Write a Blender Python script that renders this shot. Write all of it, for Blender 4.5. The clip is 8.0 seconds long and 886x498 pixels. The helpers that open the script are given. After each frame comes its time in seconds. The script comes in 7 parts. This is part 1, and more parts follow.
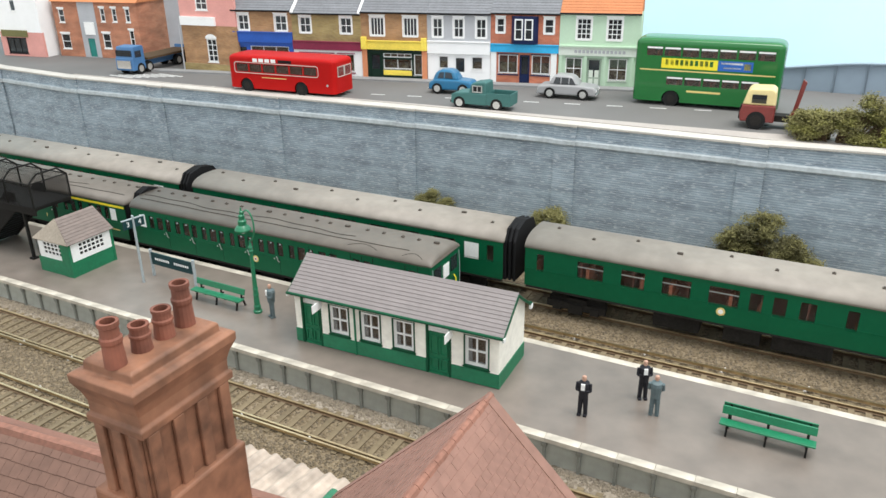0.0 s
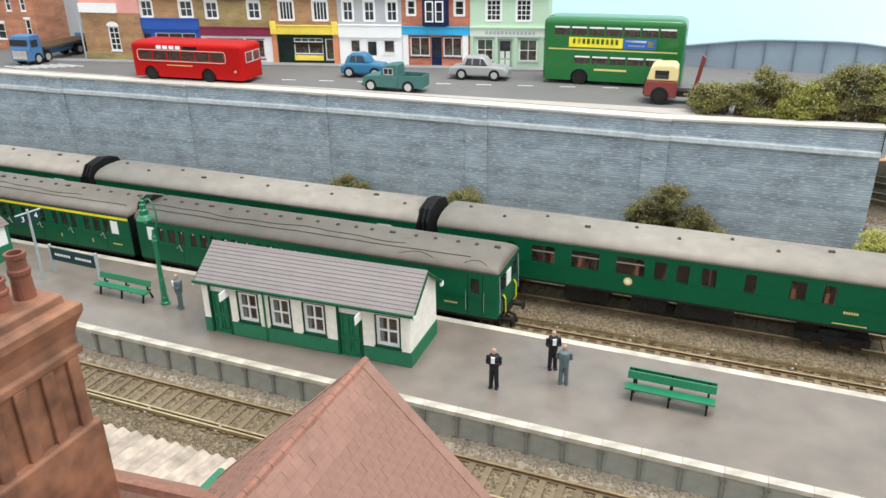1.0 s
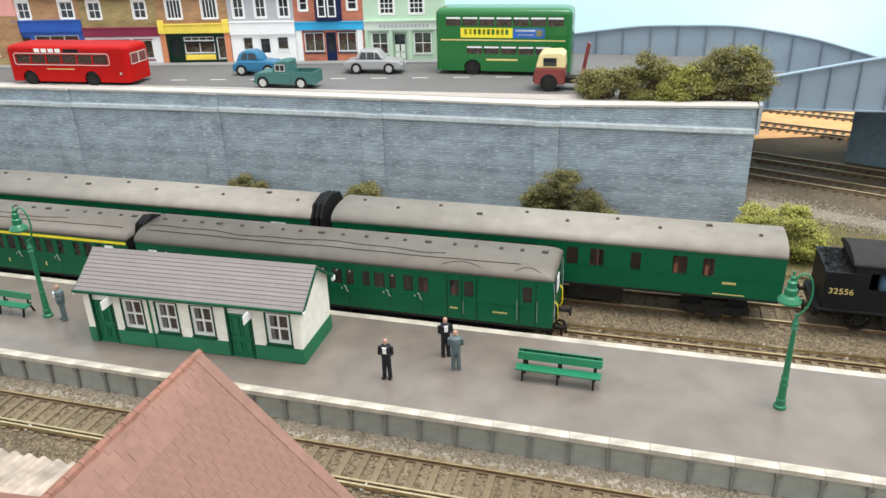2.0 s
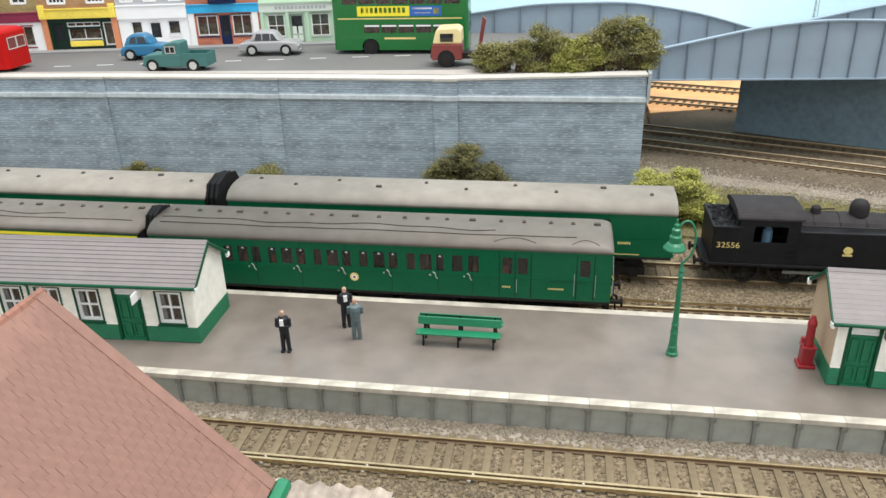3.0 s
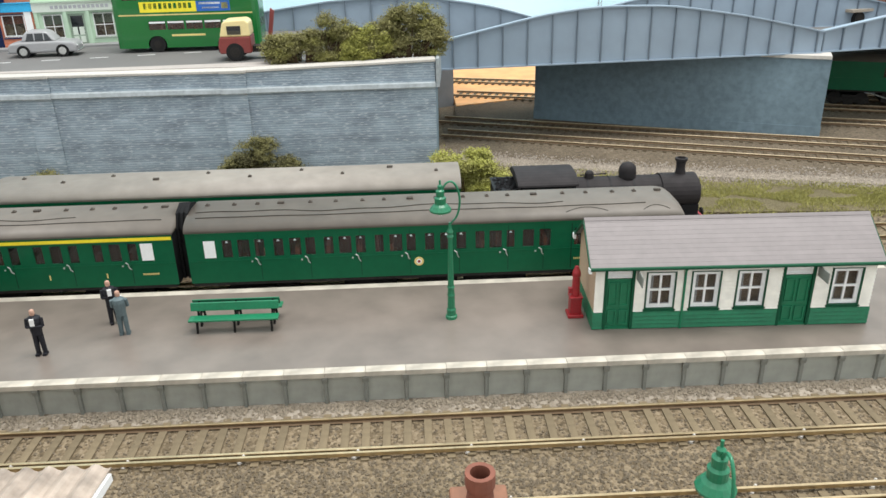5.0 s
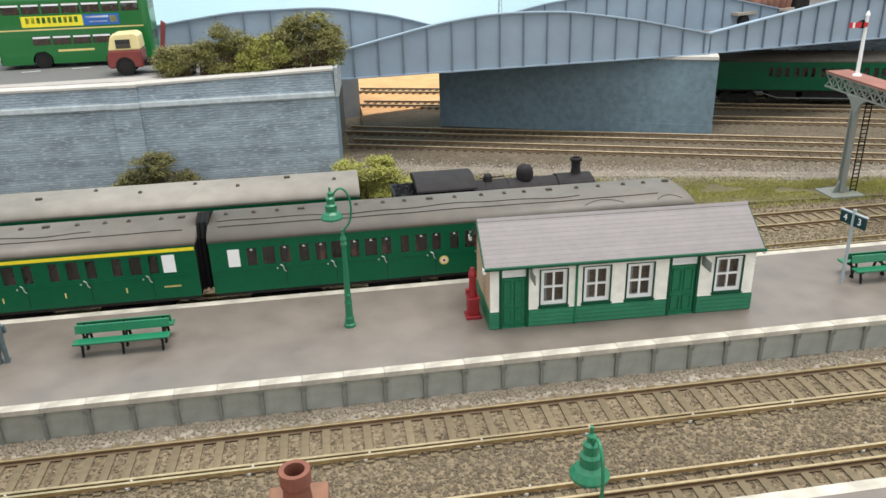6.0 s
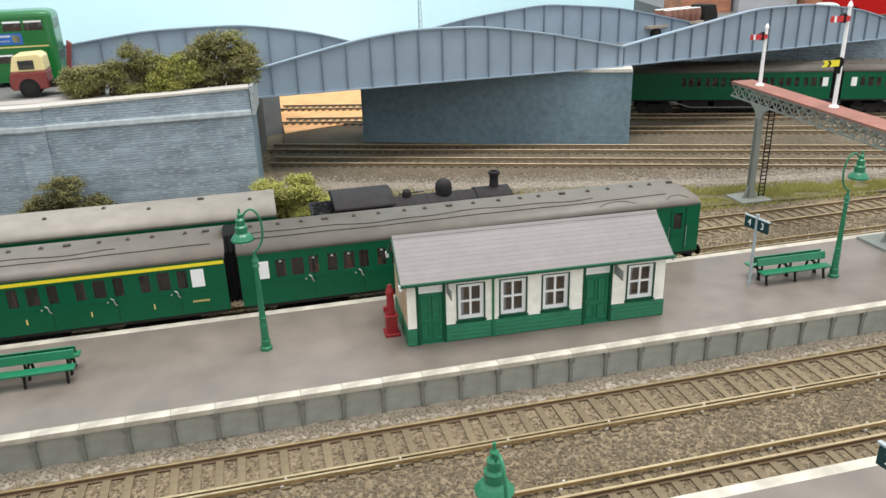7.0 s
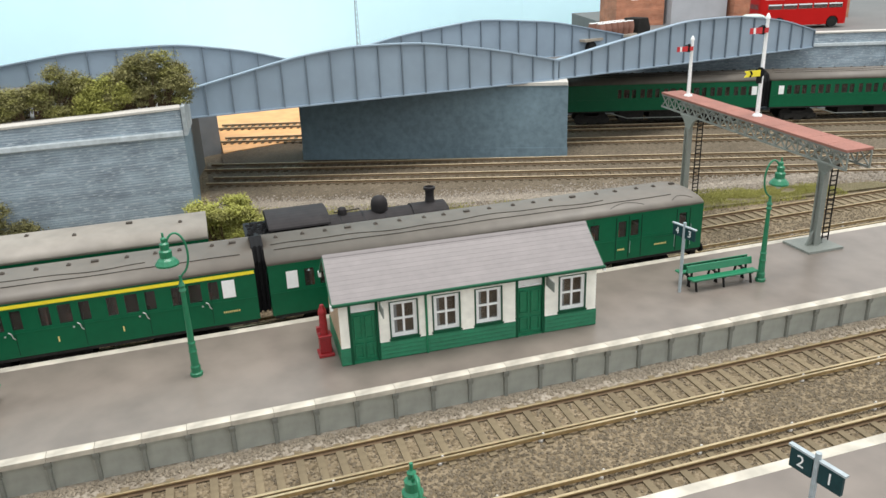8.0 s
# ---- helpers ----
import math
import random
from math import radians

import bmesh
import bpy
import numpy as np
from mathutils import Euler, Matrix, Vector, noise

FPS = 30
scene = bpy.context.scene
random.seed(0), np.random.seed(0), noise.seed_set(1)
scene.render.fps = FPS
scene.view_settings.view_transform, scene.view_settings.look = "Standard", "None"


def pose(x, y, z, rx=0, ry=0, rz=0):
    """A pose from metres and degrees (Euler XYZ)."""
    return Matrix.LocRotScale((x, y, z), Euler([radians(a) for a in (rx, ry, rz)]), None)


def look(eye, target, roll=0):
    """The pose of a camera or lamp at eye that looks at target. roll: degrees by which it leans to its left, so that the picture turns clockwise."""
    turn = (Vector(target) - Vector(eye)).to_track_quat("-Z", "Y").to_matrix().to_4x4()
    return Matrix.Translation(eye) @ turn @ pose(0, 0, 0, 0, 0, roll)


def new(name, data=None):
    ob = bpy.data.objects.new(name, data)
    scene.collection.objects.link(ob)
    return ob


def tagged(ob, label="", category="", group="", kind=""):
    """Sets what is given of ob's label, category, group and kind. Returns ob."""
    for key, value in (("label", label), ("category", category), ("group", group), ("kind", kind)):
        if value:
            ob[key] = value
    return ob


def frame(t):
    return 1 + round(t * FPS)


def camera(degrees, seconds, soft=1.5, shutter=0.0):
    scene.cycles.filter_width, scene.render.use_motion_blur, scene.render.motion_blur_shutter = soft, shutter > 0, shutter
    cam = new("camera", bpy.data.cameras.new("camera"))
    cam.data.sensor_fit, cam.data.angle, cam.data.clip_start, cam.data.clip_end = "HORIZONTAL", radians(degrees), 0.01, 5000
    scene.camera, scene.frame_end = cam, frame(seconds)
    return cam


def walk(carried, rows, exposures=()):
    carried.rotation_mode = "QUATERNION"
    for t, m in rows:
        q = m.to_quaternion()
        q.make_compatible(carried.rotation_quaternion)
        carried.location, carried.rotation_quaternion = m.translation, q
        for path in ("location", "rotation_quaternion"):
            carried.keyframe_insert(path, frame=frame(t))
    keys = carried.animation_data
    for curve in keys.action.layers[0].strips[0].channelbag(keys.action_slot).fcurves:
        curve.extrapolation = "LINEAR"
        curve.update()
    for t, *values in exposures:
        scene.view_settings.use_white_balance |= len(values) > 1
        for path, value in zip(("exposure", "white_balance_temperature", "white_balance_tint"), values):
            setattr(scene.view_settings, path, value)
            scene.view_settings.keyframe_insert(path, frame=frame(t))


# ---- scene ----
cam = camera(60.5, 8.0)
METRES, EYE, TILT, LEAN, TURN = 0.118, 0.2054, 2.10, 0.36, 27.47
ROWS = [
    (0.0, 0.0, 0.0, 0.0, -0.15, -25.0, 0.31),
    (0.5, 0.0627, -0.017, -0.0209, -2.89, -25.43, 0.2),
    (1.0, 0.0951, -0.014, -0.0405, -5.7, -25.82, 0.24),
    (2.5, 0.2931, -0.0722, -0.0996, -15.37, -26.24, 0.7),
    (3.0, 0.3139, -0.1019, -0.1718, -18.56, -26.4, 0.42),
    (3.5, 0.3702, -0.1458, -0.2296, -21.64, -26.37, 0.02),
    (4.0, 0.4331, -0.1722, -0.2703, -24.34, -26.02, -0.06),
    (4.5, 0.5013, -0.2051, -0.3048, -27.22, -25.54, -0.22),
    (6.0, 0.6517, -0.3011, -0.3516, -36.37, -24.23, -0.06),
    (6.5, 0.6867, -0.318, -0.3493, -39.27, -23.75, -0.07),
    (7.0, 0.7161, -0.3371, -0.3466, -41.5, -23.18, -0.12),
    (7.5, 0.7458, -0.3503, -0.3525, -43.65, -22.67, -0.04),
    (8.0, 0.7776, -0.3839, -0.3405, -45.39, -22.13, 0.25),
]
walk(cam, [(t, pose(0, 0, EYE, TILT, LEAN, TURN) @ pose(METRES * x, METRES * y, METRES * z, 90 + pitch, roll, yaw)) for t, x, y, z, yaw, pitch, roll in ROWS],
     exposures=[(0.0, 0.0), (1.0, 0.05), (3.0, 0.0), (4.5, -0.03), (6.0, -0.12), (8.0, -0.12)])

# ---- light: bright exhibition hall, soft light from above ----
world = bpy.data.worlds.new("hall")
scene.world = world
world.use_nodes = True
wn = world.node_tree
wn.nodes["Background"].inputs[0].default_value = (0.93, 0.98, 1.0, 1)
wn.nodes["Background"].inputs[1].default_value = 1.33


def area(name, eye, target, sx, sy, power, colour):
    d = bpy.data.lights.new(name, "AREA")
    d.shape, d.size, d.size_y, d.energy, d.color = "RECTANGLE", sx, sy, power, colour
    ob = new(name, d)
    ob.matrix_world = look(eye, target)
    return ob


area("hall_light", (0.45, 0.3, 1.9), (0.4, 0.4, 0.0), 1.5, 0.7, 43.0, (1.0, 0.98, 0.95))

# ---- materials ----
MM = 0.001


def mat(name, col, rough=0.6, metal=0.0, var=0.12, grain=900.0, big=60.0, bump=0.15, coat=0.0, dist=0.0002):
    m = bpy.data.materials.new(name)
    m.use_nodes = True
    t = m.node_tree
    b = t.nodes["Principled BSDF"]
    tc = t.nodes.new("ShaderNodeTexCoord")
    n1 = t.nodes.new("ShaderNodeTexNoise")
    n1.inputs["Scale"].default_value, n1.inputs["Detail"].default_value = grain, 4
    n2 = t.nodes.new("ShaderNodeTexNoise")
    n2.inputs["Scale"].default_value, n2.inputs["Detail"].default_value = big, 5
    for n in (n1, n2):
        t.links.new(tc.outputs["Object"], n.inputs["Vector"])
    mx = t.nodes.new("ShaderNodeMath")
    mx.operation = "ADD"
    t.links.new(n1.outputs["Fac"], mx.inputs[0])
    t.links.new(n2.outputs["Fac"], mx.inputs[1])
    r = t.nodes.new("ShaderNodeValToRGB")
    r.color_ramp.elements[0].position, r.color_ramp.elements[1].position = 0.35, 0.65
    r.color_ramp.elements[0].color = (*[max(0, c * (1 - var * 1.6)) for c in col], 1)
    r.color_ramp.elements[1].color = (*[min(1, c * (1 + var)) for c in col], 1)
    hf = t.nodes.new("ShaderNodeMath")
    hf.operation = "MULTIPLY"
    hf.inputs[1].default_value = 0.5
    t.links.new(mx.outputs[0], hf.inputs[0])
    t.links.new(hf.outputs[0], r.inputs[0])
    t.links.new(r.outputs[0], b.inputs["Base Color"])
    b.inputs["Roughness"].default_value, b.inputs["Metallic"].default_value = rough, metal
    if max(col) < 0.12 and not metal:
        b.inputs["Specular IOR Level"].default_value = 0.2
    if name == "bus_red":
        b.inputs["Specular IOR Level"].default_value = 0.15
    b.inputs["Coat Weight"].default_value = coat
    if bump:
        bp = t.nodes.new("ShaderNodeBump")
        bp.inputs["Strength"].default_value, bp.inputs["Distance"].default_value = bump, dist
        t.links.new(n1.outputs["Fac"], bp.inputs["Height"])
        t.links.new(bp.outputs[0], b.inputs["Normal"])
    return m


def stone_mat(name, cols, scale, bump=0.8, rough=0.9, big=25.0, dist=0.0006):
    """Loose stone or scatter: cells of several colours with relief."""
    m = bpy.data.materials.new(name)
    m.use_nodes = True
    t = m.node_tree
    b = t.nodes["Principled BSDF"]
    tc = t.nodes.new("ShaderNodeTexCoord")
    v = t.nodes.new("ShaderNodeTexVoronoi")
    v.inputs["Scale"].default_value = scale
    n = t.nodes.new("ShaderNodeTexNoise")
    n.inputs["Scale"].default_value, n.inputs["Detail"].default_value = big, 6
    t.links.new(tc.outputs["Object"], v.inputs["Vector"])
    t.links.new(tc.outputs["Object"], n.inputs["Vector"])
    sep = t.nodes.new("ShaderNodeSeparateColor")
    t.links.new(v.outputs["Color"], sep.inputs[0])
    r = t.nodes.new("ShaderNodeValToRGB")
    while len(r.color_ramp.elements) < len(cols):
        r.color_ramp.elements.new(0.5)
    for i, c in enumerate(cols):
        r.color_ramp.elements[i].position = i / (len(cols) - 1)
        r.color_ramp.elements[i].color = (*c, 1)
    t.links.new(sep.outputs[0], r.inputs[0])
    hs = t.nodes.new("ShaderNodeMix")
    hs.data_type, hs.blend_type = "RGBA", "MULTIPLY"
    hs.inputs[0].default_value = 0.6
    r2 = t.nodes.new("ShaderNodeValToRGB")
    r2.color_ramp.elements[0].position, r2.color_ramp.elements[1].position = 0.3, 0.7
    r2.color_ramp.elements[0].color, r2.color_ramp.elements[1].color = (0.6, 0.57, 0.5, 1), (1.15, 1.12, 1.08, 1)
    t.links.new(n.outputs["Fac"], r2.inputs[0])
    t.links.new(r.outputs[0], hs.inputs[6])
    t.links.new(r2.outputs[0], hs.inputs[7])
    t.links.new(hs.outputs[2], b.inputs["Base Color"])
    b.inputs["Roughness"].default_value = rough
    bp = t.nodes.new("ShaderNodeBump")
    bp.inputs["Strength"].default_value, bp.inputs["Distance"].default_value = bump, dist
    bp.invert = True
    t.links.new(v.outputs["Distance"], bp.inputs["Height"])
    t.links.new(bp.outputs[0], b.inputs["Normal"])
    return m


def brick_mat(name, c1, c2, mortar, course, length, bump=0.6, axis="X", streak=0.0, msize=0.12):
    """Courses of brick on an upright face; sizes in millimetres."""
    m = bpy.data.materials.new(name)
    m.use_nodes = True
    t = m.node_tree
    b = t.nodes["Principled BSDF"]
    tc = t.nodes.new("ShaderNodeTexCoord")
    sp = t.nodes.new("ShaderNodeSeparateXYZ")
    cb = t.nodes.new("ShaderNodeCombineXYZ")
    ad = t.nodes.new("ShaderNodeMath")
    t.links.new(tc.outputs["Object"], sp.inputs[0])
    t.links.new(sp.outputs[0], ad.inputs[0])
    t.links.new(sp.outputs[1], ad.inputs[1])
    t.links.new(ad.outputs[0], cb.inputs[0])
    t.links.new(sp.outputs[2], cb.inputs[1])
    k = t.nodes.new("ShaderNodeTexBrick")
    k.inputs["Scale"].default_value = 1.0
    k.inputs["Brick Width"].default_value, k.inputs["Row Height"].default_value = length * MM, course * MM
    k.inputs["Mortar Size"].default_value = msize * MM
    k.inputs["Color1"].default_value, k.inputs["Color2"].default_value = (*c1, 1), (*c2, 1)
    k.inputs["Mortar"].default_value = (*mortar, 1)
    t.links.new(cb.outputs[0], k.inputs["Vector"])
    n = t.nodes.new("ShaderNodeTexNoise")
    n.inputs["Scale"].default_value, n.inputs["Detail"].default_value = 45.0, 8
    mp = t.nodes.new("ShaderNodeMapping")
    mp.inputs["Scale"].default_value = (1.0, 1.0, 3.0)
    t.links.new(tc.outputs["Object"], mp.inputs[0])
    t.links.new(mp.outputs[0], n.inputs["Vector"])
    r2 = t.nodes.new("ShaderNodeValToRGB")
    r2.color_ramp.elements[0].position, r2.color_ramp.elements[1].position = 0.3, 0.72
    r2.color_ramp.elements[0].color, r2.color_ramp.elements[1].color = (0.6, 0.6, 0.62, 1), (1.3, 1.3, 1.3, 1)
    t.links.new(n.outputs["Fac"], r2.inputs[0])
    hs = t.nodes.new("ShaderNodeMix")
    hs.data_type, hs.blend_type = "RGBA", "MULTIPLY"
    hs.inputs[0].default_value = 0.85
    t.links.new(k.outputs["Color"], hs.inputs[6])
    t.links.new(r2.outputs[0], hs.inputs[7])
    last = hs.outputs[2]
    if streak:
        # dry-brushed pale flecks lying along the courses
        n3 = t.nodes.new("ShaderNodeTexNoise")
        n3.inputs["Scale"].default_value, n3.inputs["Detail"].default_value = 210.0, 4
        mp3 = t.nodes.new("ShaderNodeMapping")
        mp3.inputs["Scale"].default_value = (1.0, 1.0, 6.0)
        t.links.new(tc.outputs["Object"], mp3.inputs[0])
        t.links.new(mp3.outputs[0], n3.inputs["Vector"])
        r3 = t.nodes.new("ShaderNodeValToRGB")
        r3.color_ramp.elements[0].position, r3.color_ramp.elements[1].position = 0.54, 0.66
        r3.color_ramp.elements[0].color, r3.color_ramp.elements[1].color = (0, 0, 0, 1), (streak, streak, streak, 1)
        t.links.new(n3.outputs["Fac"], r3.inputs[0])
        m2 = t.nodes.new("ShaderNodeMix")
        m2.data_type = "RGBA"
        m2.inputs[7].default_value = (0.52, 0.57, 0.61, 1)
        t.links.new(r3.outputs[0], m2.inputs[0])
        t.links.new(last, m2.inputs[6])
        last = m2.outputs[2]
    t.links.new(last, b.inputs["Base Color"])
    b.inputs["Roughness"].default_value = 0.85
    bp = t.nodes.new("ShaderNodeBump")
    bp.invert = True
    bp.inputs["Strength"].default_value, bp.inputs["Distance"].default_value = bump, 0.0003
    t.links.new(k.outputs["Fac"], bp.inputs["Height"])
    t.links.new(bp.outputs[0], b.inputs["Normal"])
    return m


def glass_mat(name, tint=(0.9, 0.95, 0.95), alpha=0.35, rough=0.08):
    m = bpy.data.materials.new(name)
    m.use_nodes = True
    t = m.node_tree
    b = t.nodes["Principled BSDF"]
    b.inputs["Base Color"].default_value = (*tint, 1)
    b.inputs["Roughness"].default_value = rough
    b.inputs["Alpha"].default_value = alpha
    return m


def random_mat(name, col, amount, rough=0.85, grain=900.0, bump=0.3, var=0.12):
    """Pieces that differ a little from one another in tone."""
    m = mat(name, col, rough, var=var, grain=grain, bump=bump)
    t = m.node_tree
    b = t.nodes["Principled BSDF"]
    src = b.inputs["Base Color"].links[0].from_socket
    oi = t.nodes.new("ShaderNodeObjectInfo")
    ge = t.nodes.new("ShaderNodeNewGeometry")
    ad = t.nodes.new("ShaderNodeMath")
    ad.operation = "ADD"
    t.links.new(oi.outputs["Random"], ad.inputs[0])
    t.links.new(ge.outputs["Random Per Island"], ad.inputs[1])
    mr = t.nodes.new("ShaderNodeMapRange")
    mr.inputs[1].default_value, mr.inputs[2].default_value = 0.0, 2.0
    mr.inputs[3].default_value, mr.inputs[4].default_value = 1 - amount, 1 + amount
    t.links.new(ad.outputs[0], mr.inputs[0])
    hv = t.nodes.new("ShaderNodeHueSaturation")
    t.links.new(mr.outputs[0], hv.inputs["Value"])
    t.links.new(src, hv.inputs["Color"])
    t.links.new(hv.outputs[0], b.inputs["Base Color"])
    return m


M = dict(
    tarmac=mat("platform_tarmac", (0.196, 0.164, 0.14), 0.36, var=0.15, grain=70, big=15, bump=0.03),
    coping=random_mat("white_edging", (0.52, 0.475, 0.4), 0.07, 0.75, 130, var=0.2),
    conc=random_mat("grey_concrete", (0.37, 0.378, 0.335), 0.06, 0.8, 200),
    # panel concrete darkened: the shade at the post edges is put into the colour
    conc_shaded=mat("shaded_concrete_post", (0.22, 0.225, 0.2), 0.8),
    ballast=stone_mat("ballast", [(0.09, 0.066, 0.037), (0.195, 0.148, 0.09), (0.275, 0.218, 0.145), (0.14, 0.105, 0.062)], 900, 0.9),
    chips=stone_mat("pale_chippings", [(0.2, 0.165, 0.125), (0.38, 0.335, 0.28), (0.29, 0.25, 0.2), (0.16, 0.13, 0.095)], 700, 1.0),
    grit=stone_mat("yard_ballast", [(0.08, 0.06, 0.038), (0.16, 0.127, 0.088), (0.12, 0.093, 0.062), (0.21, 0.172, 0.125)], 750, 1.0),
    sleeper=random_mat("sleeper", (0.19, 0.147, 0.088), 0.22, 0.9, 500),
    darktie=random_mat("dark_sleeper", (0.105, 0.08, 0.05), 0.25, 0.9, 500),
    earth=stone_mat("dark_earth", [(0.06, 0.042, 0.026), (0.11, 0.078, 0.048), (0.08, 0.056, 0.035)], 900, 0.8),
    rail=mat("rail_steel", (0.62, 0.49, 0.3), 0.34, 0.9, var=0.15, grain=400, bump=0.05),
    rust=mat("rusty_rail_side", (0.15, 0.095, 0.05), 0.8),
    road=mat("asphalt", (0.155, 0.15, 0.145), 0.8, var=0.1, grain=1400, big=18, bump=0.2),
    paving=mat("paving", (0.42, 0.38, 0.35), 0.85, var=0.08),
    pavegrey=mat("grey_pavement", (0.27, 0.27, 0.27), 0.85, var=0.08),
    line=mat("road_paint", (0.62, 0.62, 0.6), 0.8),
    bluebrick=brick_mat("blue_brick", (0.29, 0.355, 0.405), (0.365, 0.44, 0.495), (0.215, 0.265, 0.31), 1.6, 400.0, 0.5, streak=0.85, msize=0.22),
    bluecoping=mat("blue_grey_stone", (0.37, 0.405, 0.42), 0.8, var=0.18, grain=300, big=40),
    capstone=mat("pale_capstone", (0.55, 0.52, 0.475), 0.8, var=0.1),
    bridge=mat("bridge_grey_paint", (0.275, 0.345, 0.42), 0.45, var=0.06, grain=60, big=14, bump=0.02),
    # ribs in a darker tone of the plate grey
    bridgerib=mat("bridge_rib_dark", (0.15, 0.19, 0.23), 0.5, var=0.04),
    abut=mat("abutment_grey", (0.23, 0.245, 0.26), 0.8, var=0.1, grain=80, big=20, bump=0.05),
    pier=mat("pier_render", (0.165, 0.235, 0.28), 0.75, var=0.17, grain=200, big=14, bump=0.3),
    green=mat("southern_green", (0.004, 0.1, 0.043), 0.36, var=0.06, grain=300, bump=0.0, coat=0.05),
    greenlt=mat("platform_green", (0.008, 0.165, 0.075), 0.5, var=0.12, grain=500, bump=0.1),
    lampgreen=mat("lamp_green", (0.01, 0.17, 0.078), 0.4, var=0.12, coat=0.2),
    rooflight=mat("coach_roof_grey", (0.275, 0.245, 0.21), 0.55, var=0.1, grain=120, big=30, bump=0.06),
    roofdark=mat("coach_roof_brown_grey", (0.145, 0.125, 0.104), 0.5, var=0.1, grain=120, big=30, bump=0.06),
    ventgrey=mat("ventilator_grey", (0.085, 0.072, 0.06), 0.6, var=0.2),
    black=mat("black", (0.01, 0.01, 0.011), 0.8, var=0.2),
    dirt=mat("underframe", (0.022, 0.02, 0.018), 0.8, var=0.3),
    loco=mat("loco_black", (0.012, 0.012, 0.014), 0.5, var=0.25, grain=200, big=30),
    # a little lighter than the loco black
    locotop=mat("loco_top_dark_grey", (0.03, 0.026, 0.027), 0.65, var=0.2, grain=200, big=30),
    maroon=mat("compartment_red", (0.26, 0.1, 0.075), 0.8),
    tan=mat("seat_tan", (0.6, 0.2, 0.115), 0.8),
    glass=glass_mat("window_glass", (0.07, 0.065, 0.06), 0.32, 0.05),
    clearglass=glass_mat("coach_glass", (0.08, 0.07, 0.06), 0.16, 0.05),
    lampglass=glass_mat("clear_lamp_glass", (0.8, 0.82, 0.8), 0.5, 0.1),
    glassd=glass_mat("dark_glass", (0.03, 0.035, 0.04), 0.8, 0.06),
    white=mat("white_paint", (0.87, 0.87, 0.86), 0.5, var=0.04),
    cream=mat("cream_boards", (0.86, 0.83, 0.745), 0.6, var=0.08, grain=300),
    creamd=mat("tan_cream", (0.5, 0.36, 0.24), 0.7, var=0.1),
    slate=random_mat("slate_grey", (0.225, 0.2, 0.197), 0.1, 0.6, 300, 0.15, 0.05),
    slateb=random_mat("grey_slate", (0.19, 0.195, 0.21), 0.12, 0.7, 500, 0.2),
    brass=mat("brass", (0.75, 0.62, 0.32), 0.35, 0.7),
    gold=mat("gold_lettering", (0.75, 0.6, 0.22), 0.5),
    yellow=mat("yellow_line", (0.85, 0.72, 0.03), 0.45, var=0.05),
    red=mat("signal_red", (0.55, 0.02, 0.025), 0.4, var=0.06),
    busred=mat("bus_red", (0.43, 0.006, 0.005), 0.5, var=0.04),
    busgreen=mat("bus_green", (0.008, 0.14, 0.028), 0.25, var=0.04, coat=0.3),
    hydrant=mat("hydrant_red", (0.3, 0.015, 0.02), 0.4, var=0.15),
    terracotta=mat("terracotta", (0.25, 0.113, 0.063), 0.65, var=0.38, grain=260, big=90, bump=0.2),
    terrad=mat("terracotta_pot", (0.22, 0.075, 0.045), 0.7, var=0.35, grain=200, big=70),
    tile=random_mat("plain_tile", (0.25, 0.135, 0.103), 0.07, 0.75, 400, 0.15),
    ridge=mat("ridge_tile", (0.25, 0.115, 0.08), 0.8, var=0.2),
    corr=mat("corrugated_sheet", (0.44, 0.36, 0.295), 0.6, var=0.3, grain=200, big=70, bump=0.1),
    gantrygrey=mat("gantry_grey", (0.23, 0.245, 0.22), 0.55, var=0.1),
    gantryred=mat("walkway_red_brown", (0.29, 0.12, 0.09), 0.75, var=0.15),
    iron=mat("dark_iron", (0.012, 0.011, 0.01), 0.75, var=0.2),
    tyre=mat("tyre", (0.015, 0.015, 0.015), 0.8),
    chrome=mat("chrome", (0.7, 0.7, 0.7), 0.25, 1.0, var=0.03, bump=0),
    wood=mat("plywood", (0.74, 0.37, 0.14), 0.6, var=0.1, grain=60),
    skin=mat("painted_flesh", (0.5, 0.3, 0.22), 0.6),
    suit=mat("painted_dark_suit", (0.02, 0.02, 0.025), 0.6),
    greysuit=mat("painted_grey_suit", (0.1, 0.14, 0.15), 0.6),
    sky=mat("painted_sky_board", (0.58, 0.84, 0.92), 0.9, var=0.02, grain=20, big=2, bump=0),
    grass=stone_mat("static_grass", [(0.1, 0.082, 0.04), (0.15, 0.13, 0.058), (0.19, 0.155, 0.09), (0.12, 0.1, 0.05)], 1400, 1.0, big=60),
    leafy=random_mat("leaf_yellow_green", (0.3, 0.29, 0.085), 0.28, 0.85, 1500),
    leafd=random_mat("leaf_olive", (0.225, 0.21, 0.08), 0.3, 0.85, 1500),
    silver=mat("dull_silver", (0.55, 0.55, 0.53), 0.35, 0.5),
    palepost=mat("pale_blue_grey_post", (0.36, 0.41, 0.43), 0.5, var=0.12),
    signteal=mat("dark_teal_sign", (0.012, 0.045, 0.05), 0.45),
    busglass=glass_mat("bus_glass", (0.09, 0.07, 0.06), 0.5, 0.08),
    slatebrown=random_mat("brown_grey_slate", (0.2, 0.158, 0.14), 0.1, 0.7, 300, 0.15),
    hiptan=mat("dull_tan", (0.36, 0.31, 0.25), 0.75, var=0.15),
    rustyhead=mat("dull_rail_head", (0.5, 0.4, 0.26), 0.45, 0.4, var=0.2),
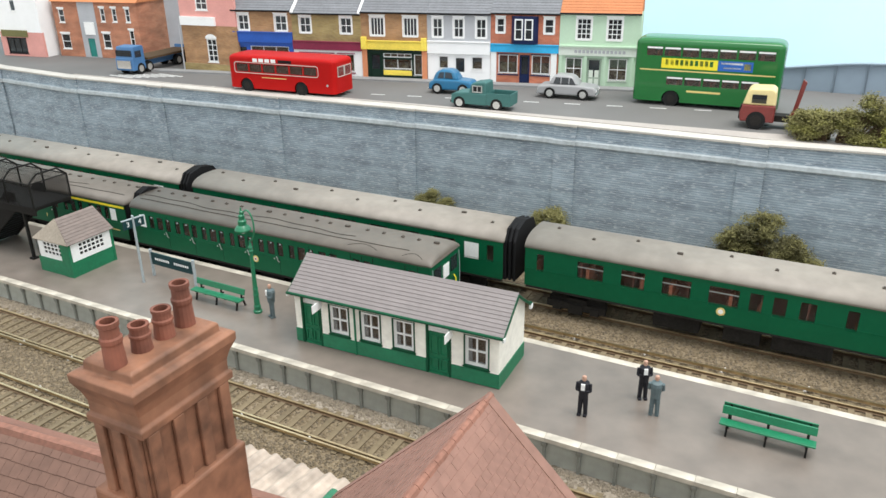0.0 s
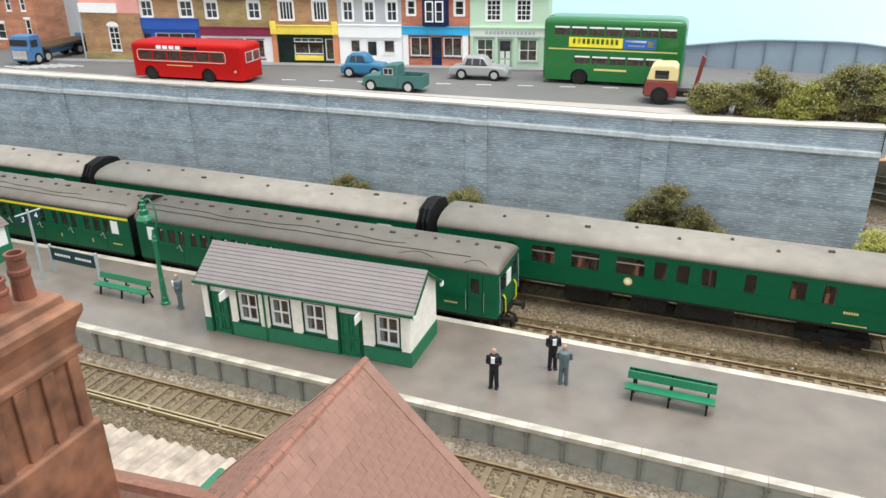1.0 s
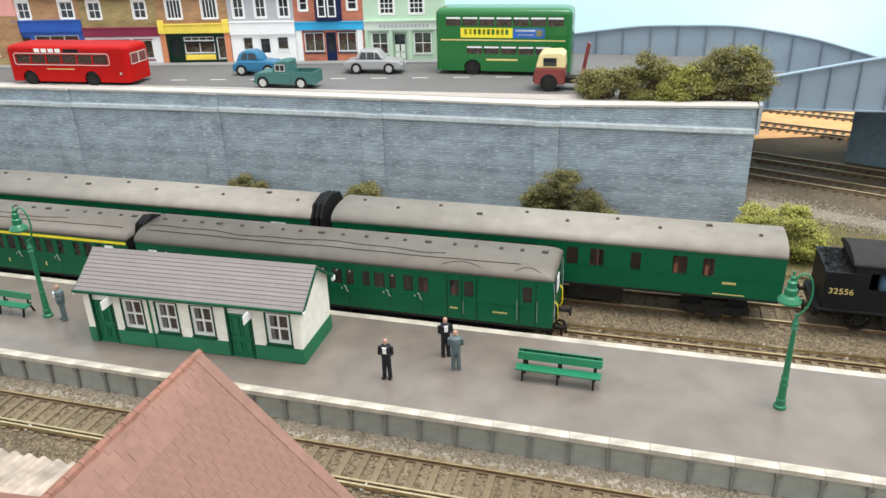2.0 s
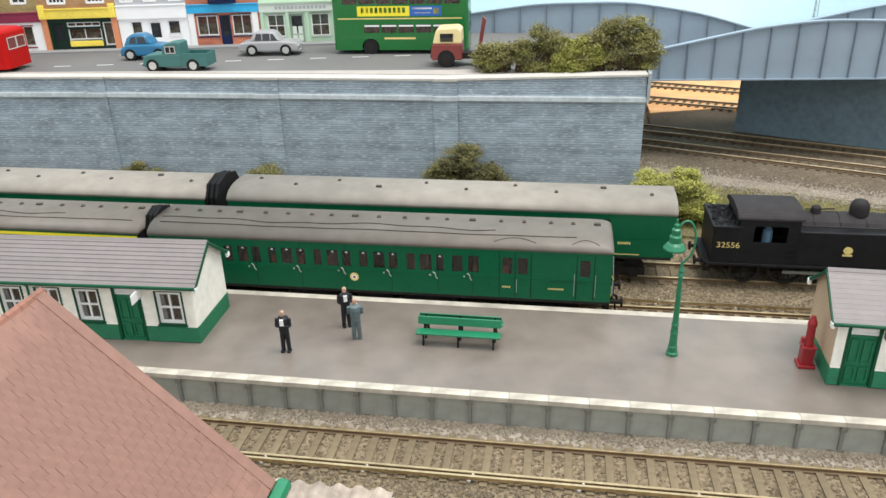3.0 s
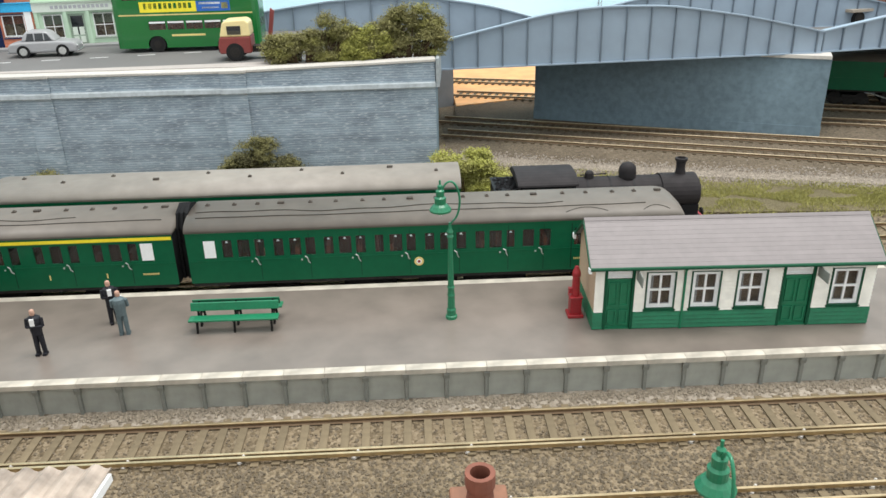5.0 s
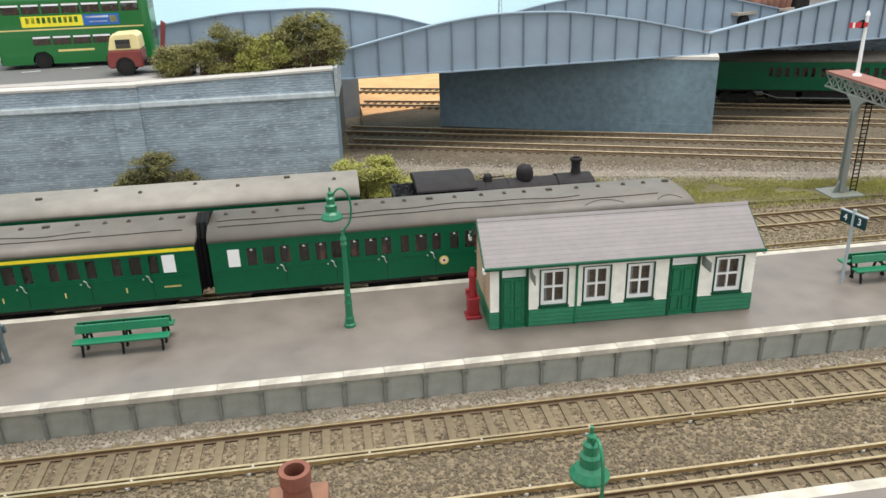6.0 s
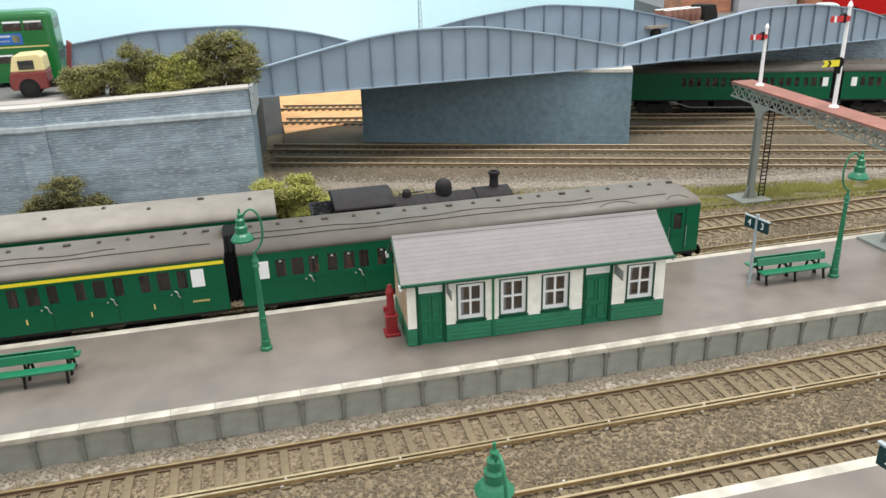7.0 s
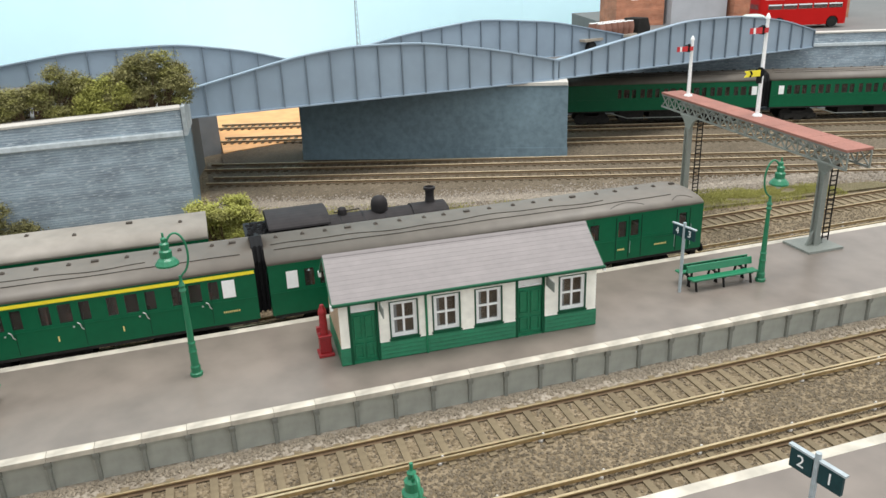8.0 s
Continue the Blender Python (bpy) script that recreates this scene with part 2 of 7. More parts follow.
    gutterg=mat("dark_green_gutter", (0.006, 0.075, 0.035), 0.45, var=0.1),
    # plain tile at about two thirds of its tone, for the main roof
    tiledark=random_mat("dark_plain_tile", (0.165, 0.09, 0.065), 0.09, 0.75, 400, 0.15),
    leafb=random_mat("leaf_bright_green", (0.36, 0.36, 0.085), 0.25, 0.85, 1500),
    leafdk=random_mat("leaf_dark_olive", (0.15, 0.14, 0.06), 0.5, 0.9, 1500),
    twig=mat("twig", (0.09, 0.06, 0.035), 0.9),
)

# faint emission added to brighten the sky board, which is no lamp
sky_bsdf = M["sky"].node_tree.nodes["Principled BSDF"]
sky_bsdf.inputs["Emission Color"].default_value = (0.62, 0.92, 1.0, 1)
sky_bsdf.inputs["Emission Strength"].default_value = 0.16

# ---- mesh tools (all sizes in millimetres) ----


def box(bm, x0, y0, z0, x1, y1, z1):
    v = [bm.verts.new((x * MM, y * MM, z * MM)) for z in (z0, z1) for y in (y0, y1) for x in (x0, x1)]
    for f in ((0, 2, 3, 1), (4, 5, 7, 6), (0, 1, 5, 4), (2, 6, 7, 3), (0, 4, 6, 2), (1, 3, 7, 5)):
        bm.faces.new([v[i] for i in f])
    return v


def ext(bm, pts, axis, a, b):
    """A polygon pushed along an axis: pts are the two other coordinates in x, y, z order."""
    def at(p, s):
        return {"x": (s, p[0], p[1]), "y": (p[0], s, p[1]), "z": (p[0], p[1], s)}[axis]
    lo = [bm.verts.new(Vector(at(p, a)) * MM) for p in pts]
    hi = [bm.verts.new(Vector(at(p, b)) * MM) for p in pts]
    n = len(pts)
    area2 = sum(pts[i][0] * pts[(i + 1) % n][1] - pts[(i + 1) % n][0] * pts[i][1] for i in range(n))
    flip = (area2 > 0) == (axis != "y")
    bm.faces.new(lo[::-1] if flip else lo)
    bm.faces.new(hi if flip else hi[::-1])
    for i in range(n):
        j = (i + 1) % n
        bm.faces.new((lo[i], lo[j], hi[j], hi[i]) if flip else (lo[i], hi[i], hi[j], lo[j]))


def tube(bm, p, q, r0, r1=None, n=12, caps=True):
    p, q = Vector(p), Vector(q)
    r1 = r0 if r1 is None else r1
    d = (q - p).normalized()
    u = d.orthogonal().normalized()
    w = d.cross(u)
    A = [bm.verts.new((p + r0 * (math.cos(2 * math.pi * i / n) * u + math.sin(2 * math.pi * i / n) * w)) * MM) for i in range(n)]
    C = [bm.verts.new((q + r1 * (math.cos(2 * math.pi * i / n) * u + math.sin(2 * math.pi * i / n) * w)) * MM) for i in range(n)]
    for i in range(n):
        j = (i + 1) % n
        bm.faces.new((A[i], A[j], C[j], C[i]))
    if caps:
        bm.faces.new(A[::-1])
        bm.faces.new(C)


def lathe(bm, prof, x=0, y=0, z=0, n=16):
    """Turned shape about an upright axis: prof is (radius, height)."""
    rings = []
    for r, h in prof:
        rings.append([bm.verts.new(((x + r * math.cos(2 * math.pi * i / n)) * MM, (y + r * math.sin(2 * math.pi * i / n)) * MM, (z + h) * MM)) for i in range(n)])
    for a, b in zip(rings, rings[1:]):
        for i in range(n):
            j = (i + 1) % n
            bm.faces.new((a[i], a[j], b[j], b[i]))
    bm.faces.new(rings[0][::-1])
    bm.faces.new(rings[-1])


def path_tube(bm, pts, r, n=8):
    for a, b in zip(pts, pts[1:]):
        tube(bm, a, b, r, r, n)


def swept_tube(bm, pts, r, n=8):
    """One continuous tube through points that lie in an x-z plane."""
    rings = []
    for i, p in enumerate(pts):
        a, c = Vector(pts[max(i - 1, 0)]), Vector(pts[min(i + 1, len(pts) - 1)])
        d = (c - a).normalized()
        u = Vector((0, 1, 0))
        w = d.cross(u)
        rings.append([bm.verts.new((Vector(p) + r * (math.cos(2 * math.pi * k / n) * u + math.sin(2 * math.pi * k / n) * w)) * MM) for k in range(n)])
    for p, q in zip(rings, rings[1:]):
        for k in range(n):
            j = (k + 1) % n
            bm.faces.new((p[k], p[j], q[j], q[k]))
    bm.faces.new(rings[0][::-1])
    bm.faces.new(rings[-1])


def mesh_of(name, bm, material, smooth=False):
    me = bpy.data.meshes.new(name)
    bm.to_mesh(me)
    bm.free()
    me.materials.append(material)
    if smooth:
        for p in me.polygons:
            p.use_smooth = True
    return me


def part(name, bm, material, parent, label="", bevel=0.0, smooth=False, at=(0, 0, 0)):
    ob = new(name, mesh_of(name, bm, material, smooth))
    ob.parent = parent
    ob.location = Vector(at) * MM
    if bevel:
        md = ob.modifiers.new("bevel", "BEVEL")
        md.width, md.segments, md.limit_method = bevel * MM, 4 if bevel >= 1 else 2, "ANGLE"
    if label:
        tagged(ob, label)
    return ob


def piece(name, me, parent, at, rz=0.0):
    ob = new(name, me)
    ob.parent = parent
    ob.matrix_basis = pose(at[0] * MM, at[1] * MM, at[2] * MM, 0, 0, rz)
    return ob


def thing(name, x, y, z, rz, label, category, group="", kind=""):
    ob = new(name)
    ob.empty_display_size = 0.01
    ob.matrix_basis = pose(x * MM, y * MM, z * MM, 0, 0, rz)
    return tagged(ob, label, category, group, kind)


def solid(name, bm, material, label="", category="", kind="", smooth=False, bevel=0.0):
    ob = part(name, bm, material, None, "", bevel, smooth)
    return tagged(ob, label, category, "", kind)


def writing(name, text, size, material, parent, at, rx=90, rz=0, align="CENTER"):
    cu = bpy.data.curves.new(name, "FONT")
    cu.body, cu.size, cu.align_x, cu.align_y, cu.extrude = text, size * MM, align, "CENTER", 0.00003
    tmp = bpy.data.objects.new(name, cu)
    scene.collection.objects.link(tmp)
    me = bpy.data.meshes.new_from_object(tmp.evaluated_get(bpy.context.evaluated_depsgraph_get()))
    bpy.data.objects.remove(tmp)
    me.materials.clear()
    me.materials.append(material)
    ob = new(name, me)
    ob.parent = parent
    ob.matrix_basis = pose(at[0] * MM, at[1] * MM, at[2] * MM, rx, 0, rz)
    return ob


def wall_cells(bm, x0, x1, z0, z1, y0, y1, holes):
    """An upright wall in the x-z plane between y0 and y1, with openings (x0, x1, z0, z1) through it, as one closed shell."""
    xs = sorted({x0, x1, *[min(max(v, x0), x1) for h in holes for v in h[:2]]})
    zs = sorted({z0, z1, *[min(max(v, z0), z1) for h in holes for v in h[2:4]]})
    solid_at = {}
    for i in range(len(xs) - 1):
        for j in range(len(zs) - 1):
            mx, mz = (xs[i] + xs[i + 1]) / 2, (zs[j] + zs[j + 1]) / 2
            solid_at[i, j] = not any(h[0] < mx < h[1] and h[2] < mz < h[3] for h in holes)
    made = {}

    def v(i, j, y):
        if (i, j, y) not in made:
            made[i, j, y] = bm.verts.new((xs[i] * MM, y * MM, zs[j] * MM))
        return made[i, j, y]
    for (i, j), on in solid_at.items():
        if not on:
            continue
        bm.faces.new((v(i, j, y0), v(i + 1, j, y0), v(i + 1, j + 1, y0), v(i, j + 1, y0)))
        bm.faces.new((v(i, j + 1, y1), v(i + 1, j + 1, y1), v(i + 1, j, y1), v(i, j, y1)))
        if not solid_at.get((i - 1, j)):
            bm.faces.new((v(i, j, y1), v(i, j, y0), v(i, j + 1, y0), v(i, j + 1, y1)))
        if not solid_at.get((i + 1, j)):
            bm.faces.new((v(i + 1, j, y0), v(i + 1, j, y1), v(i + 1, j + 1, y1), v(i + 1, j + 1, y0)))
        if not solid_at.get((i, j - 1)):
            bm.faces.new((v(i, j, y1), v(i + 1, j, y1), v(i + 1, j, y0), v(i, j, y0)))
        if not solid_at.get((i, j + 1)):
            bm.faces.new((v(i, j + 1, y0), v(i + 1, j + 1, y0), v(i + 1, j + 1, y1), v(i, j + 1, y1)))


def window(parent, x0, x1, z0, z1, y, frame_mat, cols=2, rows=2, bar=0.5, w=0.8, sill=0.0, glass=None, surround=None, name="window"):
    """A framed window whose face looks to -y at y."""
    bm = bmesh.new()
    cw, rh = (x1 - x0 - 2 * w + bar) / cols, (z1 - z0 - 2 * w + bar) / rows
    panes = [(x0 + w + i * cw, x0 + w + (i + 1) * cw - bar, z0 + w + j * rh, z0 + w + (j + 1) * rh - bar) for i in range(cols) for j in range(rows)]
    wall_cells(bm, x0, x1, z0, z1, y, y + 1, panes)
    f = part(name, bm, frame_mat, parent)
    bm = bmesh.new()
    box(bm, x0 + w * 0.9, y + 0.5, z0 + w * 0.9, x1 - w * 0.9, y + 0.7, z1 - w * 0.9)
    part("pane", bm, glass or M["glassd"], f)
    if sill:
        bm = bmesh.new()
        box(bm, x0 - 0.6, y - sill, z0 - 0.8, x1 + 0.6, y + 0.6, z0)
        part("sill", bm, surround or frame_mat, f)
    return f


def leaves(bm, blobs, count, size, seed):
    """Small leaves gathered in ragged clumps on several overlapping blobs (x, y, z, rx, ry, rz)."""
    rnd = random.Random(seed)
    tot = sum(b[3] * b[4] * b[5] for b in blobs)
    for b in blobs:
        n = int(count * b[3] * b[4] * b[5] / tot)
        clumps = max(10, n // 60)
        for _ in range(clumps):
            d = Vector((rnd.gauss(0, 1), rnd.gauss(0, 1), rnd.gauss(0, 1))).normalized()
            k = rnd.uniform(0.55, 1.0) * (0.9 + 0.4 * noise.noise(d * 2.6 + Vector((b[0], b[1], seed))))
            cc = Vector((b[0] + d.x * b[3] * k, b[1] + d.y * b[4] * k, b[2] + d.z * b[5] * k))
            if rnd.random() < 0.12:
                continue
            spread = rnd.uniform(1.1, 2.5) * size
            for _ in range(n // clumps):
                c = cc + Vector((rnd.gauss(0, spread), rnd.gauss(0, spread), abs(rnd.gauss(0, spread * 0.8)) - spread * 0.3))
                c.z = max(0.2, c.z)
                s = size * rnd.uniform(0.5, 1.15)
                e = Euler((rnd.uniform(-0.9, 0.9), rnd.uniform(-0.9, 0.9), rnd.uniform(0, 6.3))).to_matrix()
                q = [c + e @ Vector(p) * s for p in ((-0.7, 0, 0), (0, -0.45, 0.15), (0.7, 0, 0), (0, 0.45, 0.15))]
                bm.faces.new([bm.verts.new(p * MM) for p in q])


def bush(name, x, y, z, blobs, count, size, materials, label, seed):
    t = thing(name, x, y, z, 0, label, "bush")
    for i, material in enumerate(materials):
        bm = bmesh.new()
        leaves(bm, blobs[i::len(materials)], count // len(materials), size, seed + i)
        part("crown", bm, material, t)
    bm = bmesh.new()
    rnd = random.Random(seed + 50)
    for b in blobs:
        for _ in range(3):
            tube(bm, (b[0] * 0.6 + rnd.uniform(-1, 1), b[1] * 0.6, 0), (b[0] * 0.9 + rnd.uniform(-.4, .4) * b[3], b[1], b[2] * rnd.uniform(0.5, 0.9)), 0.5, 0.2, 5)
    part("stem", bm, M["twig"], t)
    return t

# ---- setting: baseboard, trackbed, platforms, wall, road ----
PZ = 15.0
bm = bmesh.new()
box(bm, -1600, -400, -20, 1600, 1500, 0)
solid("ground", bm, M["ballast"], "brown ballasted baseboard", "ground", "structure")


def sheet(name, pts, z0, z1, material, label):
    b = bmesh.new()
    ext(b, pts, "z", z0, z1)
    return solid(name, b, material, label, "ground", "structure")


sheet("yard_ground", [(98, 505), (98, 1100), (1400, 1100), (1400, 330), (700, 395), (470, 430), (300, 470), (200, 505)], 0.02, 0.5, M["grit"], "pale grey-brown ballast of the yard")
sheet("chipping_bank", [(98, 545), (260, 494), (420, 452), (900, 412), (900, 420), (420, 464), (260, 508), (98, 566)], 0.5, 1.0, M["chips"], "strip of pale stone chippings")
sheet("grass_verge", [(80, 440), (80, 500), (125, 520), (260, 480), (420, 440), (560, 415), (560, 402), (300, 420), (150, 430)], 0.5, 1.5, M["grass"], "strip of olive static grass")


def track(name, x0, x1, y, z, rz, origin, label, third=None, near=False, head="rail", ties="sleeper"):
    """Two rails on sleepers along x; pieces for the nearer tracks, one joined part for far ones."""
    t = thing(name, origin[0], origin[1], z, rz, label, "railway track", "", "structure")
    for s in (-1, 1):
        b = bmesh.new()
        yc = y + s * 8.75
        ext(b, [(yc - 1.0, 0.6), (yc + 1.0, 0.6), (yc + 0.25, 1.0), (yc + 0.25, 1.9), (yc - 0.25, 1.9), (yc - 0.25, 1.0)], "x", x0, x1)
        r = part("rail", b, M["rust"], t)
        b = bmesh.new()
        ext(b, [(yc - 0.5, 1.9), (yc + 0.5, 1.9), (yc + 0.5, 2.35), (yc + 0.35, 2.5), (yc - 0.35, 2.5), (yc - 0.5, 2.35)], "x", x0, x1)
        part("rail_head", b, M[head], r)
    if third is not None:
        b = bmesh.new()
        ext(b, [(third - 0.5, 1.3), (third + 0.5, 1.3), (third + 0.5, 2.7), (third - 0.5, 2.7)], "x", x0, x1)
        r = part("conductor_rail", b, M["rail"], t)
        b = bmesh.new()
        x = x0 + 10
        while x < x1:
            lathe(b, [(0.9, 0.3), (0.8, 0.8), (0.9, 1.0), (0.5, 1.3)], x, third, 0, 8)
            lathe(b, [(0.6, 0.3), (0.6, 2.3), (0.35, 2.9)], x + 1.4, third + 0.9, 0, 6)
            x += 38
        part("insulator", b, M["capstone"], r)
    x = x0 + 5
    if near:
        b = bmesh.new()
        box(b, -1.35, -13.2, 0, 1.35, 13.2, 0.75)
        me = mesh_of("sleeper", b, M["sleeper"])
        while x < x1:
            piece("sleeper", me, t, (x + random.uniform(-.3, .3), y + random.uniform(-.5, .5), random.uniform(-.15, .05)), random.uniform(-1, 1))
            x += 7.2
    else:
        b = bmesh.new()
        while x < x1:
            box(b, x - 1.35, y - 13.6, 0, x + 1.35, y + 13.6, 0.75)
            x += 7.2
        tagged(part("sleepers", b, M[ties], t), kind="stuff")
    return t


track("track_1", -760, 700, 0, 0, 0, (0, 224.3), "near running line with brown sleepers", third=-11.2, near=True)
track("track_2", -560, 700, 0, 0, 0, (0, 172.8), "running line beside the nearest platform", third=14.5, near=True)
track("track_3", -760, 760, 0, 0, 0, (0, 335.5), "platform line with a conductor rail", third=14.8)
track("track_4", -900, 820, 0, 0, 0.0, (0, 386.5), "far platform line with brown sleepers")
for i, (ox, oy, a, b_) in enumerate(((277, 560, -190, 520), (277, 606, -190, 560), (464, 610, -62, 460), (520, 648, -480, 420), (552, 684, -480, 420))):
    track("track_%d" % (i + 5), a, b_, 0, 0.5, -20.5, (ox, oy), "yard line behind the station", head="rustyhead", ties="darktie")

# bank of pale chippings at the foot of the platform wall
b = bmesh.new()
ext(b, [(235.5, 0.05), (244.0, 0.05), (244.0, 1.9), (240, 1.0)], "x", -760, 700)
solid("chippings", b, M["chips"], "pale stone chippings heaped against the platform wall", "chippings", "structure")


def scatter(name, n, x0, x1, band, z, size, material, label, seed):
    """Loose stones as one joined mesh; band gives the y of a stone."""
    rs = np.random.RandomState(seed)
    base = np.array([(-1, -0.7, -0.5), (1, -0.6, -0.5), (0.1, 1, -0.5), (0.1, 0.0, 0.8), (-0.7, 0.4, 0.35), (0.7, 0.2, 0.4)])
    tri = np.array([(0, 1, 3), (1, 2, 5), (1, 5, 3), (2, 4, 5), (5, 4, 3), (2, 0, 4), (0, 3, 4)])
    ang = rs.uniform(0, 6.28, n)
    sc = rs.uniform(0.5, 1.0, (n, 1, 1)) * size
    c, q = np.cos(ang), np.sin(ang)
    v = np.repeat(base[None], n, 0) * rs.uniform(0.7, 1.3, (n, 6, 3)) * sc
    vx = v[..., 0] * c[:, None] - v[..., 1] * q[:, None]
    vy = v[..., 0] * q[:, None] + v[..., 1] * c[:, None]
    px = rs.uniform(x0, x1, n)
    py = band(rs, n, px)
    v = np.stack([vx + px[:, None], vy + py[:, None], v[..., 2] + z(rs, py)[:, None]], -1).reshape(-1, 3) * MM
    f = (tri[None] + 6 * np.arange(n)[:, None, None]).reshape(-1, 3)
    me = bpy.data.meshes.new(name)
    me.from_pydata(v.tolist(), [], f.tolist())
    me.materials.append(material)
    ob = new(name, me)
    return tagged(ob, label, "stones", "", "stuff")


stone_a = random_mat("loose_ballast", (0.185, 0.148, 0.102), 0.5, 0.95, 1500)
stone_c = random_mat("loose_pale_stone", (0.29, 0.25, 0.205), 0.4, 0.95, 1500)
stone_b = random_mat("loose_chippings", (0.29, 0.245, 0.185), 0.4, 0.95, 1500)
scatter("ballast_stones", 26000, -420, 640, lambda r, n, x: np.where(r.rand(n) < 0.5, r.uniform(186, 211, n), r.uniform(160, 241, n)), lambda r, y: np.full(len(y), 0.25), 0.75, stone_a, "loose brown ballast between the near lines", 1)
scatter("chipping_stones", 9000, -500, 640, lambda r, n, x: 242.6 - np.abs(r.normal(0, 2.1, n)), lambda r, y: np.clip((y - 234) * 0.22, 0.2, 2.0), 0.75, stone_b, "pale chippings at the foot of the platform", 2)
scatter("yard_stones", 9000, 100, 640, lambda r, n, x: r.uniform(400, 560, n), lambda r, y: np.full(len(y), 0.6), 0.7, stone_a, "brown loose stone in the yard", 3)
scatter("bank_stones", 12000, 96, 620, lambda r, n, x: np.interp(x, [96, 260, 420, 620], [556, 500, 458, 430]) + r.normal(0, 11.0, n), lambda r, y: np.full(len(y), 0.9), 0.95, stone_c, "pale pinkish loose stone along the yard lines", 6)
scatter("cess_stones", 9000, -420, 640, lambda r, n, x: r.uniform(345, 372, n), lambda r, y: np.full(len(y), 0.25), 0.7, stone_a, "loose brown ballast between the platform lines", 4)


def grass_tufts(name, n, region, height, material, label, seed):
    """Upright blades as one joined mesh; region gives x and y of each blade."""
    rs = np.random.RandomState(seed)
    x, y = region(rs, n)
    keep = np.array([noise.noise(Vector((a * 0.05, c * 0.08, seed))) > -0.22 for a, c in zip(x, y)])
    x, y = x[keep], y[keep]
    n = len(x)
    ang, h = rs.uniform(0, 6.28, n), rs.uniform(0.4, 1.0, n) * height
    w = rs.uniform(0.15, 0.35, n)
    dx, dy = np.cos(ang) * w, np.sin(ang) * w
    lx, ly = rs.normal(0, 0.5, n) * h, rs.normal(0, 0.5, n) * h
    v = np.stack([np.stack([x - dx, y - dy, np.full(n, 0.6)], -1), np.stack([x + dx, y + dy, np.full(n, 0.6)], -1), np.stack([x + lx, y + ly, 0.6 + h], -1)], 1).reshape(-1, 3) * MM
    me = bpy.data.meshes.new(name)
    me.from_pydata(v.tolist(), [], np.arange(n * 3).reshape(-1, 3).tolist())
    me.materials.append(material)
    return tagged(new(name, me), label, "grass", "", "stuff")


def verge(rs, n):
    x = rs.uniform(80, 520, n)
    mid = np.interp(x, [80, 130, 260, 420, 560], [472, 480, 450, 430, 408])
    half = np.interp(x, [80, 130, 260, 420, 560], [36, 46, 32, 17, 9])
    return x, mid + half * np.clip(rs.normal(0, 0.5, n), -1.25, 1.25)


grass_tufts("grass", 120000, verge, 2.6, random_mat("grass_blade", (0.3, 0.285, 0.08), 0.5, 0.9, 1500), "olive and straw static grass in uneven tufts", 11)


def platform(name, y0, y1, x0, x1, label, face_near, strip=4.0):
    t = thing(name, 0, 0, 0, 0, label, "platform", "", "structure")
    b = bmesh.new()
    box(b, x0, y0 + 2.6, 0, x1, y1 - 1.6, PZ - 1.8)
    box(b, x0, y0 + strip, PZ - 1.8, x1, y1 - strip, PZ)
    part("surface", b, M["tarmac"], t, "smooth grey-brown tarmac")
    step = 14.8
    n = int((x1 - x0) / step)
    b = bmesh.new()
    box(b, 0.06, 0, 0, step - 0.06, strip, 1.9)
    me_c = mesh_of("coping_slab", b, M["coping"])
    for i in range(n):
        piece("coping_slab", me_c, t, (x0 + i * step, y0, PZ - 1.85 + random.uniform(-.04, .04)))
    b = bmesh.new()
    box(b, x0, y1 - strip, PZ - 1.8, x1, y1, PZ + 0.06)
    part("far_edging", b, M["coping"], t)
    if face_near:
        b = bmesh.new()
        box(b, 0.06, 0, 0, step - 0.06, 1.0, PZ - 1.9)
        me_p = mesh_of("panel", b, M["conc"])
        b = bmesh.new()
        ext(b, [(-0.8, 0.54), (0.8, 0.54), (0.6, -0.5), (-0.6, -0.5)], "z", 0, PZ - 3.4)
        ext(b, [(0.54, PZ - 4.6), (0.54, PZ - 1.95), (-0.9, PZ - 1.95), (-0.9, PZ - 2.9), (-0.5, PZ - 4.6)], "x", -1.1, 1.1)
        me_q = mesh_of("post", b, M["conc_shaded"])
        for i in range(n):
            piece("panel", me_p, t, (x0 + i * step, y0 + 1.5, 0))
            piece("post", me_q, t, (x0 + i * step, y0 + 0.95, 0))
    return t


platform("platform_1", 242.6, 315.6, -777.7, 702.3, "island platform with tarmac surface and white edging", True)
platform("platform_2", -60.0, 159.0, -180.0, 700.0, "nearest platform with tarmac surface and white edging", False)

# ---- retaining wall and the road behind it ----
RZ = 80.0
WALL = [(-1100, 552), (-769, 490), (-656, 481), (-541, 485), (-414, 490), (-290, 496), (-163, 498), (-40, 498), (88, 500)]
PILASTERS = (-1020, -900, -770, -648, -541, -414.5, -290, -163.5, -40.5)


